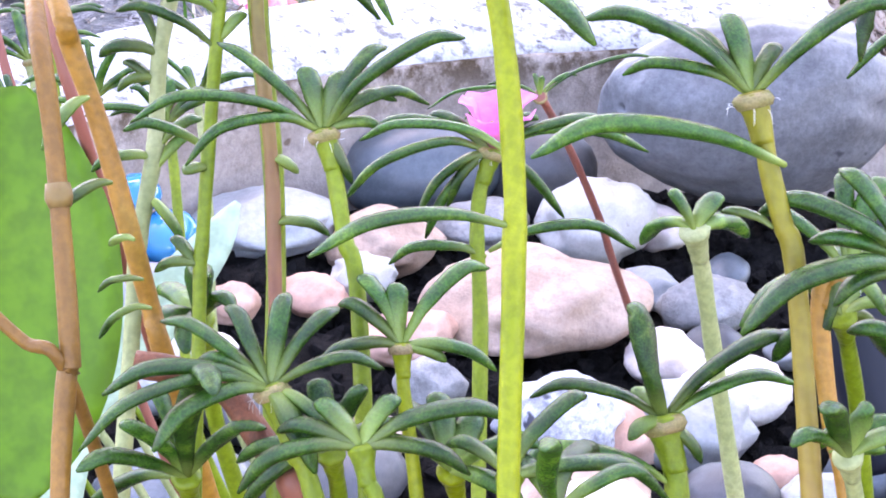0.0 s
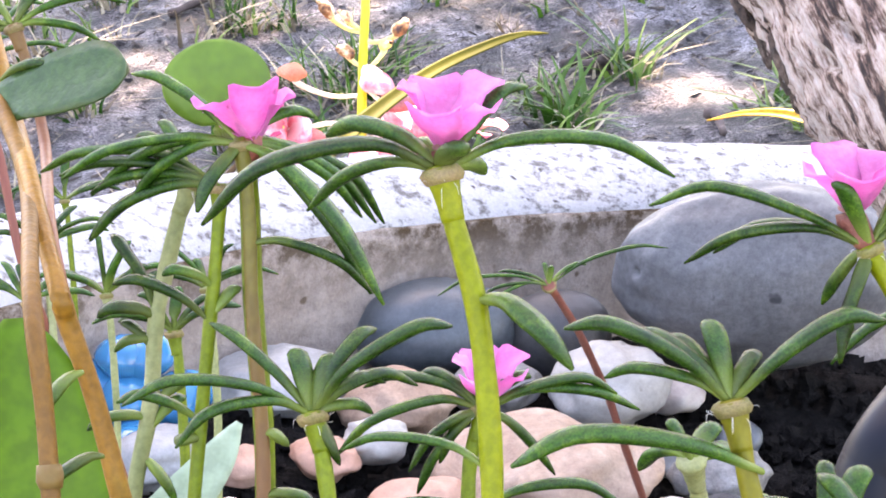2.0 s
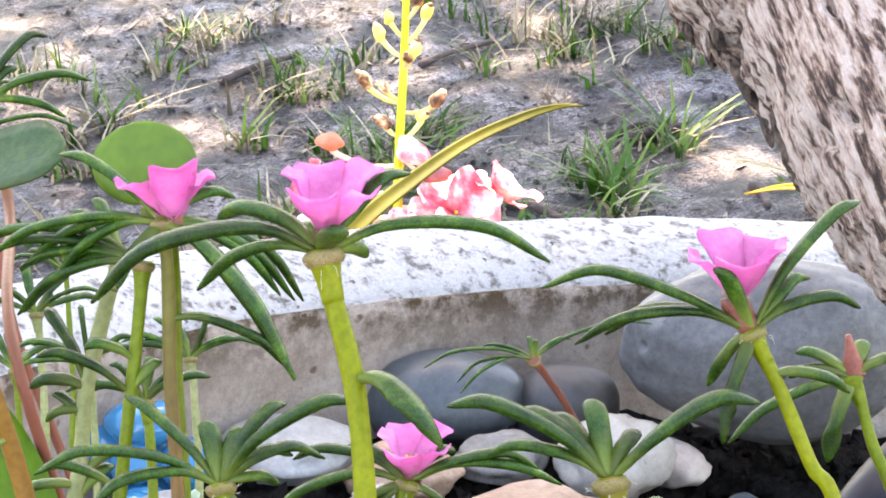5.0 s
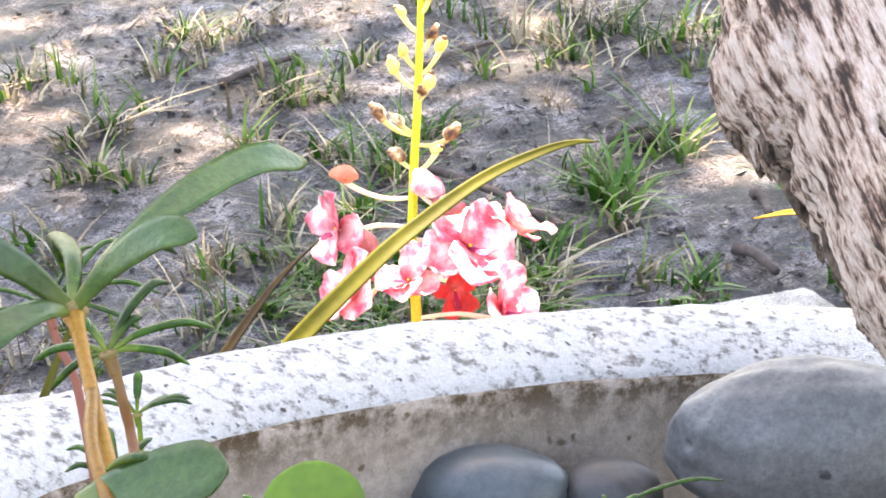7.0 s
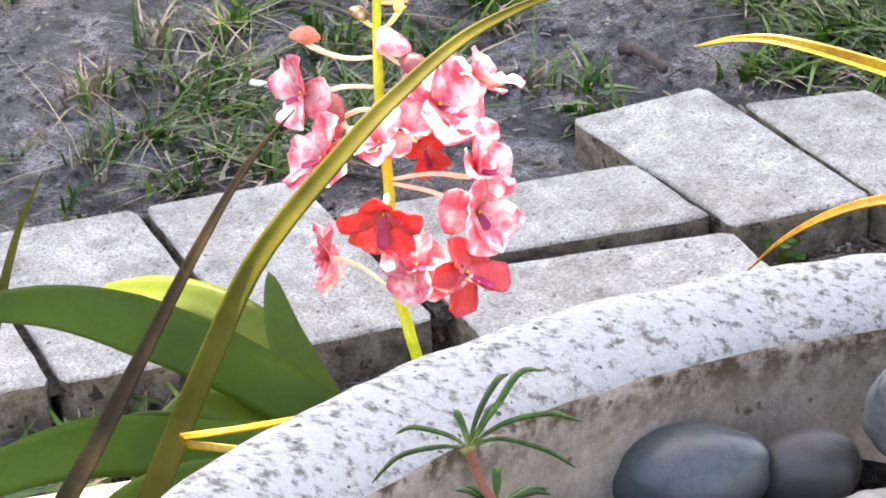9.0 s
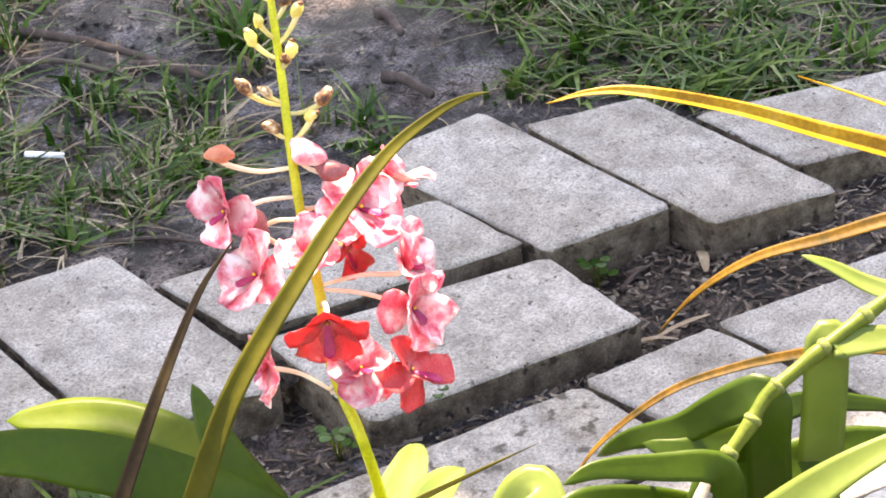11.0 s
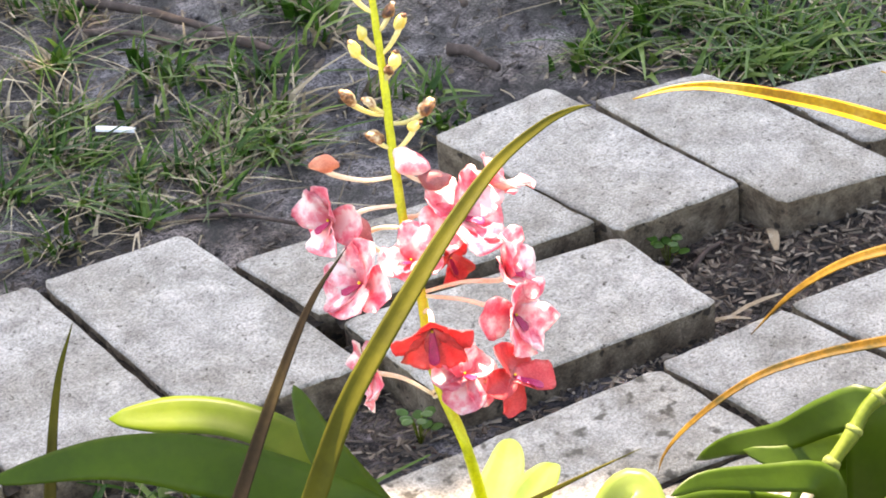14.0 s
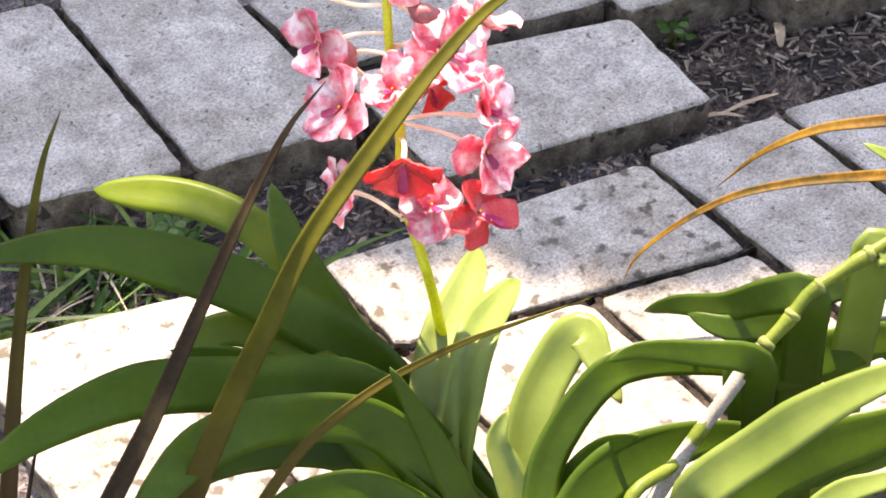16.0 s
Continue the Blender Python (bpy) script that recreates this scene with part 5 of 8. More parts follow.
portulaca([(-0.9752, -1.1402, 0.7947), (-0.9760, -1.1438, 0.7882), (-0.9784, -1.1530, 0.7711)], 0.00100, 'green', 'purslane sprout low beside the rim',
    [((-0.9751, -1.1401, 0.7950), (-0.9814, -1.1346, 0.7975), 0.0015, 0.12),
     ((-0.9751, -1.1401, 0.7950), (-0.9756, -1.1356, 0.7994), 0.0017, 0.12),
     ((-0.9751, -1.1401, 0.7950), (-0.9635, -1.1386, 0.8009), 0.0020, 0.12),
     ((-0.9751, -1.1401, 0.7950), (-0.9818, -1.1367, 0.7939), 0.0016, 0.12),
     ((-0.9751, -1.1401, 0.7950), (-0.9703, -1.1426, 0.7933), 0.0016, 0.12),
     ((-0.9751, -1.1401, 0.7950), (-0.9704, -1.1379, 0.7984), 0.0016, 0.12)])
portulaca([(-0.9322, -1.0897, 0.7379), (-0.9330, -1.0922, 0.7322), (-0.9349, -1.0973, 0.7202), (-0.9400, -1.1088, 0.6926)], 0.00090, 'pale', 'low leafy purslane shoot',
    [((-0.9323, -1.0893, 0.7387), (-0.9418, -1.0879, 0.7417), 0.0016, 0.12),
     ((-0.9323, -1.0893, 0.7387), (-0.9397, -1.0818, 0.7426), 0.0016, 0.12),
     ((-0.9323, -1.0893, 0.7387), (-0.9372, -1.0873, 0.7435), 0.0016, 0.12),
     ((-0.9323, -1.0893, 0.7387), (-0.9324, -1.0830, 0.7461), 0.0019, 0.12),
     ((-0.9323, -1.0893, 0.7387), (-0.9285, -1.0875, 0.7410), 0.0020, 0.12),
     ((-0.9323, -1.0893, 0.7387), (-0.9249, -1.0867, 0.7437), 0.0016, 0.12),
     ((-0.9323, -1.0893, 0.7387), (-0.9213, -1.0972, 0.7435), 0.0014, 0.12),
     ((-0.9323, -1.0893, 0.7387), (-0.9203, -1.0888, 0.7385), 0.0019, 0.12)])
portulaca([(-0.9349, -1.1408, 0.7517), (-0.9356, -1.1430, 0.7466), (-0.9374, -1.1475, 0.7359), (-0.9419, -1.1577, 0.7113)], 0.00070, 'pale', 'low leafy purslane shoot',
    [((-0.9350, -1.1404, 0.7524), (-0.9459, -1.1394, 0.7573), 0.0016, 0.12),
     ((-0.9350, -1.1404, 0.7524), (-0.9432, -1.1386, 0.7568), 0.0016, 0.12),
     ((-0.9350, -1.1404, 0.7524), (-0.9393, -1.1355, 0.7541), 0.0018, 0.12),
     ((-0.9350, -1.1404, 0.7524), (-0.9347, -1.1384, 0.7617), 0.0014, 0.12),
     ((-0.9350, -1.1404, 0.7524), (-0.9303, -1.1413, 0.7609), 0.0019, 0.12),
     ((-0.9350, -1.1404, 0.7524), (-0.9291, -1.1393, 0.7539), 0.0017, 0.12),
     ((-0.9350, -1.1404, 0.7524), (-0.9278, -1.1425, 0.7564), 0.0016, 0.12),
     ((-0.9350, -1.1404, 0.7524), (-0.9265, -1.1436, 0.7539), 0.0014, 0.12)])
portulaca([(-0.9361, -1.1814, 0.7642), (-0.9367, -1.1834, 0.7596), (-0.9383, -1.1874, 0.7500), (-0.9423, -1.1966, 0.7278)], 0.00090, 'green', 'low leafy purslane shoot',
    [((-0.9362, -1.1810, 0.7648), (-0.9473, -1.1798, 0.7685), 0.0017, 0.12),
     ((-0.9362, -1.1810, 0.7648), (-0.9433, -1.1785, 0.7671), 0.0017, 0.12),
     ((-0.9362, -1.1810, 0.7648), (-0.9403, -1.1791, 0.7708), 0.0016, 0.12),
     ((-0.9362, -1.1810, 0.7648), (-0.9342, -1.1791, 0.7707), 0.0017, 0.12),
     ((-0.9362, -1.1810, 0.7648), (-0.9304, -1.1810, 0.7691), 0.0016, 0.12),
     ((-0.9362, -1.1810, 0.7648), (-0.9295, -1.1844, 0.7685), 0.0014, 0.12),
     ((-0.9362, -1.1810, 0.7648), (-0.9275, -1.1856, 0.7687), 0.0020, 0.12)])
portulaca([(-0.9165, -1.0435, 0.7243), (-0.9175, -1.0463, 0.7180), (-0.9196, -1.0519, 0.7046), (-0.9252, -1.0647, 0.6739)], 0.00070, 'green', 'low leafy purslane shoot',
    [((-0.9167, -1.0430, 0.7252), (-0.9276, -1.0412, 0.7281), 0.0014, 0.12),
     ((-0.9167, -1.0430, 0.7252), (-0.9221, -1.0366, 0.7279), 0.0016, 0.12),
     ((-0.9167, -1.0430, 0.7252), (-0.9213, -1.0392, 0.7303), 0.0014, 0.12),
     ((-0.9167, -1.0430, 0.7252), (-0.9145, -1.0401, 0.7329), 0.0018, 0.12),
     ((-0.9167, -1.0430, 0.7252), (-0.9085, -1.0422, 0.7268), 0.0014, 0.12),
     ((-0.9167, -1.0430, 0.7252), (-0.9058, -1.0444, 0.7266), 0.0017, 0.12),
     ((-0.9167, -1.0430, 0.7252), (-0.9058, -1.0453, 0.7258), 0.0018, 0.12)])
portulaca([(-0.9153, -1.1293, 0.7427), (-0.9161, -1.1316, 0.7374), (-0.9178, -1.1362, 0.7262), (-0.9226, -1.1470, 0.7003)], 0.00080, 'pale', 'low leafy purslane shoot',
    [((-0.9154, -1.1289, 0.7434), (-0.9255, -1.1265, 0.7463), 0.0019, 0.12),
     ((-0.9154, -1.1289, 0.7434), (-0.9256, -1.1244, 0.7469), 0.0017, 0.12),
     ((-0.9154, -1.1289, 0.7434), (-0.9199, -1.1248, 0.7502), 0.0014, 0.12),
     ((-0.9154, -1.1289, 0.7434), (-0.9159, -1.1258, 0.7474), 0.0017, 0.12),
     ((-0.9154, -1.1289, 0.7434), (-0.9103, -1.1297, 0.7506), 0.0015, 0.12),
     ((-0.9154, -1.1289, 0.7434), (-0.9074, -1.1312, 0.7460), 0.0019, 0.12),
     ((-0.9154, -1.1289, 0.7434), (-0.9040, -1.1323, 0.7446), 0.0014, 0.12)])
portulaca([(-0.9427, -1.1188, 0.7425), (-0.9435, -1.1211, 0.7371), (-0.9452, -1.1258, 0.7259), (-0.9500, -1.1365, 0.7001)], 0.00070, 'green', 'low leafy purslane shoot',
    [((-0.9428, -1.1184, 0.7432), (-0.9532, -1.1131, 0.7458), 0.0017, 0.12),
     ((-0.9428, -1.1184, 0.7432), (-0.9503, -1.1121, 0.7468), 0.0014, 0.12),
     ((-0.9428, -1.1184, 0.7432), (-0.9449, -1.1125, 0.7487), 0.0015, 0.12),
     ((-0.9428, -1.1184, 0.7432), (-0.9425, -1.1151, 0.7487), 0.0014, 0.12),
     ((-0.9428, -1.1184, 0.7432), (-0.9386, -1.1167, 0.7448), 0.0015, 0.12),
     ((-0.9428, -1.1184, 0.7432), (-0.9357, -1.1176, 0.7454), 0.0018, 0.12),
     ((-0.9428, -1.1184, 0.7432), (-0.9327, -1.1234, 0.7441), 0.0017, 0.12)])
portulaca([(-0.9785, -1.3179, 0.7997), (-0.9778, -1.3161, 0.7950), (-0.9772, -1.3141, 0.7861)], 0.00092, 'green', 'low leafy purslane shoot',
    [((-0.9785, -1.3179, 0.7997), (-0.9879, -1.3202, 0.8047), 0.0020, 0.12),
     ((-0.9785, -1.3179, 0.7997), (-0.9840, -1.3208, 0.8080), 0.0020, 0.12),
     ((-0.9785, -1.3179, 0.7997), (-0.9790, -1.3139, 0.8061), 0.0017, 0.12),
     ((-0.9785, -1.3179, 0.7997), (-0.9796, -1.3323, 0.8156), 0.0022, 0.12),
     ((-0.9785, -1.3179, 0.7997), (-0.9735, -1.3247, 0.8065), 0.0018, 0.12),
     ((-0.9785, -1.3179, 0.7997), (-0.9854, -1.3097, 0.7938), 0.0019, 0.12)])
portulaca([(-0.9702, -1.3300, 0.8062), (-0.9692, -1.3281, 0.8016), (-0.9683, -1.3262, 0.7930)], 0.00088, 'green', 'low leafy purslane shoot',
    [((-0.9702, -1.3300, 0.8062), (-0.9759, -1.3240, 0.8037), 0.0018, 0.12),
     ((-0.9702, -1.3300, 0.8062), (-0.9727, -1.3261, 0.8101), 0.0016, 0.12),
     ((-0.9702, -1.3300, 0.8062), (-0.9697, -1.3270, 0.8111), 0.0021, 0.12),
     ((-0.9702, -1.3300, 0.8062), (-0.9674, -1.3318, 0.8120), 0.0020, 0.12),
     ((-0.9702, -1.3300, 0.8062), (-0.9641, -1.3311, 0.8069), 0.0016, 0.12),
     ((-0.9702, -1.3300, 0.8062), (-0.9768, -1.3269, 0.8013), 0.0019, 0.12)])
portulaca([(-0.9604, -1.3307, 0.8015), (-0.9593, -1.3290, 0.7968), (-0.9581, -1.3273, 0.7880)], 0.00090, 'lime', 'low leafy purslane shoot',
    [((-0.9604, -1.3307, 0.8015), (-0.9684, -1.3320, 0.8067), 0.0016, 0.12),
     ((-0.9604, -1.3307, 0.8015), (-0.9609, -1.3208, 0.8019), 0.0019, 0.12),
     ((-0.9604, -1.3307, 0.8015), (-0.9591, -1.3253, 0.8053), 0.0021, 0.12),
     ((-0.9604, -1.3307, 0.8015), (-0.9563, -1.3277, 0.8036), 0.0022, 0.12),
     ((-0.9604, -1.3307, 0.8015), (-0.9550, -1.3363, 0.8052), 0.0021, 0.12),
     ((-0.9604, -1.3307, 0.8015), (-0.9571, -1.3370, 0.8005), 0.0022, 0.12)])
portulaca([(-0.9573, -1.3430, 0.8039), (-0.9560, -1.3413, 0.7993), (-0.9546, -1.3396, 0.7906)], 0.00085, 'green', 'low leafy purslane shoot',
    [((-0.9573, -1.3430, 0.8039), (-0.9566, -1.3339, 0.8028), 0.0016, 0.12),
     ((-0.9573, -1.3430, 0.8039), (-0.9627, -1.3526, 0.8165), 0.0016, 0.12),
     ((-0.9573, -1.3430, 0.8039), (-0.9496, -1.3343, 0.8013), 0.0018, 0.12),
     ((-0.9573, -1.3430, 0.8039), (-0.9502, -1.3448, 0.8059), 0.0017, 0.12)])
portulaca([(-0.9410, -1.3577, 0.8117), (-0.9393, -1.3561, 0.8072), (-0.9372, -1.3545, 0.7989)], 0.00081, 'pale', 'low leafy purslane shoot',
    [((-0.9410, -1.3577, 0.8117), (-0.9462, -1.3584, 0.8147), 0.0016, 0.12),
     ((-0.9410, -1.3577, 0.8117), (-0.9458, -1.3620, 0.8193), 0.0018, 0.12),
     ((-0.9410, -1.3577, 0.8117), (-0.9391, -1.3579, 0.8155), 0.0019, 0.12),
     ((-0.9410, -1.3577, 0.8117), (-0.9358, -1.3578, 0.8114), 0.0019, 0.12)])
portulaca([(-0.9244, -1.3314, 0.8054), (-0.9227, -1.3299, 0.8008), (-0.9206, -1.3286, 0.7919)], 0.00094, 'green', 'low leafy purslane shoot',
    [((-0.9244, -1.3314, 0.8054), (-0.9285, -1.3273, 0.8001), 0.0023, 0.12),
     ((-0.9244, -1.3314, 0.8054), (-0.9269, -1.3274, 0.8074), 0.0018, 0.12),
     ((-0.9244, -1.3314, 0.8054), (-0.9193, -1.3235, 0.8067), 0.0023, 0.12),
     ((-0.9244, -1.3314, 0.8054), (-0.9159, -1.3245, 0.8045), 0.0020, 0.12),
     ((-0.9244, -1.3314, 0.8054), (-0.9180, -1.3328, 0.8041), 0.0018, 0.12),
     ((-0.9244, -1.3314, 0.8054), (-0.9182, -1.3300, 0.7983), 0.0020, 0.12)])
portulaca([(-0.9664, -1.2867, 0.7956), (-0.9656, -1.2849, 0.7907), (-0.9650, -1.2832, 0.7812)], 0.00106, 'green', 'low leafy purslane shoot',
    [((-0.9664, -1.2867, 0.7956), (-0.9735, -1.2946, 0.7998), 0.0019, 0.12),
     ((-0.9664, -1.2867, 0.7956), (-0.9673, -1.2781, 0.7943), 0.0026, 0.12),
     ((-0.9664, -1.2867, 0.7956), (-0.9696, -1.2998, 0.8070), 0.0024, 0.12),
     ((-0.9664, -1.2867, 0.7956), (-0.9650, -1.2934, 0.7995), 0.0020, 0.12),
     ((-0.9664, -1.2867, 0.7956), (-0.9710, -1.2963, 0.7981), 0.0024, 0.12)])
portulaca([(-0.8936, -1.2524, 0.7688), (-0.8921, -1.2513, 0.7631), (-0.8905, -1.2508, 0.7519)], 0.00135, 'pale', 'low leafy purslane shoot',
    [((-0.8936, -1.2524, 0.7688), (-0.8965, -1.2442, 0.7640), 0.0024, 0.12),
     ((-0.8936, -1.2524, 0.7688), (-0.8954, -1.2495, 0.7733), 0.0024, 0.12),
     ((-0.8936, -1.2524, 0.7688), (-0.8886, -1.2497, 0.7707), 0.0027, 0.12),
     ((-0.8936, -1.2524, 0.7688), (-0.8843, -1.2491, 0.7637), 0.0033, 0.12)])


# broad leaves among the purslane
leaf = empty("broad_leaf_plant", (-0.9821, -1.2496, 0.6300), "bright green broad-leaved plant rooted beside the purslane", "plant")
bm = bmesh.new()
tube(bm, spline([(-0.9821, -1.2496, 0.6300), (-0.9863, -1.2491, 0.6881), (-0.9851, -1.2497, 0.7617)], 16), lambda u: 0.0012, 8)
part("stem", bm, STEMS["green"], leaf)
bm = bmesh.new()
ribbon(bm, spline([(-0.9824, -1.2519, 0.7595), (-0.9779, -1.2466, 0.7692), (-0.9717, -1.2413, 0.7832), (-0.9686, -1.2339, 0.7995)], 22), 0.0238, 0.25, up=Vector((-0.35, -0.85, 0.45)), thick=0.0003, across=8, ripple=0.15, profile=lambda u: max(0.05, math.sin(math.pi * min(1, 0.06 + u * 0.93)) ** 0.6))
part("leaf", bm, BROAD, leaf)
ROUND_STEM = [(-0.9717, -1.3173, 0.6300), (-0.9715, -1.3174, 0.7791), (-0.9647, -1.3050, 0.8072), (-0.9624, -1.3008, 0.8169), (-0.9608, -1.2962, 0.8266), (-0.9590, -1.2924, 0.8350), (-0.9583, -1.2899, 0.8403), (-0.9580, -1.2833, 0.8381)]
leaf = empty("round_leaf_plant", (-0.9596, -1.2843, 0.6300), "round-leaved green plant rooted behind the purslane", "plant")
bm = bmesh.new()
tube(bm, spline(ROUND_STEM, 24), lambda u: 0.0009, 8)
part("stem", bm, STEMS["green"], leaf)
bm = bmesh.new()
ribbon(bm, spline([(-0.9578, -1.2826, 0.8385), (-0.9576, -1.2819, 0.8409), (-0.9573, -1.2809, 0.8434), (-0.9569, -1.2797, 0.8455)], 22), 0.0098, 0.15, up=Vector((-0.35, -0.85, 0.45)), thick=0.0003, across=8, profile=lambda u: max(0.05, math.sin(math.pi * min(1, 0.05 + u * 0.94)) ** 0.55))
part("leaf", bm, ROUND, leaf)
leaf = empty("pale_leaf_plant", (-0.9710, -1.2312, 0.6300), "pale grey-green succulent leaf rising from the potting soil", "plant")
bm = bmesh.new()
tube(bm, spline([(-0.9714, -1.2312, 0.6300), (-0.9714, -1.2312, 0.6850), (-0.9713, -1.2311, 0.7323), (-0.9704, -1.2306, 0.7428)], 20), lambda u: 0.0013 - 0.0003 * u, 10)
part("stalk", bm, PALE, leaf)
bm = bmesh.new()
ribbon(bm, spline([(-0.9715, -1.2311, 0.7302), (-0.9702, -1.2304, 0.7424), (-0.9651, -1.2260, 0.7516), (-0.9538, -1.2242, 0.7606), (-0.9451, -1.2229, 0.7673), (-0.9404, -1.2216, 0.7719)], 40), 0.0075, 0.3, up=Vector((-0.4, -0.8, 0.5)), thick=0.0008, across=6, profile=lambda u: max(0.12, math.sin(math.pi * min(1, 0.04 + 0.95 * u)) ** 0.7))
part("leaf", bm, PALE, leaf)

# ---- orchid ----
ORCHID_STEM = [(-0.5155, -0.1827, 0.5347), (-0.5207, -0.1925, 0.5164), (-0.5238, -0.2064, 0.4950), (-0.5339, -0.2240, 0.4612), (-0.5428, -0.2383, 0.4330), (-0.5522, -0.2523, 0.4049), (-0.5632, -0.2715, 0.3681), (-0.5717, -0.2930, 0.3310), (-0.5825, -0.3125, 0.2941), (-0.5898, -0.3444, 0.2633), (-0.5819, -0.3453, 0.2216), (-0.5750, -0.3531, 0.1520), (-0.5761, -0.3646, 0.0951)]
ORCHID_BASE = Vector((-0.535, -0.44, GROUND_Z - 0.005))
orchid = empty("orchid", ORCHID_BASE, "coral-red orchid spray backlit by the sun above strap leaves", "orchid")
bm = bmesh.new()
tube(bm, spline(ORCHID_STEM + [tuple(ORCHID_BASE)], 110), lambda u: 0.0016 + 0.0017 * min(1, u * 1.6), 12, wobble=0.12)
part("flower_stalk", bm, SCAPE, orchid, "yellow-green flower stalk")


def orchid_flower(root, at, face, size, colour):
    root, at, face = Vector(root), Vector(at), Vector(face).normalized()
    fl = new("flower")
    fl.parent, fl.matrix_parent_inverse = orchid, orchid.matrix_basis.inverted()
    tagged(fl, "open coral-red flower" if colour == "red" else "open pink flower glowing in the sun")
    bm = bmesh.new()
    back = at - face * size * 0.18
    tube(bm, spline([root, root.lerp(back, 0.55) + Vector((0, 0, 0.003)), back, at], 12), lambda u: 0.0011 + 0.0007 * u, 8)
    part("pedicel", bm, PEDICEL, fl)
    up = Vector((0, 0, 1)) - face * face.z
    up = up.normalized() if up.length > 0.1 else face.orthogonal().normalized()
    side = face.cross(up)
    seed = at.x * 900 + at.y * 300
    for k, (ang, ln, wd, curl) in enumerate(((90, 0.5, 0.66, 0.2), (165, 0.5, 0.64, 0.1), (15, 0.5, 0.64, 0.1), (235, 0.52, 0.7, 0.16), (305, 0.52, 0.7, 0.16))):
        if colour == "red":
            wd *= 0.72
        a = radians(ang + 9 * noise.noise(Vector((seed, k, 0))))
        bm = bmesh.new()
        petal(bm, at, face, side * math.cos(a) + up * math.sin(a), size * 1.08 * ln * (1 + 0.15 * noise.noise(Vector((seed, 3, k * 2.1)))), size * wd, curl + 1.1 * noise.noise(Vector((k * 1.7, seed, 1.5))), seed + k, 0.45 + 0.6 * noise.noise(Vector((seed * 2, k * 3.1, 5))), 0.00025, lambda u: max(0.06, math.sin(math.pi * (0.09 + 0.89 * u ** 1.25)) ** 0.62))
        bmesh.ops.translate(bm, verts=bm.verts, vec=-at)
        part("tepal", bm, TEPAL[colour], fl).matrix_basis = Matrix.Translation(at)
    bm = bmesh.new()
    petal(bm, at, face, -up + face * 0.5, size * (0.42 if colour == "red" else 0.26), size * 0.15, 0.3, seed, thick=0.0004)
    part("lip", bm, LIP, fl, "crimson lip")
    bm = bmesh.new()
    blob(bm, (size * 0.022,) * 3, 0.2, 1, 2)
    bmesh.ops.translate(bm, verts=bm.verts, vec=at + face * size * 0.06)
    part("column", bm, STAMEN, fl, "yellow column")
    return fl


def orchid_bud(root, at, size, colour):
    root, at = Vector(root), Vector(at)
    d = at - root
    b = new("bud")
    b.parent, b.matrix_parent_inverse = orchid, orchid.matrix_basis.inverted()
    bm = bmesh.new()
    tube(bm, spline([root, root.lerp(at, 0.45) - Vector((0, 0, 0.16 * d.length)), root.lerp(at, 0.9) - Vector((0, 0, 0.14 * d.length)), at], 12), lambda u: 0.0012 + 0.0013 * u * u, 8)
    part("pedicel", bm, PEDICEL if colour in ("coral", "pink", "dusk") else BUD_STALK, b)
    bm = bmesh.new()
    lean = Vector((noise.noise(at * 400), noise.noise(at * 400 + Vector((9, 0, 0))), 0.6 * noise.noise(at * 300)))
    blob(bm, (size * 0.40, size * 0.36, size * 0.60), 0.25, at.x * 100, 3)
    for vert in bm.verts:
        u = vert.co.z / size
        vert.co.x += size * 0.35 * u * u
        vert.co.xy *= 1 - 0.45 * max(0, u)
    blob(bm, (size * 0.20, size * 0.18, size * 0.26), 0.2, at.y * 100, 2)
    rot = (d.normalized() + lean * 0.9).to_track_quat("Z", "Y").to_matrix().to_4x4()
    bmesh.ops.transform(bm, matrix=Matrix.Translation(at) @ rot, verts=bm.verts)
    part("bud_cap", bm, TEPAL[colour], b)
    if colour in ("gold", "rust") and noise.noise(at * 900) > -0.15:
        bm = bmesh.new()
        blob(bm, (size * 0.2, size * 0.2, size * 0.16), 0.3, at.z * 70, 2)
        bmesh.ops.translate(bm, verts=bm.verts, vec=at + (rot @ Vector((size * 0.1, 0, size * 0.5))))
        part("withered_tip", bm, TEPAL["rust"], b, "withered brown tip")
    return b


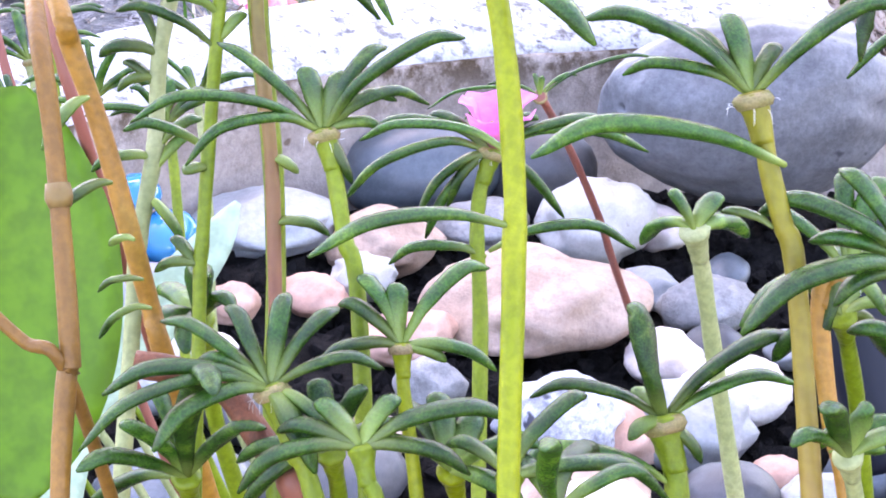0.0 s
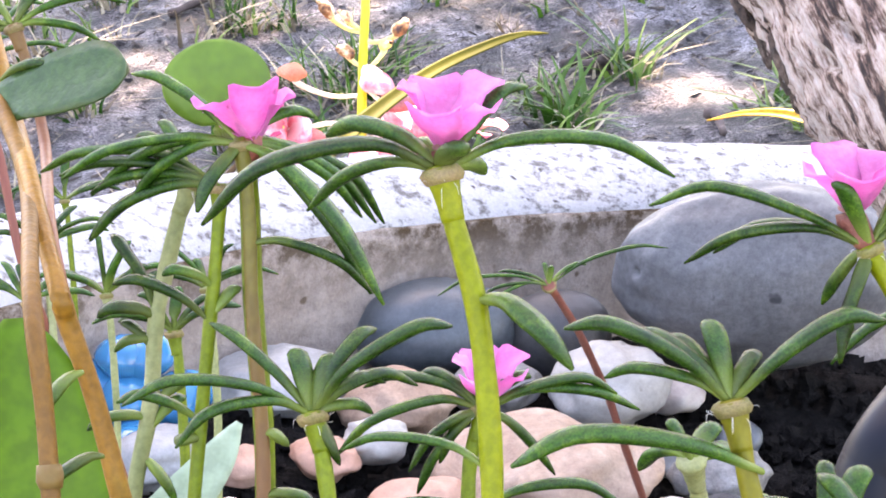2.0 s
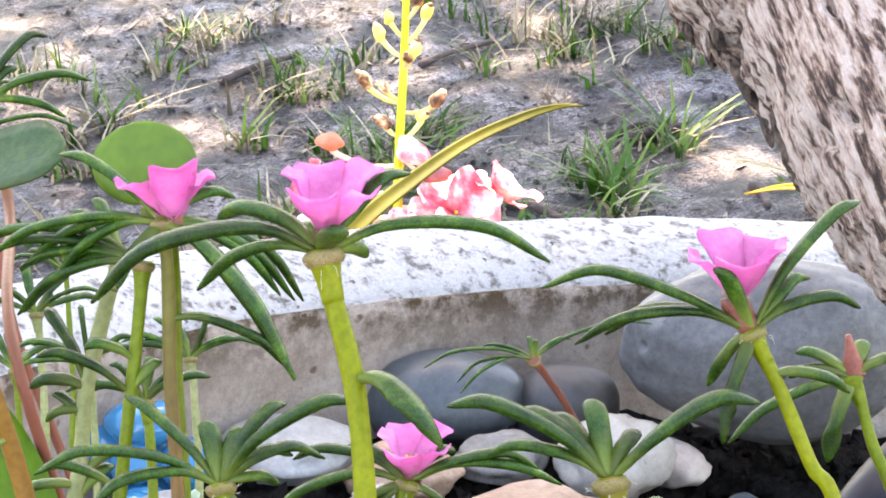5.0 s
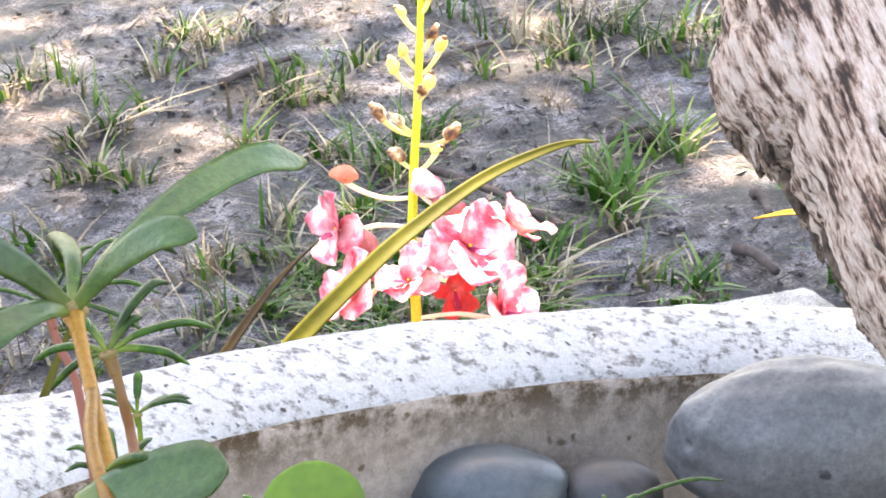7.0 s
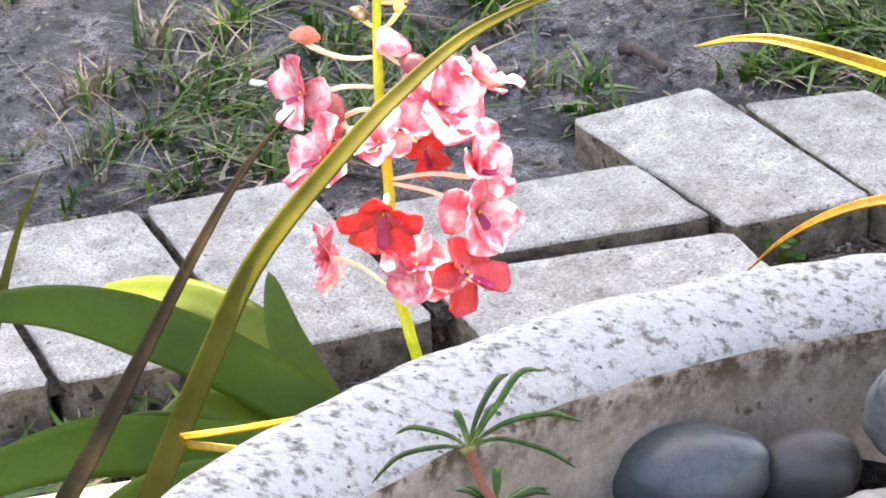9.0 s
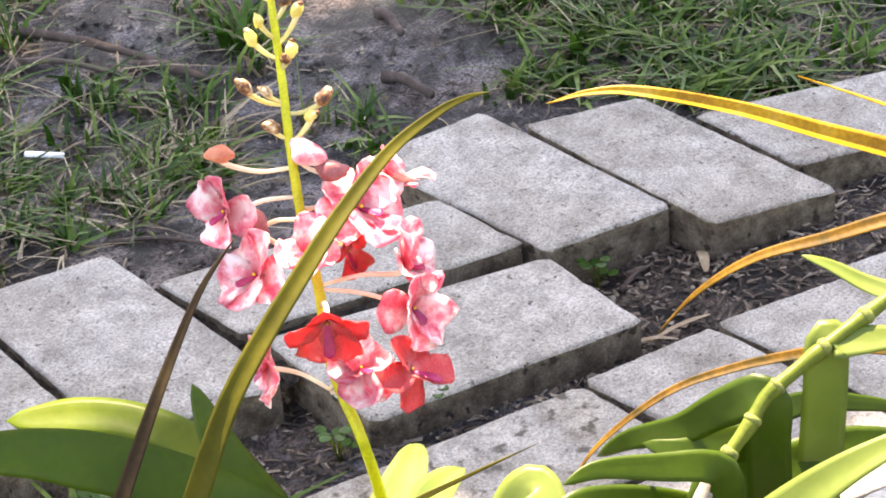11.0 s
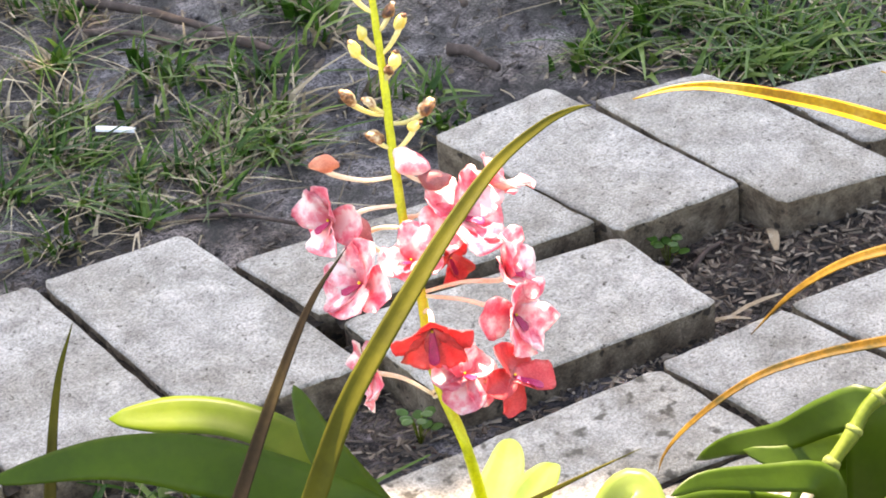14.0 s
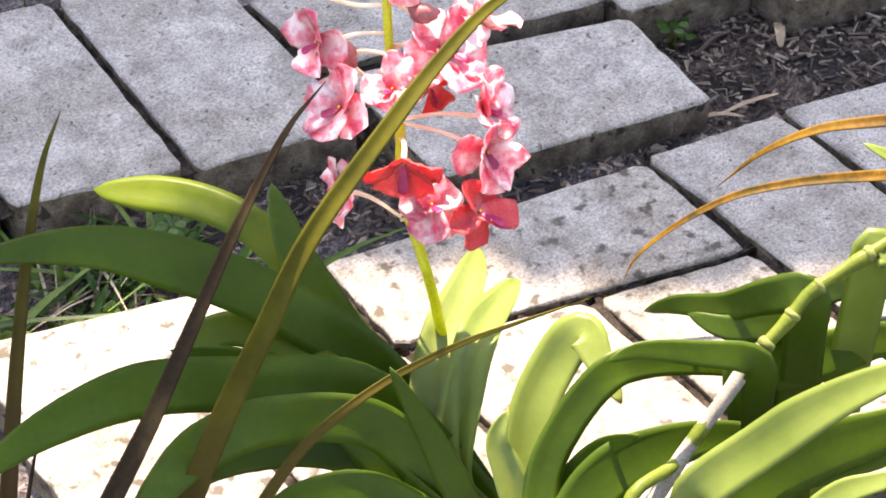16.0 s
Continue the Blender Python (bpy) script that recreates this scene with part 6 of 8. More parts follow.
def strap_leaf(points, width, kind, fold, label, plant):
    """A strap leaf of a plant, carried on from its first point down to the plant's root in the soil."""
    pts = [Vector(p) for p in points]
    root = Vector(plant.matrix_basis.translation)
    if plant == spiky_plant:
        d = (pts[0] - pts[1]).normalized()
        root = pts[0] + d * max(0.03, (pts[0].z - GROUND_Z + 0.01) / max(0.45, -d.z))
        root.z = GROUND_Z - 0.01
    n = max(1, round((root - pts[0]).length / max(0.03, (pts[1] - pts[0]).length)))
    pts = [root.lerp(pts[0], k / n) for k in range(n)] + pts
    bm = bmesh.new()
    fold *= 0.5 if kind in ("green", "yellowgreen") else 1.0
    up = Vector((0, 0, 0.15)) - VIEW if kind in ("olive", "brown", "green") else Vector((0, 0, 0.7)) - 0.6 * VIEW
    taper = (lambda u: (1 - u) ** 0.75 * 1.25) if kind in ("olive", "brown") else (lambda u: min(1.0, (1 - u) * 4.5) ** 0.55 * (0.55 + 0.45 * min(1, u * 2.5)))
    if kind == "yellowgreen":
        taper = lambda u: min(1.0, (1 - u) * 14) ** 0.5 * (0.55 + 0.45 * min(1, u * 2.5))
    if kind in ("yellow", "tan"):
        taper = lambda u: min(1.0, (1 - u) * 1.8) ** 0.8
    ribbon(bm, spline(pts, 64), width, fold, up=up, thick=0.0009, across=6, ripple=0.12, seed=width * 1000, profile=taper)
    return part("leaf", bm, STRAP[kind], plant, label)


spiky_plant = empty("spiky_plant", (-0.72, -0.40, GROUND_Z), "spiky plant with long olive and dark brown leaf blades", "plant")
yellow_plant = empty("yellow_leaf_plant", (0.05, -0.62, GROUND_Z), "plant with arching yellow and drying orange leaves", "plant")
cane_plant = empty("cane_orchid", (-0.49, -0.58, GROUND_Z), "jointed green orchid cane with broad sunlit leaves", "orchid")
VIEW = Vector((0.53, 0.66, -0.54))
orchid_flower((-0.5606, -0.2671, 0.3766), (-0.5990, -0.2500, 0.3767), (-0.64, 0.08, 0.30), 0.0375, 'pink')
orchid_flower((-0.5651, -0.2765, 0.3595), (-0.6042, -0.2814, 0.3504), (-0.4888, 0.0861, 0.4357), 0.0440, 'pink')
orchid_flower((-0.5658, -0.2781, 0.3567), (-0.5734, -0.2891, 0.3539), (-0.1387, -0.0562, 0.5083), 0.0334, 'pink')
orchid_flower((-0.5623, -0.2700, 0.3709), (-0.5377, -0.2921, 0.3687), (0.1610, -0.3917, 0.4509), 0.0492, 'pink')
orchid_flower((-0.5632, -0.2715, 0.3681), (-0.5084, -0.2835, 0.3721), (0.5146, -0.2215, 0.4452), 0.0334, 'pink')
orchid_flower((-0.5714, -0.2922, 0.3324), (-0.5308, -0.3206, 0.3390), (0.3197, -0.3680, 0.4835), 0.0387, 'pink')
orchid_flower((-0.5717, -0.2930, 0.3310), (-0.5413, -0.3379, 0.3249), (0.1260, -0.6198, 0.0903), 0.0405, 'pink')
orchid_flower((-0.5742, -0.2975, 0.3225), (-0.5914, -0.3257, 0.3358), (-0.50, -0.63, -0.28), 0.0450, 'red')
orchid_flower((-0.5876, -0.3170, 0.2828), (-0.5805, -0.3380, 0.3022), (-0.0194, -0.2250, 0.5245), 0.0370, 'pink')
orchid_flower((-0.5888, -0.3182, 0.2800), (-0.5602, -0.3562, 0.3004), (0.2526, -0.5159, 0.4610), 0.0388, 'red')
orchid_flower((-0.5882, -0.3176, 0.2814), (-0.6105, -0.2898, 0.2937), (-0.6907, 0.4939, 0.1166), 0.0370, 'pink')
orchid_flower((-0.5671, -0.2814, 0.3510), (-0.5461, -0.2892, 0.3439), (-0.0699, -0.8083, -0.2102), 0.0264, 'red')
orchid_flower((-0.5638, -0.2732, 0.3652), (-0.5789, -0.2420, 0.3505), (-0.6441, 0.1829, -0.0086), 0.0281, 'pink')
orchid_bud((-0.5563, -0.2595, 0.3910), (-0.5879, -0.2322, 0.4024), 0.0137, 'coral')
orchid_bud((-0.5679, -0.2834, 0.3476), (-0.5875, -0.2576, 0.3699), 0.0179, 'dusk')
orchid_bud((-0.5549, -0.2570, 0.3958), (-0.5431, -0.2783, 0.3906), 0.0163, 'dusk')
orchid_bud((-0.5536, -0.2548, 0.4001), (-0.5502, -0.2653, 0.3999), 0.0202, 'pink')
orchid_bud((-0.5467, -0.2442, 0.4212), (-0.5628, -0.2284, 0.4343), 0.0104, 'rust')
orchid_bud((-0.5481, -0.2463, 0.4170), (-0.5312, -0.2605, 0.4265), 0.0117, 'rust')
orchid_bud((-0.5528, -0.2533, 0.4029), (-0.5406, -0.2594, 0.4178), 0.0085, 'gold')
orchid_bud((-0.5522, -0.2523, 0.4049), (-0.5597, -0.2467, 0.4138), 0.0104, 'rust')
orchid_bud((-0.5394, -0.2329, 0.4438), (-0.5493, -0.2216, 0.4576), 0.0091, 'gold')
orchid_bud((-0.5412, -0.2357, 0.4381), (-0.5345, -0.2393, 0.4505), 0.0097, 'gold')
orchid_bud((-0.5372, -0.2293, 0.4508), (-0.5242, -0.2336, 0.4689), 0.0097, 'gold')
orchid_bud((-0.5363, -0.2279, 0.4536), (-0.5426, -0.2212, 0.4654), 0.0071, 'gold')
orchid_bud((-0.5337, -0.2235, 0.4621), (-0.5263, -0.2273, 0.4749), 0.0084, 'rust')
orchid_bud((-0.5307, -0.2184, 0.4719), (-0.5382, -0.2100, 0.4846), 0.0071, 'gold')
orchid_bud((-0.5280, -0.2137, 0.4809), (-0.5228, -0.2165, 0.4927), 0.0071, 'gold')
orchid_bud((-0.5239, -0.2067, 0.4944), (-0.5296, -0.2015, 0.5048), 0.0071, 'gold')
orchid_bud((-0.5228, -0.2021, 0.5016), (-0.5193, -0.2057, 0.5105), 0.0058, 'gold')
orchid_bud((-0.5218, -0.1975, 0.5087), (-0.5252, -0.1951, 0.5180), 0.0058, 'gold')
orchid_bud((-0.5412, -0.2357, 0.4381), (-0.5395, -0.2386, 0.4460), 0.0072, 'rust')
orchid_bud((-0.5463, -0.2435, 0.4226), (-0.5547, -0.2375, 0.4312), 0.0078, 'rust')
orchid_bud((-0.5197, -0.1905, 0.5200), (-0.5230, -0.1876, 0.5301), 0.0045, 'gold')
orchid_bud((-0.5185, -0.1883, 0.5243), (-0.5156, -0.1909, 0.5338), 0.0039, 'gold')
strap_leaf([(-0.6004, -0.4473, 0.1135), (-0.6155, -0.3909, 0.1655), (-0.6332, -0.3451, 0.2071), (-0.6646, -0.3018, 0.2386), (-0.7052, -0.2611, 0.2622), (-0.7528, -0.2255, 0.2774), (-0.8153, -0.1951, 0.2794)], 0.0340, 'green', 0.35, 'arching glossy green orchid leaf', orchid)
strap_leaf([(-0.6033, -0.4453, 0.1135), (-0.6227, -0.4126, 0.1646), (-0.6541, -0.3698, 0.2171), (-0.7122, -0.3377, 0.2303), (-0.7692, -0.3120, 0.2388), (-0.8290, -0.3051, 0.2372), (-0.8835, -0.3097, 0.2292)], 0.0332, 'green', 0.35, 'drooping glossy green orchid leaf', orchid)
strap_leaf([(-0.6125, -0.4572, 0.1267), (-0.6353, -0.4244, 0.1688), (-0.6605, -0.3907, 0.2102), (-0.7152, -0.3664, 0.2261), (-0.7594, -0.3636, 0.2305), (-0.7967, -0.3750, 0.2273), (-0.8383, -0.3935, 0.2155)], 0.0296, 'green', 0.30, 'low shaded orchid leaf', orchid)
strap_leaf([(-0.6019, -0.4492, 0.1111), (-0.6115, -0.4033, 0.1376), (-0.6213, -0.3571, 0.1643), (-0.6261, -0.3036, 0.1972), (-0.6259, -0.2545, 0.2266), (-0.6179, -0.2182, 0.2500)], 0.0297, 'green', 0.40, 'upright green orchid leaf', orchid)
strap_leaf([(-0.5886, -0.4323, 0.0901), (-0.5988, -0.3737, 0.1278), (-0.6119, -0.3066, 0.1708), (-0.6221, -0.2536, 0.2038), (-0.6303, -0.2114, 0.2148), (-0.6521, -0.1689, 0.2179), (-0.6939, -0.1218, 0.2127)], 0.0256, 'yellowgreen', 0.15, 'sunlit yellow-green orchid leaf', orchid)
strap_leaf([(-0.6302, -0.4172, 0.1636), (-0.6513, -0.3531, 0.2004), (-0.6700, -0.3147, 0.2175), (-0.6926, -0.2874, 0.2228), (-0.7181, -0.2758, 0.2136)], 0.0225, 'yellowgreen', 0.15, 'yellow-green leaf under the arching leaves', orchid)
strap_leaf([(-0.6194, -0.4551, 0.1242), (-0.6308, -0.4180, 0.1596), (-0.6099, -0.3829, 0.1956), (-0.5791, -0.3519, 0.1997), (-0.5326, -0.3120, 0.1892), (-0.4953, -0.2709, 0.1655)], 0.0306, 'litgreen', 0.60, 'short folded leaf toned pale as sunlit', orchid)
strap_leaf([(-0.6194, -0.4551, 0.1242), (-0.6253, -0.4220, 0.1596), (-0.5960, -0.3929, 0.1956), (-0.5624, -0.3643, 0.2052), (-0.5247, -0.3373, 0.1901), (-0.4913, -0.3088, 0.1651)], 0.0256, 'litgreen', 0.60, 'short leaf with turned tip, toned pale as sunlit', orchid)
strap_leaf([(-0.6093, -0.4915, 0.1431), (-0.5997, -0.4609, 0.1742), (-0.5793, -0.4381, 0.2054), (-0.5535, -0.4278, 0.2295), (-0.5374, -0.4306, 0.2463), (-0.5391, -0.4494, 0.2393), (-0.5414, -0.4747, 0.2265)], 0.0285, 'litgreen', 0.30, 'curled green leaf toned pale as sunlit', orchid)
strap_leaf([(-0.6226, -0.4974, 0.1589), (-0.6156, -0.4816, 0.1797), (-0.6139, -0.4621, 0.2005), (-0.6123, -0.4483, 0.2165), (-0.6006, -0.4432, 0.2313)], 0.0231, 'litgreen', 0.50, 'young inner leaf', orchid)
strap_leaf([(-0.6213, -0.5061, 0.1668), (-0.6027, -0.4797, 0.2046), (-0.5762, -0.4705, 0.2329), (-0.5485, -0.4707, 0.2541), (-0.5242, -0.4770, 0.2540), (-0.4950, -0.4938, 0.2481), (-0.4690, -0.5126, 0.2386)], 0.0212, 'green', 0.30, 'green leaf curling over', orchid)
strap_leaf([(-0.6188, -0.5233, 0.1826), (-0.5978, -0.5106, 0.2058), (-0.5728, -0.5091, 0.2221), (-0.5439, -0.5187, 0.2314), (-0.5150, -0.5340, 0.2362), (-0.4834, -0.5567, 0.2363)], 0.0324, 'green', 0.30, 'low green leaf', orchid)
strap_leaf([(-0.7825, -0.3796, 0.2070), (-0.7483, -0.3735, 0.2613), (-0.7202, -0.3753, 0.3125), (-0.6840, -0.3695, 0.3606), (-0.6215, -0.3568, 0.4011), (-0.5816, -0.3455, 0.4175), (-0.5433, -0.3364, 0.4296), (-0.5096, -0.3351, 0.4369), (-0.4918, -0.3394, 0.4404), (-0.4791, -0.3429, 0.4396)], 0.0178, 'olive', 0.40, 'long olive leaf blade', spiky_plant)
strap_leaf([(-0.8262, -0.3687, 0.2269), (-0.7850, -0.3547, 0.2633), (-0.7437, -0.3379, 0.3020), (-0.6999, -0.3203, 0.3430), (-0.6593, -0.3071, 0.3782), (-0.6289, -0.3039, 0.3992)], 0.0210, 'brown', 0.40, 'dark brown leaf blade', spiky_plant)
strap_leaf([(-0.8491, -0.2781, 0.1544), (-0.8106, -0.2330, 0.2150), (-0.7762, -0.1966, 0.2658), (-0.7487, -0.1726, 0.3022), (-0.7263, -0.1605, 0.3257)], 0.0135, 'olive', 0.40, 'narrow olive leaf blade', spiky_plant)
strap_leaf([(-0.8517, -0.2977, 0.1438), (-0.8245, -0.2685, 0.1700), (-0.8026, -0.2482, 0.1857)], 0.0095, 'brown', 0.40, 'short brown leaf tip', spiky_plant)
strap_leaf([(-0.7660, -0.4062, 0.1912), (-0.7133, -0.3930, 0.2223), (-0.6614, -0.3929, 0.2422), (-0.6126, -0.4035, 0.2570), (-0.5746, -0.4181, 0.2677), (-0.5357, -0.4343, 0.2778)], 0.0131, 'olive', 0.40, 'arching olive leaf blade', spiky_plant)
strap_leaf([(-0.1103, -0.4246, 0.2389), (-0.1466, -0.3683, 0.2586), (-0.1785, -0.3213, 0.2714), (-0.2095, -0.2750, 0.2842), (-0.2485, -0.2242, 0.2946), (-0.2698, -0.1974, 0.2934), (-0.2899, -0.1768, 0.2861)], 0.0195, 'yellow', 0.85, 'arching yellow leaf blade', yellow_plant)
strap_leaf([(-0.1073, -0.3747, 0.2651), (-0.1321, -0.3272, 0.2792), (-0.1580, -0.2800, 0.2919)], 0.0099, 'yellow', 0.40, 'thin yellow leaf tip', yellow_plant)
strap_leaf([(-0.2793, -0.4890, 0.3293), (-0.3239, -0.4497, 0.3171), (-0.3516, -0.4226, 0.3051), (-0.3782, -0.4038, 0.2867), (-0.4026, -0.3928, 0.2633)], 0.0158, 'tan', 0.40, 'drying orange leaf blade', yellow_plant)
strap_leaf([(-0.1231, -0.3723, 0.0898), (-0.1458, -0.3482, 0.0965), (-0.1681, -0.3294, 0.0987), (-0.1976, -0.3093, 0.0972), (-0.2250, -0.2920, 0.0945), (-0.2609, -0.2726, 0.0881), (-0.2925, -0.2613, 0.0772), (-0.3225, -0.2544, 0.0633), (-0.3415, -0.2532, 0.0516), (-0.3523, -0.2566, 0.0412)], 0.0131, 'tan', 0.40, 'thin arching orange leaf', yellow_plant)
strap_leaf([(-0.8896, -0.7852, 0.5757), (-0.8535, -0.7768, 0.5627), (-0.8049, -0.7744, 0.5530), (-0.7708, -0.7655, 0.5389), (-0.7368, -0.7590, 0.5217), (-0.6985, -0.7563, 0.5035)], 0.0080, 'yellow', 0.40, 'bright yellow leaf blade beside the rim', yellow_plant)
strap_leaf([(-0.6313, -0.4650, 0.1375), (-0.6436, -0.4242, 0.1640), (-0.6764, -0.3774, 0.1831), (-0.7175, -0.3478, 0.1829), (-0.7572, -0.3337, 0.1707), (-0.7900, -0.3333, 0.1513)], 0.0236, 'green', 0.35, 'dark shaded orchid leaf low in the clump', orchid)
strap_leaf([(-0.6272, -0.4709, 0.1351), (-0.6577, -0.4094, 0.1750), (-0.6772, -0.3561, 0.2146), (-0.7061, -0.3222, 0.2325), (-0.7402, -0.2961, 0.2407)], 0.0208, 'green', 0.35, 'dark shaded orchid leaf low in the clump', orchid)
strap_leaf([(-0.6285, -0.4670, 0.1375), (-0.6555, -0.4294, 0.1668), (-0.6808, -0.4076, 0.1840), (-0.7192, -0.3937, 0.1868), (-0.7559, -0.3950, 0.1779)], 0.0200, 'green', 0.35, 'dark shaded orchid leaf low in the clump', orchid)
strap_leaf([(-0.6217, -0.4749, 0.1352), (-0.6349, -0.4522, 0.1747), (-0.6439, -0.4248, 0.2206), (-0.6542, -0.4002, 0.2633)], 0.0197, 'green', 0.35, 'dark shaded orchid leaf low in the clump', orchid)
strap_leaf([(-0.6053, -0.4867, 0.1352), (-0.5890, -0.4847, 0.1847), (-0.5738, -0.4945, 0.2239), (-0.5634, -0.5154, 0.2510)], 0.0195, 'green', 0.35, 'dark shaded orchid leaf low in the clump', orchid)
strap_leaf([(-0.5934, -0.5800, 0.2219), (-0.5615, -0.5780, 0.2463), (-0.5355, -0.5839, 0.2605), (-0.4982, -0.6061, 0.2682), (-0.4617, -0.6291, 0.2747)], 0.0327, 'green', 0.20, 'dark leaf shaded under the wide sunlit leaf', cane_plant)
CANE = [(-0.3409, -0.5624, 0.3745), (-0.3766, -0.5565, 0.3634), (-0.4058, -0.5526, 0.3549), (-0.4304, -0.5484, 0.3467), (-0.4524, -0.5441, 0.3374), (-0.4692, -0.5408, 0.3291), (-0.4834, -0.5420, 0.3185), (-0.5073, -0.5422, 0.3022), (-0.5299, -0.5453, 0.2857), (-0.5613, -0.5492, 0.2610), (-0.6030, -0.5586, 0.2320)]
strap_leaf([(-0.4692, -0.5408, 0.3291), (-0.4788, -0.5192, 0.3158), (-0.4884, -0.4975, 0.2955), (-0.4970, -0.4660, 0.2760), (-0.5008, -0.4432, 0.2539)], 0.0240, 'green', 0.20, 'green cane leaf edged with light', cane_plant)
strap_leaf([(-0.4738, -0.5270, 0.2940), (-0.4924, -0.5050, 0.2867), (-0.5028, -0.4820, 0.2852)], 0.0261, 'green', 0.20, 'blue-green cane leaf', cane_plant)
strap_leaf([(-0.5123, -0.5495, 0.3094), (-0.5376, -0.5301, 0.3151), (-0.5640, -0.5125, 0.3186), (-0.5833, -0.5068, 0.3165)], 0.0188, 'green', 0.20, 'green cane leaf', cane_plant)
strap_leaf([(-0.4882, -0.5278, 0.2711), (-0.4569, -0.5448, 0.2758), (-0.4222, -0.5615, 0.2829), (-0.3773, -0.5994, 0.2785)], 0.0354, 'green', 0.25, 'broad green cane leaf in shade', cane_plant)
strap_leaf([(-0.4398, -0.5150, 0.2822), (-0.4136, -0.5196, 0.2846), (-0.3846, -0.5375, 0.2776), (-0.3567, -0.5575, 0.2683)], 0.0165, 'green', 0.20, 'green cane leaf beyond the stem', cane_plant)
strap_leaf([(-0.5701, -0.5724, 0.2565), (-0.5346, -0.5841, 0.2860), (-0.5080, -0.5964, 0.3097), (-0.4787, -0.6135, 0.3310), (-0.4340, -0.6406, 0.3533)], 0.0268, 'litgreen', 0.25, 'wide sunlit cane leaf', cane_plant)
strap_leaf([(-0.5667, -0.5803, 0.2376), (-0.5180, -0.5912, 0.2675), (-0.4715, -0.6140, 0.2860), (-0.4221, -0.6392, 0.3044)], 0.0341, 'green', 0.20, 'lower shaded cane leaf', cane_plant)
strap_leaf([(-0.5519, -0.6304, 0.2623), (-0.5257, -0.6336, 0.2849), (-0.5039, -0.6468, 0.2966), (-0.4571, -0.6730, 0.3126)], 0.0180, 'litgreen', 0.20, 'sunlit leaf low on the cane', cane_plant)
strap_leaf([(-0.3060, -0.5633, 0.2783), (-0.3170, -0.5388, 0.2971), (-0.3304, -0.5168, 0.3107), (-0.3438, -0.4990, 0.3192), (-0.3542, -0.4828, 0.3287), (-0.3641, -0.4696, 0.3350)], 0.0150, 'litgreen', 0.30, 'pale leaf tip catching the sun', cane_plant)
strap_leaf([(-0.4304, -0.5484, 0.3467), (-0.4243, -0.5528, 0.3472), (-0.4127, -0.5621, 0.3472), (-0.3963, -0.5750, 0.3474), (-0.3789, -0.5909, 0.3449)], 0.0240, 'litgreen', 0.20, 'sunlit leaf base on the cane', cane_plant)

bm = bmesh.new()
tube(bm, spline(CANE + [(-0.49, -0.58, GROUND_Z - 0.01)], 90), lambda u: 0.0038 + 0.0008 * abs(math.sin(u * 26)) ** 6, 14, wobble=0.06)
part("cane", bm, CANE_SKIN, cane_plant, "smooth green cane")
path = spline(CANE, 110)
bm = bmesh.new()
tube(bm, path[74:108], lambda u: 0.0045 + 0.0003 * math.sin(u * 9), 14, wobble=0.04)
part("sheath", bm, SHEATH, cane_plant, "papery grey-white dried sheath")
for k in (22, 34, 50, 64, 73):
    bm = bmesh.new()
    tube(bm, path[k - 1:k + 2], lambda u: 0.0053 - 0.0015 * abs(u - 0.5), 14)
    part("node", bm, KNOT, cane_plant, "dull ring on the cane")

# ---- unseen tree added to shade the path, the birdbath and some leaves ----
tree = empty("shade_tree", (2.9, 3.9, GROUND_Z), "unseen leafy tree added to shade the garden path", "tree")
bm = bmesh.new()
tube(bm, spline([(2.9, 3.9, -0.1), (2.85, 3.85, 1.2), (2.6, 3.6, 2.4), (2.2, 3.3, 3.4)], 30), lambda u: 0.16 - 0.10 * u, 14, wobble=0.15)
part("trunk", bm, BARK, tree)
FORK = Vector((2.6, 3.6, 2.4))
# the last limb only carries the clump that shades the birdbath
for k, tip in enumerate(((1.8, 1.2, 3.7), (2.4, 2.6, 4.1), (0.3, 2.3, 3.6), (1.0, 3.4, 4.0), (-0.3, 3.0, 3.5), (0.9, 4.3, 3.7), (2.2, 4.6, 4.0), (-0.6, 1.9, 3.2), (-0.5, 0.05, 2.75))):
    tip = Vector(tip)
    bm = bmesh.new()
    tube(bm, spline([FORK, FORK.lerp(tip, 0.4) + Vector((0.05, 0.1, 0.35)), FORK.lerp(tip, 0.75) + Vector((0, 0, 0.25)), tip], 26), lambda u: 0.055 - 0.046 * u, 8, wobble=0.2, seed=k)
    part("limb", bm, BARK, tree)
rnd = random.Random(21)
verts, faces = [], []
# gaps in the crown that let sun patches onto the soil
HOLES = [(0.15, 0.60, 0.085), (0.07, 0.62, 0.05), (0.42, 0.74, 0.06), (0.6, 1.1, 0.12)]
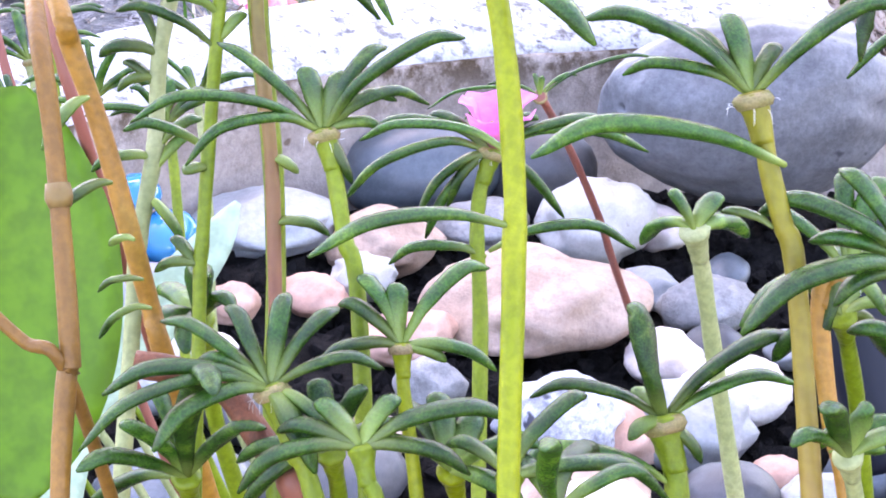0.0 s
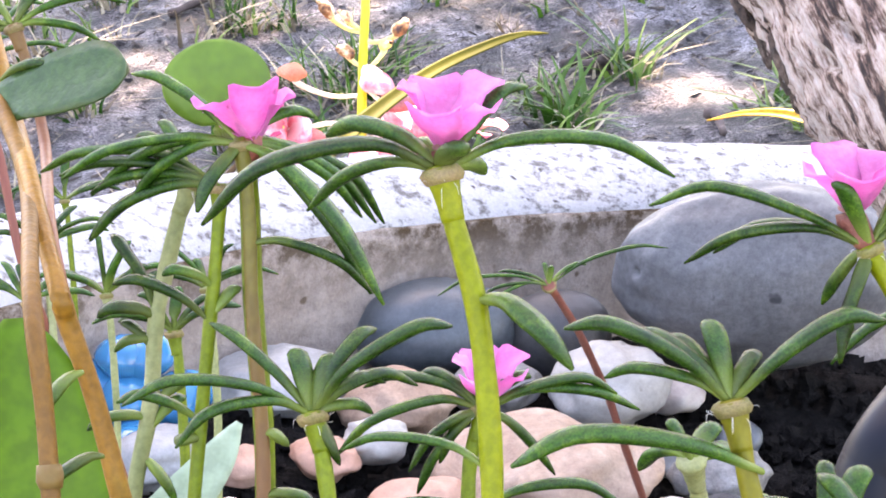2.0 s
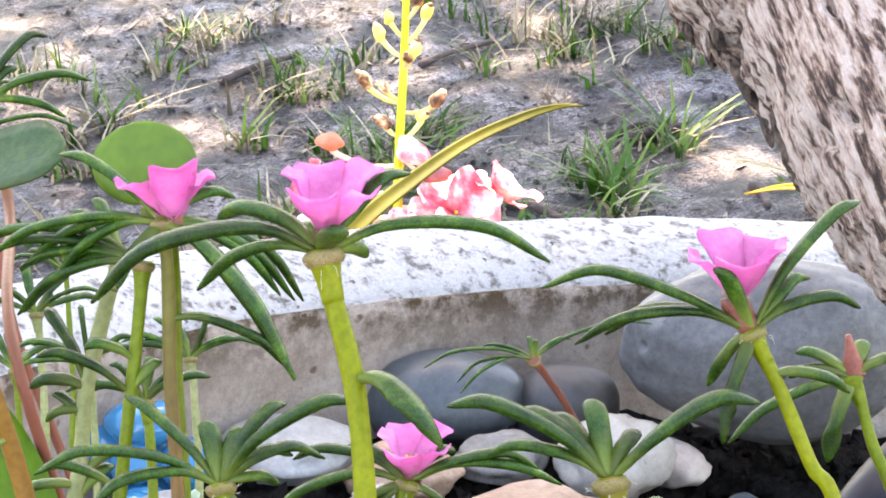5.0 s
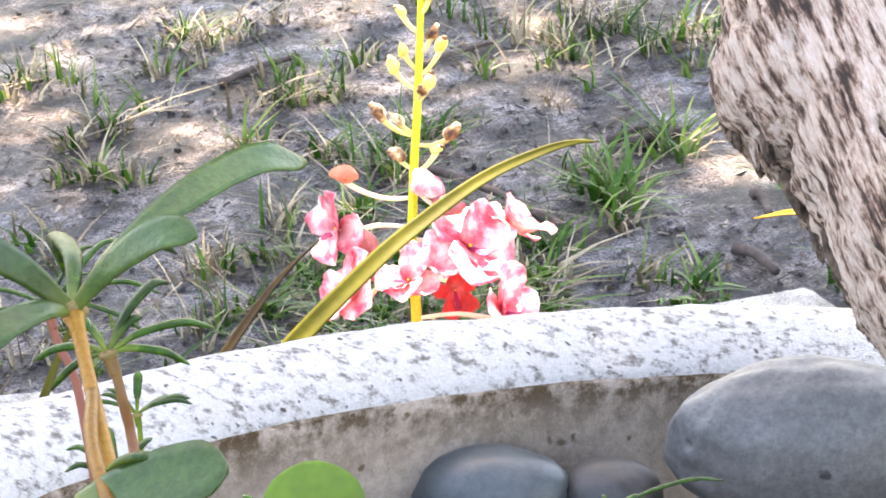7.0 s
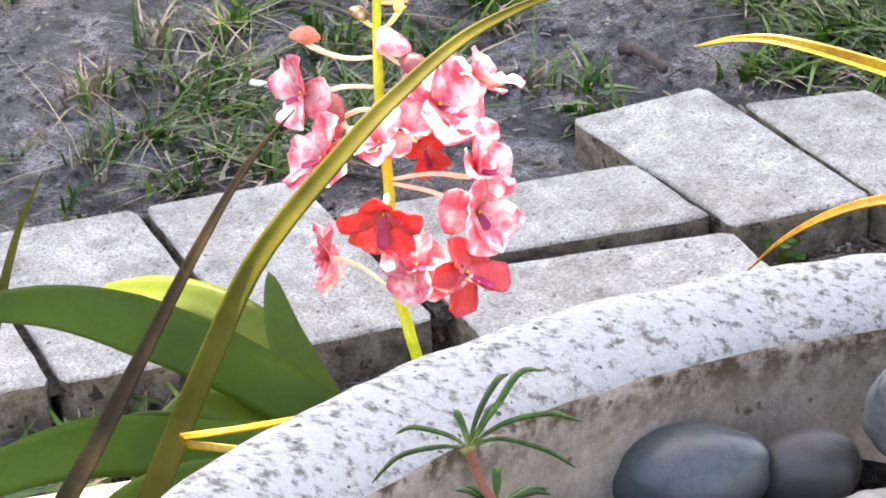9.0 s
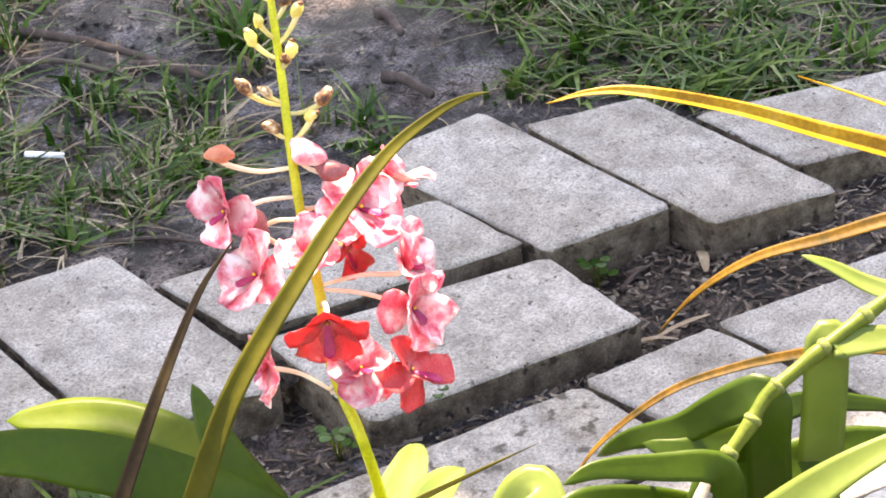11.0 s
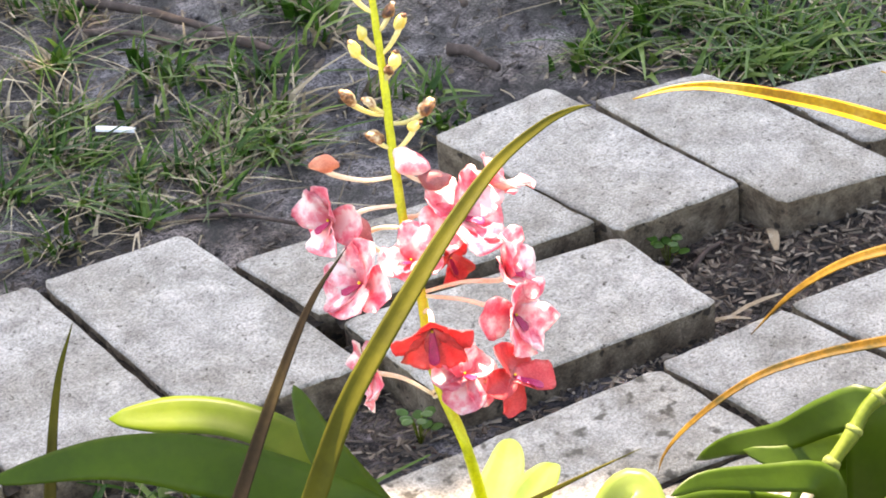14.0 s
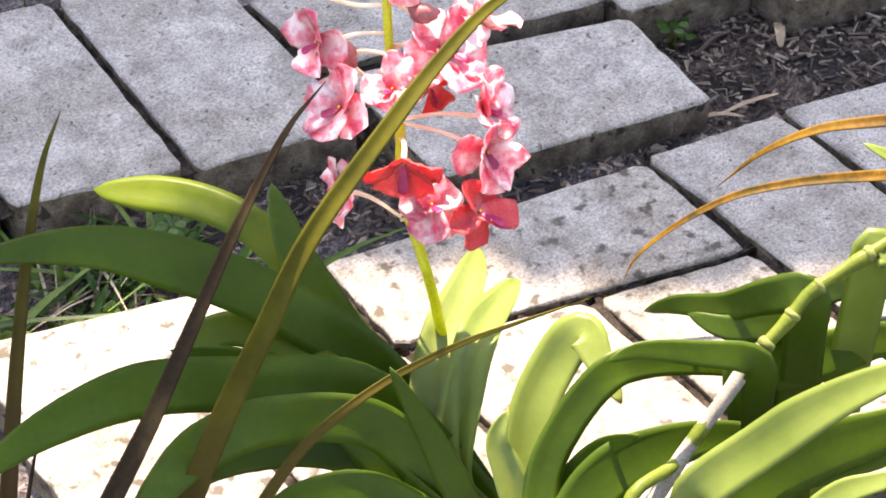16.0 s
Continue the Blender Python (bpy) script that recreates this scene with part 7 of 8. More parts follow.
# each leaf is placed by the ground spot its shadow should reach
for i in range(60000):
    gx, gy = rnd.uniform(-2.1, 2.4), rnd.uniform(-1.4, 3.1)
    if i > 42000:
        gx, gy = rnd.uniform(-1.3, 0.7), rnd.uniform(-0.7, 0.5)
    edge = -0.275 - 0.60 * (gx + 0.1) - 0.05 * min(1, max(0, (gx + 0.39) / 0.08)) + 0.07 * noise.noise(Vector((gx * 6, gy * 6, 0)))
    if gy < edge or (i % 5 and any(math.hypot(gx - a, gy - b) < c for a, b, c in HOLES)):
        continue
    # crown thinned here to brighten the far soil
    if gy > 0.85 and rnd.random() < 0.62:
        continue
    out = math.hypot((gx - 0.15) / 2.15, (gy - 0.95) / 2.1) + 0.16 * noise.noise(Vector((gx * 2, gy * 2, 3)))
    if out > 1:
        continue
    swell = 0.15 + 0.75 * math.sqrt(1 - out) + 0.25 * noise.noise(Vector((gx * 1.7, gy * 1.7, 9)))
    h = 3.3 + rnd.uniform(-0.5, 1.0) * swell
    c = Vector((gx, gy, 0)) + SUN_DIR * (h / SUN_DIR.z)
    m = Euler((rnd.uniform(-0.9, 0.9), rnd.uniform(-0.9, 0.9), rnd.uniform(0, 6.28))).to_matrix()
    s = rnd.uniform(0.7, 1.25)
    k = len(verts)
    for q in ((-0.055, 0, 0), (0, -0.026, 0.006), (0.06, 0, 0), (0, 0.026, 0.006)):
        verts.append(c + m @ (Vector(q) * s))
    faces += [(k, k + 1, k + 2), (k, k + 2, k + 3)]
# extra leaf clump added to keep the birdbath in shade
for i in range(3200):
    u, r, a = rnd.random(), math.sqrt(rnd.random()), rnd.random() * 6.283
    rad = 0.36 - 0.05 * u + 0.05 * noise.noise(Vector((a * 1.3, u * 2, 4)))
    gx, gy, h = -0.968 - 0.146 * u + rad * r * math.cos(a), -1.475 - 0.275 * u + rad * r * math.sin(a), rnd.uniform(2.2, 3.0)
    c = Vector((gx, gy, 0)) + SUN_DIR * (h / SUN_DIR.z)
    m = Euler((rnd.uniform(-0.7, 0.7), rnd.uniform(-0.7, 0.7), rnd.uniform(0, 6.28))).to_matrix()
    k = len(verts)
    for q in ((-0.055, 0, 0), (0, -0.026, 0.006), (0.06, 0, 0), (0, 0.026, 0.006)):
        verts.append(c + m @ (Vector(q) * 0.8))
    faces += [(k, k + 1, k + 2), (k, k + 2, k + 3)]
# small leaf clump added to shade the arching orchid leaves
for i in range(1150):
    r, a = math.sqrt(rnd.random()), rnd.random() * 6.283
    gx, gy, h = -0.79 + 0.16 * r * math.cos(a), -0.405 + 0.085 * r * math.sin(a), rnd.uniform(2.4, 3.0)
    c = Vector((gx, gy, 0)) + SUN_DIR * (h / SUN_DIR.z)
    m = Euler((rnd.uniform(-0.7, 0.7), rnd.uniform(-0.7, 0.7), rnd.uniform(0, 6.28))).to_matrix()
    k = len(verts)
    for q in ((-0.055, 0, 0), (0, -0.026, 0.006), (0.06, 0, 0), (0, 0.026, 0.006)):
        verts.append(c + m @ (Vector(q) * 0.8))
    faces += [(k, k + 1, k + 2), (k, k + 2, k + 3)]
me = bpy.data.meshes.new("crown")
me.from_pydata(verts, [], faces)
me.materials.append(CROWN)
crown = new("crown", me)
crown.parent, crown.matrix_parent_inverse = tree, tree.matrix_basis.inverted()

# ---- grass and litter ----
def on_path(x, y):
    """True on the strip of pavers."""
    if x < -0.5 and -0.06 - 0.29 * (x + 0.503) < y < 0.055 - 0.31 * (x + 0.524):
        return False
    if x < -0.12:
        return y < 0.235 - 0.26 * (x + 0.37) and not (-0.56 < x < -0.1 and -0.09 - 0.25 * (x + 0.4) < y < 0.05 - 0.2 * (x + 0.37) - 0.03) if y > -0.5 else False
    return -0.5 < y < 0.26 - 0.45 * (x + 0.1)


def grass_mesh(name, mat, tufts, label):
    verts, faces = [], []
    for x, y, count, high, spread, lean, *more in tufts:
        wide = more[0] if more else 1.0
        bent = rnd.uniform(0, 6.28)
        spread *= rnd.uniform(0.8, 1.5)
        for k in range(count):
            a, r = rnd.uniform(0, 6.28), spread * rnd.random()
            bx, by = x + r * math.cos(a), y + r * math.sin(a)
            if on_path(bx, by):
                continue
            z = ground_height(bx, by) - 0.004
            h, w = high * rnd.uniform(0.2, 1.0) ** 0.8, (0.0011 + 0.0022 * rnd.random() ** 1.2) * wide
            a2 = (bent if rnd.random() < 0.5 else a) + rnd.uniform(-1.3, 1.3)
            d = Vector((math.cos(a2), math.sin(a2), 0)) * lean * rnd.uniform(0.1, 2.0) ** 1.2
            s = Vector((-math.sin(a2 + 0.7), math.cos(a2 + 0.7), 0))
            i = len(verts)
            for u in (0, 0.35, 0.7, 1.0):
                p = Vector((bx, by, z)) + d * h * u * u + Vector((0, 0, 1)) * h * (u - 0.35 * lean * u * u)
                ww = w * (1 - u * 0.85)
                nn = Vector((s.y, -s.x, 0)) * ww * 0.25
                verts += [p - s * ww, p + nn, p + s * ww]
            for q in range(3):
                b = i + q * 3
                faces += [(b, b + 1, b + 4, b + 3), (b + 1, b + 2, b + 5, b + 4)]
    me = bpy.data.meshes.new(name)
    me.from_pydata(verts, [], faces)
    me.materials.append(mat)
    return tagged(new(name, me), label, "grass", kind="stuff")


rnd = random.Random(5)
green, dry = [], []
BARE = ((-0.045, 0.70, 0.075), (0.0, 0.64, 0.05), (-0.114, 0.449, 0.055), (-0.075, 0.44, 0.05), (0.07, 0.42, 0.06), (0.099, 0.38, 0.055), (0.06, 0.47, 0.05), (0.05, 0.33, 0.05), (-0.225, 0.49, 0.03), (-0.02, 0.32, 0.04), (0.057, 0.545, 0.05), (0.13, 0.56, 0.06), (0.16, 0.62, 0.07))


def bare(x, y):
    """True on the trodden patches where nothing grows."""
    return any((x - a) ** 2 + (y - b) ** 2 < r * r for a, b, r in BARE)


# worn clumps of broad-bladed grass beside the path
for x, y, count, high, wide in ((-0.196, 0.727, 26, 0.07, 1.1), (-0.167, 0.8, 20, 0.07, 1.1), (-0.134, 0.797, 20, 0.06, 1.1), (-0.268, 0.659, 26, 0.07, 1.1), (-0.309, 0.58, 30, 0.06, 1.1), (-0.355, 0.53, 34, 0.055, 1.1), (-0.343, 0.502, 34, 0.05, 1.1), (-0.2, 0.596, 12, 0.085, 2.2), (-0.204, 0.553, 14, 0.07, 1.8), (-0.168, 0.511, 14, 0.06, 1.5), (-0.133, 0.495, 18, 0.05, 1.3), (-0.237, 0.438, 24, 0.05, 1.1), (-0.194, 0.434, 24, 0.05, 1.2), (-0.22, 0.376, 26, 0.05, 1.1), (-0.25, 0.395, 26, 0.05, 1.1), (-0.194, 0.375, 22, 0.05, 1.2), (-0.29, 0.41, 28, 0.05, 1.1), (-0.33, 0.43, 28, 0.05, 1.1), (-0.30, 0.36, 26, 0.045, 1.1), (-0.38, 0.44, 30, 0.05, 1.1), (-0.42, 0.50, 30, 0.055, 1.1), (-0.36, 0.38, 26, 0.045, 1.1), (-0.43, 0.40, 26, 0.045, 1.1), (-0.035, 0.547, 13, 0.08, 2.1), (-0.036, 0.591, 10, 0.06, 1.5), (-0.033, 0.66, 5, 0.05, 1.2), (0.074, 0.626, 8, 0.08, 1.7), (-0.251, 0.515, 16, 0.05, 1.1), (0.194, 0.482, 16, 0.075, 1.4), (0.207, 0.412, 16, 0.085, 1.5), (0.209, 0.391, 14, 0.08, 1.5), (0.119, 0.291, 14, 0.05, 1.7), (0.125, 0.251, 16, 0.045, 2.0), (0.083, 0.284, 16, 0.04, 1.5), (0.216, 0.295, 14, 0.07, 1.4), (0.221, 0.254, 14, 0.06, 1.5), (0.178, 0.288, 14, 0.05, 1.7), (0.191, 0.175, 16, 0.045, 2.0), (0.207, 0.14, 16, 0.045, 2.0), (0.277, 0.292, 14, 0.07, 1.5), (0.263, 0.205, 14, 0.05, 1.8), (0.282, 0.15, 14, 0.045, 1.8), (0.275, 0.109, 14, 0.04, 1.8), (0.339, 0.237, 10, 0.06, 1.5), (0.358, 0.11, 16, 0.05, 1.7), (0.294, 0.363, 14, 0.08, 1.5), (0.333, 0.299, 10, 0.07, 1.5), (-0.043, 0.352, 9, 0.035, 1.4), (-0.076, 0.298, 12, 0.04, 1.6), (-0.067, 0.333, 10, 0.04, 1.5)):
    worn = x < -0.15
    green.append((x, y, int(count * (1.15 if worn else 1.7)), high, 0.026, 0.9, wide * 1.3))
    dry.append((x, y, int(count * (1.3 if worn else 1.0)), high * 0.7, 0.032, 1.3, 1.1))
# tufts over the bare soil beyond the basin
for x, y in ((-0.467, 1.180), (-0.497, 1.138), (-0.240, 1.194), (-0.210, 1.220), (-0.236, 0.986), (-0.217, 0.975), (-0.170, 0.967), (-0.240, 0.823), (-0.232, 0.784), (-0.305, 0.878), (-0.509, 0.874), (-0.474, 0.870), (-0.447, 0.839), (-0.475, 0.957), (-0.424, 0.982), (-0.565, 0.688), (-0.576, 0.753), (-0.425, 0.611), (-0.442, 0.592), (-0.373, 0.611), (-0.347, 0.582), (-0.337, 0.681), (-0.001, 0.948), (0.110, 0.998), (0.099, 0.930), (0.187, 0.985), (-0.010, 0.641), (-0.011, 0.576), (-0.057, 0.509), (0.072, 0.662), (0.231, 0.915), (-0.172, 0.430), (-0.094, 0.387), (-0.109, 1.053), (-0.257, 1.248), (-0.325, 1.117)):
    high = rnd.uniform(0.05, 0.085)
    green.append((x, y, rnd.randint(5, 12), high, 0.022, 0.65, 1.4))
    dry.append((x, y, rnd.randint(14, 28), high * 0.8, 0.028, 0.8, 1.3))
for i in range(300):
    x, y = rnd.uniform(0.13, 1.0), rnd.uniform(0.0, 0.5)
    if not on_path(x, y) and not bare(x, y):
        green.append((x, y, rnd.randint(5, 14), rnd.uniform(0.03, 0.055), 0.025, 1.2, 2.0))
        dry.append((x, y, 4, 0.04, 0.03, 1.4, 1.2))
for i in range(3000):
    x, y = rnd.uniform(-1.6, 1.6), rnd.uniform(-0.1, 3.2)
    d = noise.noise(Vector((x * 3.2, y * 3.2, 5)))
    if on_path(x, y) or bare(x, y) or d < 0.12 + 0.2 * max(0, y - 1.2) or (-0.45 < x < 0.4 and y < 0.8):
        continue
    (green if rnd.random() < 0.55 else dry).append((x, y, rnd.randint(4, 11), rnd.uniform(0.03, 0.09), rnd.uniform(0.008, 0.025), rnd.uniform(0.4, 1.1)))
for x, y in ((-0.655, -0.02), (-0.60, 0.0), (-0.70, 0.02), (-0.55, -0.03), (-0.63, 0.03), (-0.75, 0.05), (-0.58, 0.03)):
    green.append((x, y, 26, 0.055, 0.045, 1.1, 2.6))
    dry.append((x, y, 12, 0.05, 0.04, 1.2))
for i in range(420):
    x, y = rnd.uniform(-0.75, 0.7), rnd.uniform(0.2, 1.5)
    if not on_path(x, y) and not (bare(x, y) and i % 3):
        dry.append((x, y, 1, rnd.uniform(0.02, 0.05), 0.004, 2.2, 0.7))
grass_mesh("grass", GRASS, green, "sparse green grass tufts on bare soil")
grass_mesh("dry_grass", STRAW, dry, "bleached dry grass blades among green tufts")

# crumbs of soil
verts, faces = [], []
for i in range(26000):
    x, y = (rnd.uniform(-0.75, 0.35), rnd.uniform(-0.25, 0.12)) if i % 6 == 0 else (rnd.uniform(-0.9, 1.0), rnd.uniform(0.1, 1.7))
    if noise.noise(Vector((x * 6, y * 6, 11))) < rnd.uniform(-0.5, 0.3):
        continue
    z, s = ground_height(x, y), 0.0012 + 0.005 * rnd.random() ** 4
    m = Euler((rnd.uniform(0, 6), rnd.uniform(0, 6), 0)).to_matrix()
    k = len(verts)
    for q in ((1, 0, 0), (-1, 0, 0), (0, 1, 0), (0, -1, 0), (0, 0, 1), (0, 0, -1)):
        verts.append(Vector((x, y, z)) + m @ (Vector(q) * s * rnd.uniform(0.6, 1.2)))
    for q in ((0, 2, 4), (2, 1, 4), (1, 3, 4), (3, 0, 4), (2, 0, 5), (1, 2, 5), (3, 1, 5), (0, 3, 5)):
        faces.append(tuple(k + j for j in q))
me = bpy.data.meshes.new("soil_crumbs")
me.from_pydata(verts, [], faces)
me.materials.append(SOIL)
tagged(new("soil_crumbs", me), "loose crumbs of grey soil on the ground", "soil", kind="stuff")

# litter chips in the gaps
verts, faces = [], []
for i in range(16000):
    x, y = (rnd.uniform(-0.75, 0.35), rnd.uniform(-0.25, 0.1)) if i % 2 else (rnd.uniform(-0.9, 1.0), rnd.uniform(0.0, 1.8))
    z = ground_height(x, y) + 0.001
    m = Euler((rnd.uniform(-0.4, 0.4), rnd.uniform(-0.4, 0.4), rnd.uniform(0, 6.28))).to_matrix()
    l, w, h = rnd.uniform(0.0015, 0.008), rnd.uniform(0.0005, 0.0028), rnd.uniform(0.0005, 0.0012)
    if i % 90 == 0:
        l, w = l * 2.6, w * 2.2
    k = len(verts)
    for q in ((-l, -w, 0), (l, -w * 0.4, 0), (l, w * 0.4, 0), (-l, w, 0), (-l * 0.8, 0, h), (l * 0.8, 0, h)):
        verts.append(Vector((x, y, z)) + m @ Vector(q))
    for q in ((0, 1, 5, 4), (2, 3, 4, 5), (1, 2, 5), (3, 0, 4)):
        faces.append(tuple(k + j for j in q))
for i in range(420):
    x, y = rnd.uniform(-0.14, 0.14), rnd.uniform(-0.14, 0.03)
    m = Euler((rnd.uniform(-0.35, 0.35), rnd.uniform(-0.3, 0.3), rnd.uniform(0, 6.28))).to_matrix()
    l, w, h = rnd.uniform(0.002, 0.008), rnd.uniform(0.0006, 0.0022), 0.001
    k = len(verts)
    for q in ((-l, -w, 0), (l, -w * 0.4, 0), (l, w * 0.4, 0), (-l, w, 0), (-l * 0.8, 0, h), (l * 0.8, 0, h)):
        verts.append(Vector((x, y, ground_height(x, y) + 0.004)) + m @ Vector(q))
    for q in ((0, 1, 5, 4), (2, 3, 4, 5), (1, 2, 5), (3, 0, 4)):
        faces.append(tuple(k + j for j in q))
me = bpy.data.meshes.new("litter")
me.from_pydata(verts, [], faces)
me.materials.append(CHIP)
tagged(new("litter", me), "dry wood chips and leaf litter on the soil", "litter", kind="stuff")

# weeds
for n, (x, y) in enumerate(((-0.248, -0.053), (-0.394, -0.042), (-0.305, -0.049), (-0.089, -0.001), (-0.56, 0.03))):
    weed = empty("weed", (x, y, ground_height(x, y)), "small round-leaved green weed beside the pavers", "weed", "weeds between pavers")
    for k in range(9):
        a, r = k * 2.4, 0.003 + 0.0012 * k
        tip = Vector((x + r * math.cos(a), y + r * math.sin(a), ground_height(x, y) + 0.014 + 0.005 * ((k * 7) % 5)))
        bm = bmesh.new()
        tube(bm, [Vector((x, y, ground_height(x, y) - 0.002)), Vector((x, y, ground_height(x, y))).lerp(tip, 0.6) + Vector((0, 0, 0.003)), tip], lambda u: 0.0004, 5)
        part("stalk", bm, STEMS["green"], weed)
        bm = bmesh.new()
        d = Vector((math.cos(a), math.sin(a), 0.15)) * 0.010
        ribbon(bm, spline([tip, tip + d * 0.5, tip + d], 6), 0.009, 0.1, thick=0.0002, across=4, profile=lambda u: max(0.1, math.sin(math.pi * min(1, 0.08 + u * 0.9)) ** 0.6))
        part("leaf", bm, GRASS, weed)

# curled dry leaves in the gap
for path, wide in (([(-0.064, -0.106), (-0.093, -0.102), (-0.124, -0.098)], 0.0045), ([(-0.105, -0.111), (-0.126, -0.1), (-0.155, -0.095)], 0.0045), ([(-0.136, -0.098), (-0.154, -0.094), (-0.172, -0.091)], 0.0045), ([(-0.004, -0.036), (-0.015, -0.051), (-0.025, -0.064)], 0.009), ([(-0.179, -0.084), (-0.196, -0.077), (-0.217, -0.074)], 0.004)):
    bm = bmesh.new()
    pts = [Vector((x, y, ground_height(x, y) + 0.005 + 0.004 * (k % 2))) for k, (x, y) in enumerate(path)]
    ribbon(bm, spline(pts, 20), wide, 0.35, thick=0.0005, across=5, ripple=0.25, seed=wide * 900, profile=lambda u: max(0.15, math.sin(math.pi * (0.08 + 0.86 * u)) ** 0.6))
    tagged(part("dry_leaf", bm, DEAD_LEAF), "curled tan dry leaf lying on the soil", "leaf", "dry leaves between pavers")

# twigs
for (x, y), (u, v), r in (((-0.18, 0.74), (-0.103, 0.526), 0.0055), ((-0.14, 0.600), (-0.105, 0.514), 0.006), ((-0.21, 0.69), (-0.15, 0.585), 0.004), ((0.04, 0.675), (0.111, 0.679), 0.0075), ((0.03, 0.70), (0.10, 0.705), 0.005), ((0.008, 0.392), (0.019, 0.332), 0.006), ((0.083, 0.49), (0.073, 0.441), 0.006), ((-0.336, 0.347), (-0.268, 0.253), 0.0026), ((-0.083, -0.023), (-0.04, -0.017), 0.0025), ((0.0, -0.03), (-0.02, -0.06), 0.003), ((-0.28, 1.05), (-0.17, 1.10), 0.005), ((-0.06, 1.0), (0.05, 1.04), 0.004)):
    a, b = Vector((x, y, ground_height(x, y) + r)), Vector((u, v, ground_height(u, v) + r))
    bm = bmesh.new()
    tube(bm, spline([a, a.lerp(b, 0.4) + Vector((0.006, 0.004, 0.002)), b], 12), lambda t: r * (1.0 - 0.4 * t), 10, wobble=0.45, seed=x * 50)
    tagged(part("twig", bm, TWIG), "grey dead twig lying on the soil", "twig", "twigs on the soil")

bm = bmesh.new()
bmesh.ops.create_cube(bm, size=1)
bmesh.ops.scale(bm, vec=(0.036, 0.008, 0.002), verts=bm.verts)
bmesh.ops.bevel(bm, geom=bm.edges[:], offset=0.0006, segments=2, affect="EDGES")
ob = part("plant_tag", bm, FOIL)
ob.matrix_basis = pose(-0.301, 0.501, -0.030, 4, 8, -38)
tagged(ob, "small white plastic plant tag lying on the soil", "plant tag")

# ---- paved path ----
path_root = tagged(new("pavement"), "garden path of loose rectangular concrete pavers", "pavement", kind="structure")


def paver(corners, seed, mat=CONCRETE, z=0.0):
    r = random.Random(seed)
    pts = [Vector((x, y, z + r.uniform(-0.003, 0.003))) for x, y in corners]
    c = sum(pts, Vector()) / 4
    bm = bmesh.new()
    bev, rings, n = 0.0026, [], 14
    for inset, dz, chip in ((0.0, -0.062, 0.0), (0.0, -0.03, 0.0012), (0.0, -bev, 0.0016), (bev * 0.35, -bev * 0.35, 0.0014), (bev, 0.0, 0.0010), (0.006, 0.0, 0.0)):
        ring = []
        for k in range(4):
            a, b = pts[k], pts[(k + 1) % 4]
            for q in range(n):
                u = min(0.985, max(0.015, q / n + 0.5 / n))
                p = a.lerp(b, u)
                inward = (c - p)
                along = (b - a).normalized()
                inward = (inward - along * inward.dot(along)).normalized()
                p = p + inward * inset + along * (inset if u < 0.1 else -inset if u > 0.9 else 0)
                wear = chip * (noise.noise(p * 60 + Vector((seed, 0, 0))) + 0.8 * noise.noise(p * 210))
                ring.append(bm.verts.new(p + inward * (wear + chip * 0.3) + Vector((0, 0, dz - abs(wear) * 0.5))))
        rings.append(ring)
    m4 = 4 * n
    for a, b in zip(rings, rings[1:]):
        for k in range(m4):
            bm.faces.new((a[k], a[(k + 1) % m4], b[(k + 1) % m4], b[k]))
    bm.faces.new(rings[-1])
    bm.faces.new(rings[0][::-1])
    bmesh.ops.recalc_face_normals(bm, faces=bm.faces)
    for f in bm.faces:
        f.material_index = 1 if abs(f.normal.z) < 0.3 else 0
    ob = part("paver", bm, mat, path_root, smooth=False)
    ob.data.materials.append(DIRTY_SHADED)
    return ob


def inside(p, quad):
    return all((b[0] - a[0]) * (p[1] - a[1]) - (b[1] - a[1]) * (p[0] - a[0]) < 0 for a, b in zip(quad, quad[1:] + quad[:1]))


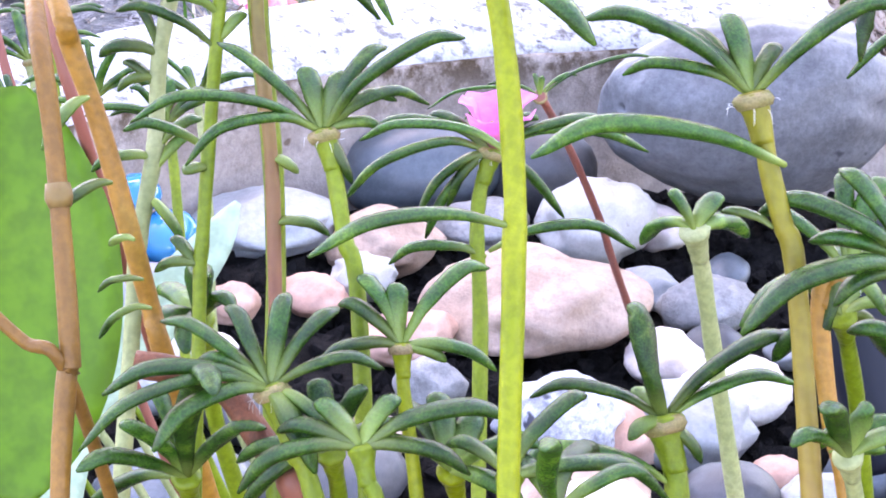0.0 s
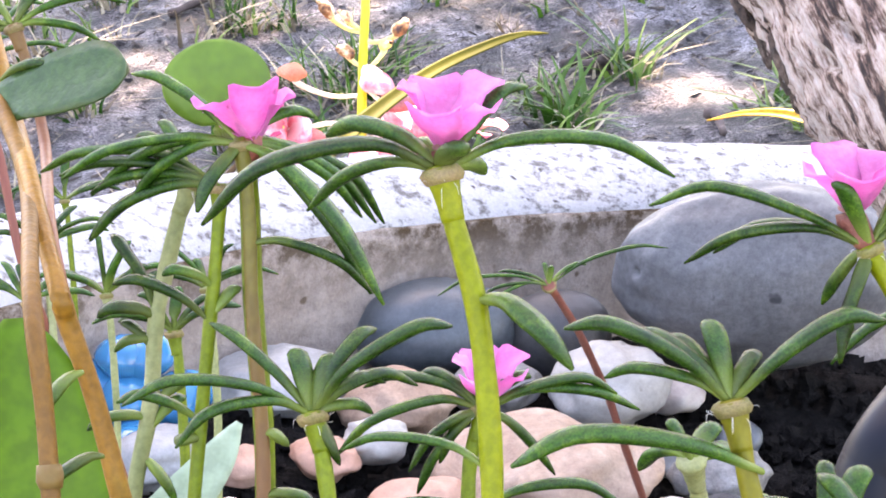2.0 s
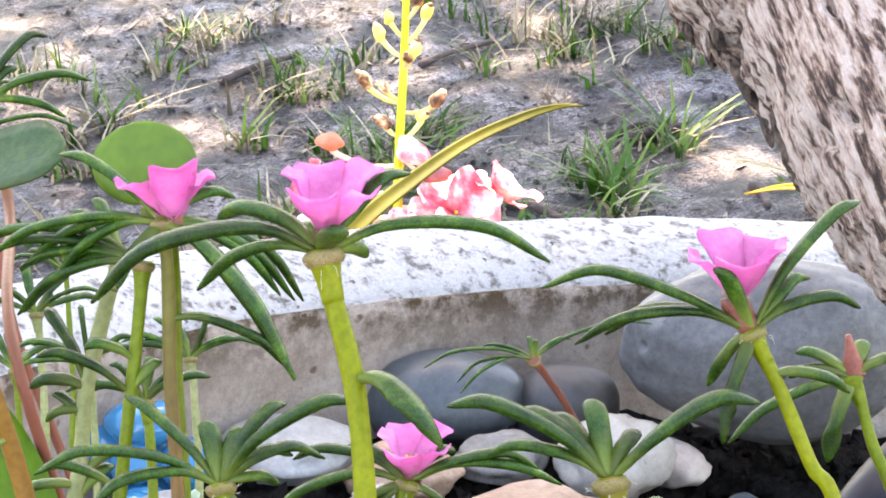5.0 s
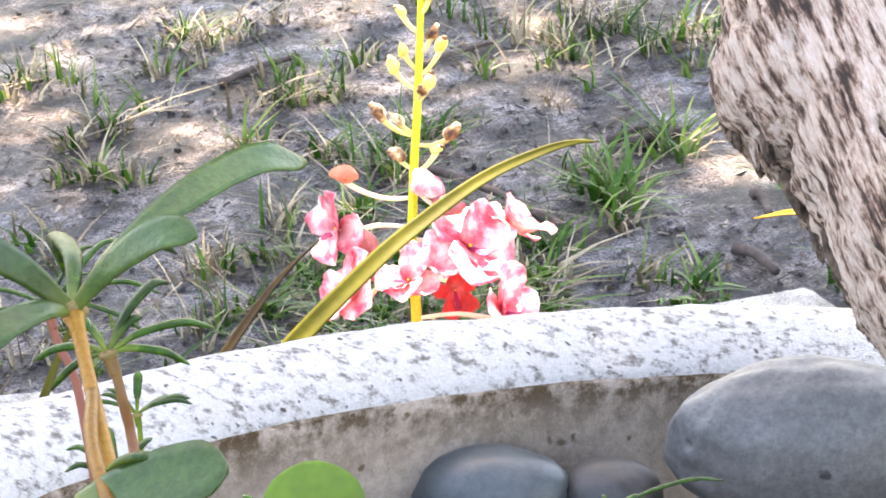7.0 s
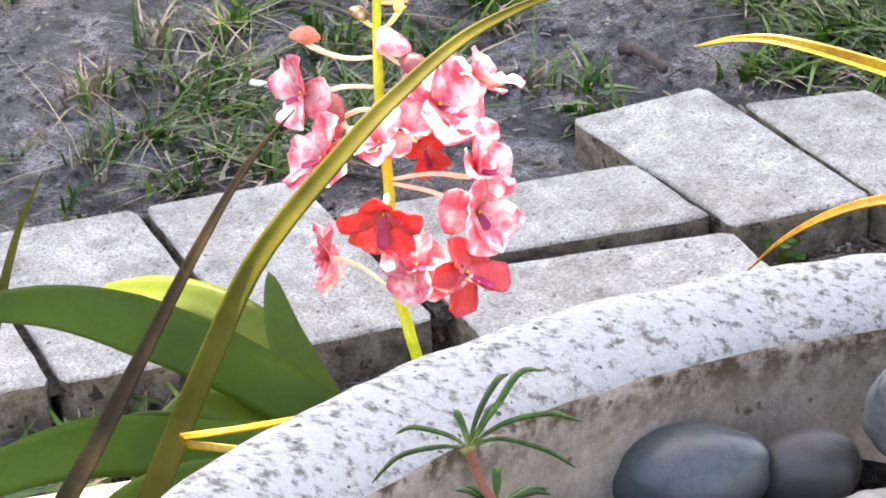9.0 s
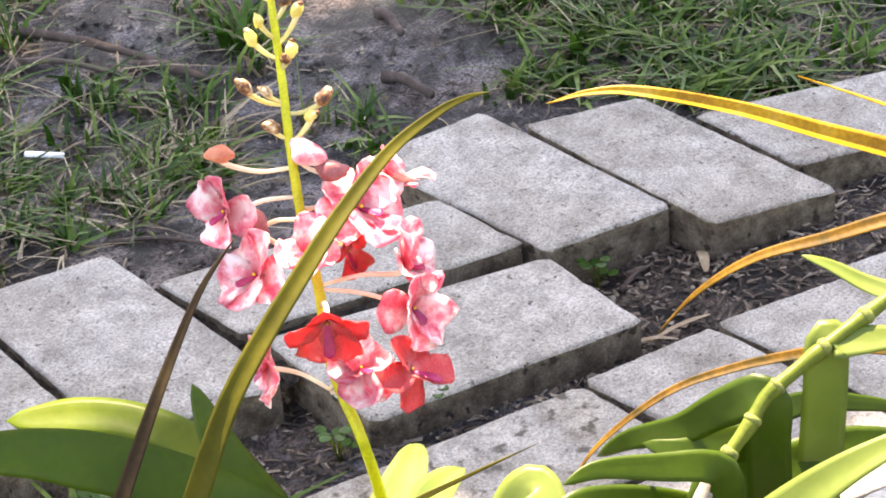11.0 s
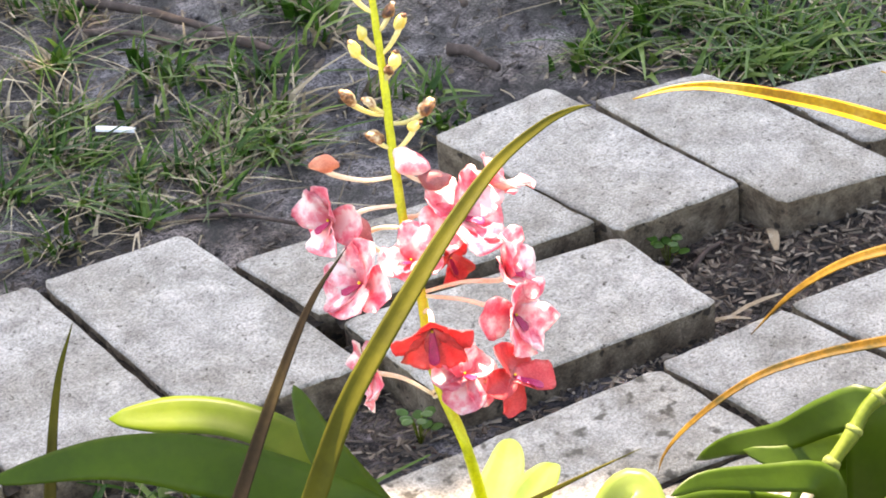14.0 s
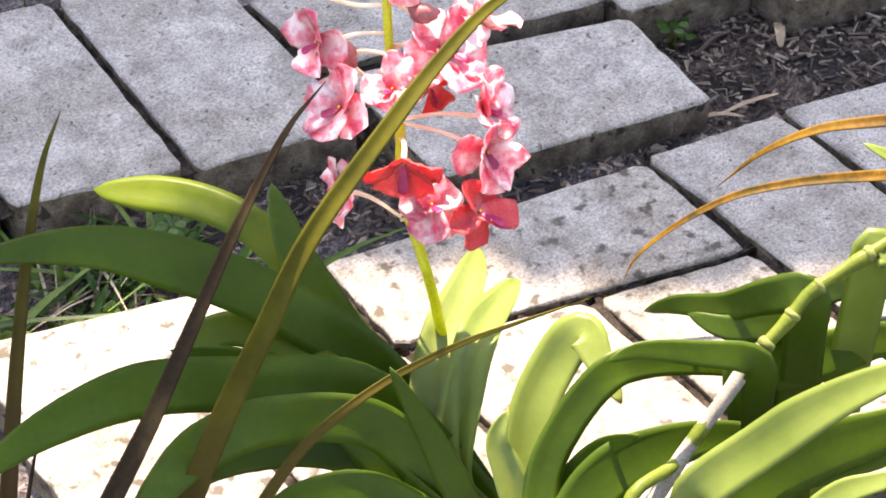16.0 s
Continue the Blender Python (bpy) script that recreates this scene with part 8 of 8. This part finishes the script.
PAVERS = (
    ((-0.780, 0.395), (-0.648, 0.352), (-0.662, 0.112), (-0.790, 0.155)),
    ((-0.640, 0.350), (-0.511, 0.310), (-0.524, 0.068), (-0.655, 0.110)),
    ((-0.504, 0.308), (-0.380, 0.278), (-0.381, 0.036), (-0.516, 0.063)),
    ((-0.374, 0.219), (-0.132, 0.147), (-0.127, 0.043), (-0.369, 0.106)),
    ((-0.135, 0.245), (-0.006, 0.232), (-0.003, -0.006), (-0.121, 0.022)),
    ((-0.001, 0.182), (0.103, 0.142), (0.107, -0.090), (-0.004, -0.052)),
    ((0.112, 0.085), (0.330, -0.005), (0.318, -0.120), (0.115, -0.035)),
    ((-0.362, 0.092), (-0.126, 0.017), (-0.139, -0.108), (-0.368, -0.052)),
    ((-0.223, -0.127), (-0.109, -0.152), (-0.092, -0.390), (-0.211, -0.362)),
    ((-0.102, -0.147), (0.015, -0.176), (0.030, -0.410), (-0.086, -0.385)),
    ((0.022, -0.165), (0.150, -0.20), (0.165, -0.43), (0.037, -0.40)),
)
STAINED_PAVERS = (
    ((-0.496, -0.080), (-0.231, -0.134), (-0.226, -0.252), (-0.498, -0.180)),
    ((-0.760, 0.000), (-0.503, -0.075), (-0.505, -0.180), (-0.760, -0.100)),
    ((-0.492, -0.188), (-0.358, -0.224), (-0.350, -0.465), (-0.485, -0.430)),
    ((-0.350, -0.226), (-0.228, -0.260), (-0.215, -0.500), (-0.341, -0.468)),
    ((-0.630, -0.145), (-0.500, -0.186), (-0.493, -0.425), (-0.622, -0.385)),
    ((-0.770, -0.108), (-0.638, -0.143), (-0.630, -0.375), (-0.762, -0.335)),
)
for i, q in enumerate(PAVERS):
    paver(q, i)
for i, q in enumerate(STAINED_PAVERS):
    paver(q, 40 + i, STAINED)

# soil swept into the joints between neighbouring pavers
verts, faces = [], []
quads = PAVERS + STAINED_PAVERS
for q in quads:
    for a, b in zip(q, q[1:] + q[:1]):
        along = (Vector(b) - Vector(a)).normalized()
        out = Vector((-along.y, along.x))
        n = 40
        row = []
        for k in range(n + 1):
            p = Vector(a).lerp(Vector(b), k / n)
            near = any(inside(p + out * 0.012, o) or inside(p + out * 0.018, o) for o in quads if o != q)
            z = -0.010 + 0.004 * noise.noise(Vector((p.x * 70, p.y * 70, 2))) + 0.003 * noise.noise(Vector((p.x * 230, p.y * 230, 5)))
            row.append((p - out * 0.002, p + out * 0.014, z if near else -0.07))
        base = len(verts)
        for u, v, z in row:
            verts += [(u.x, u.y, z), (v.x, v.y, z + 0.001)]
        for k in range(n):
            if row[k][2] > -0.05 and row[k + 1][2] > -0.05:
                faces.append((base + 2 * k, base + 2 * k + 2, base + 2 * k + 3, base + 2 * k + 1))
me = bpy.data.meshes.new("joint_soil")
me.from_pydata(verts, [], faces)
me.materials.append(JOINT)
tagged(new("joint_soil", me), "brown soil packed in the joints between pavers", "soil", kind="stuff")
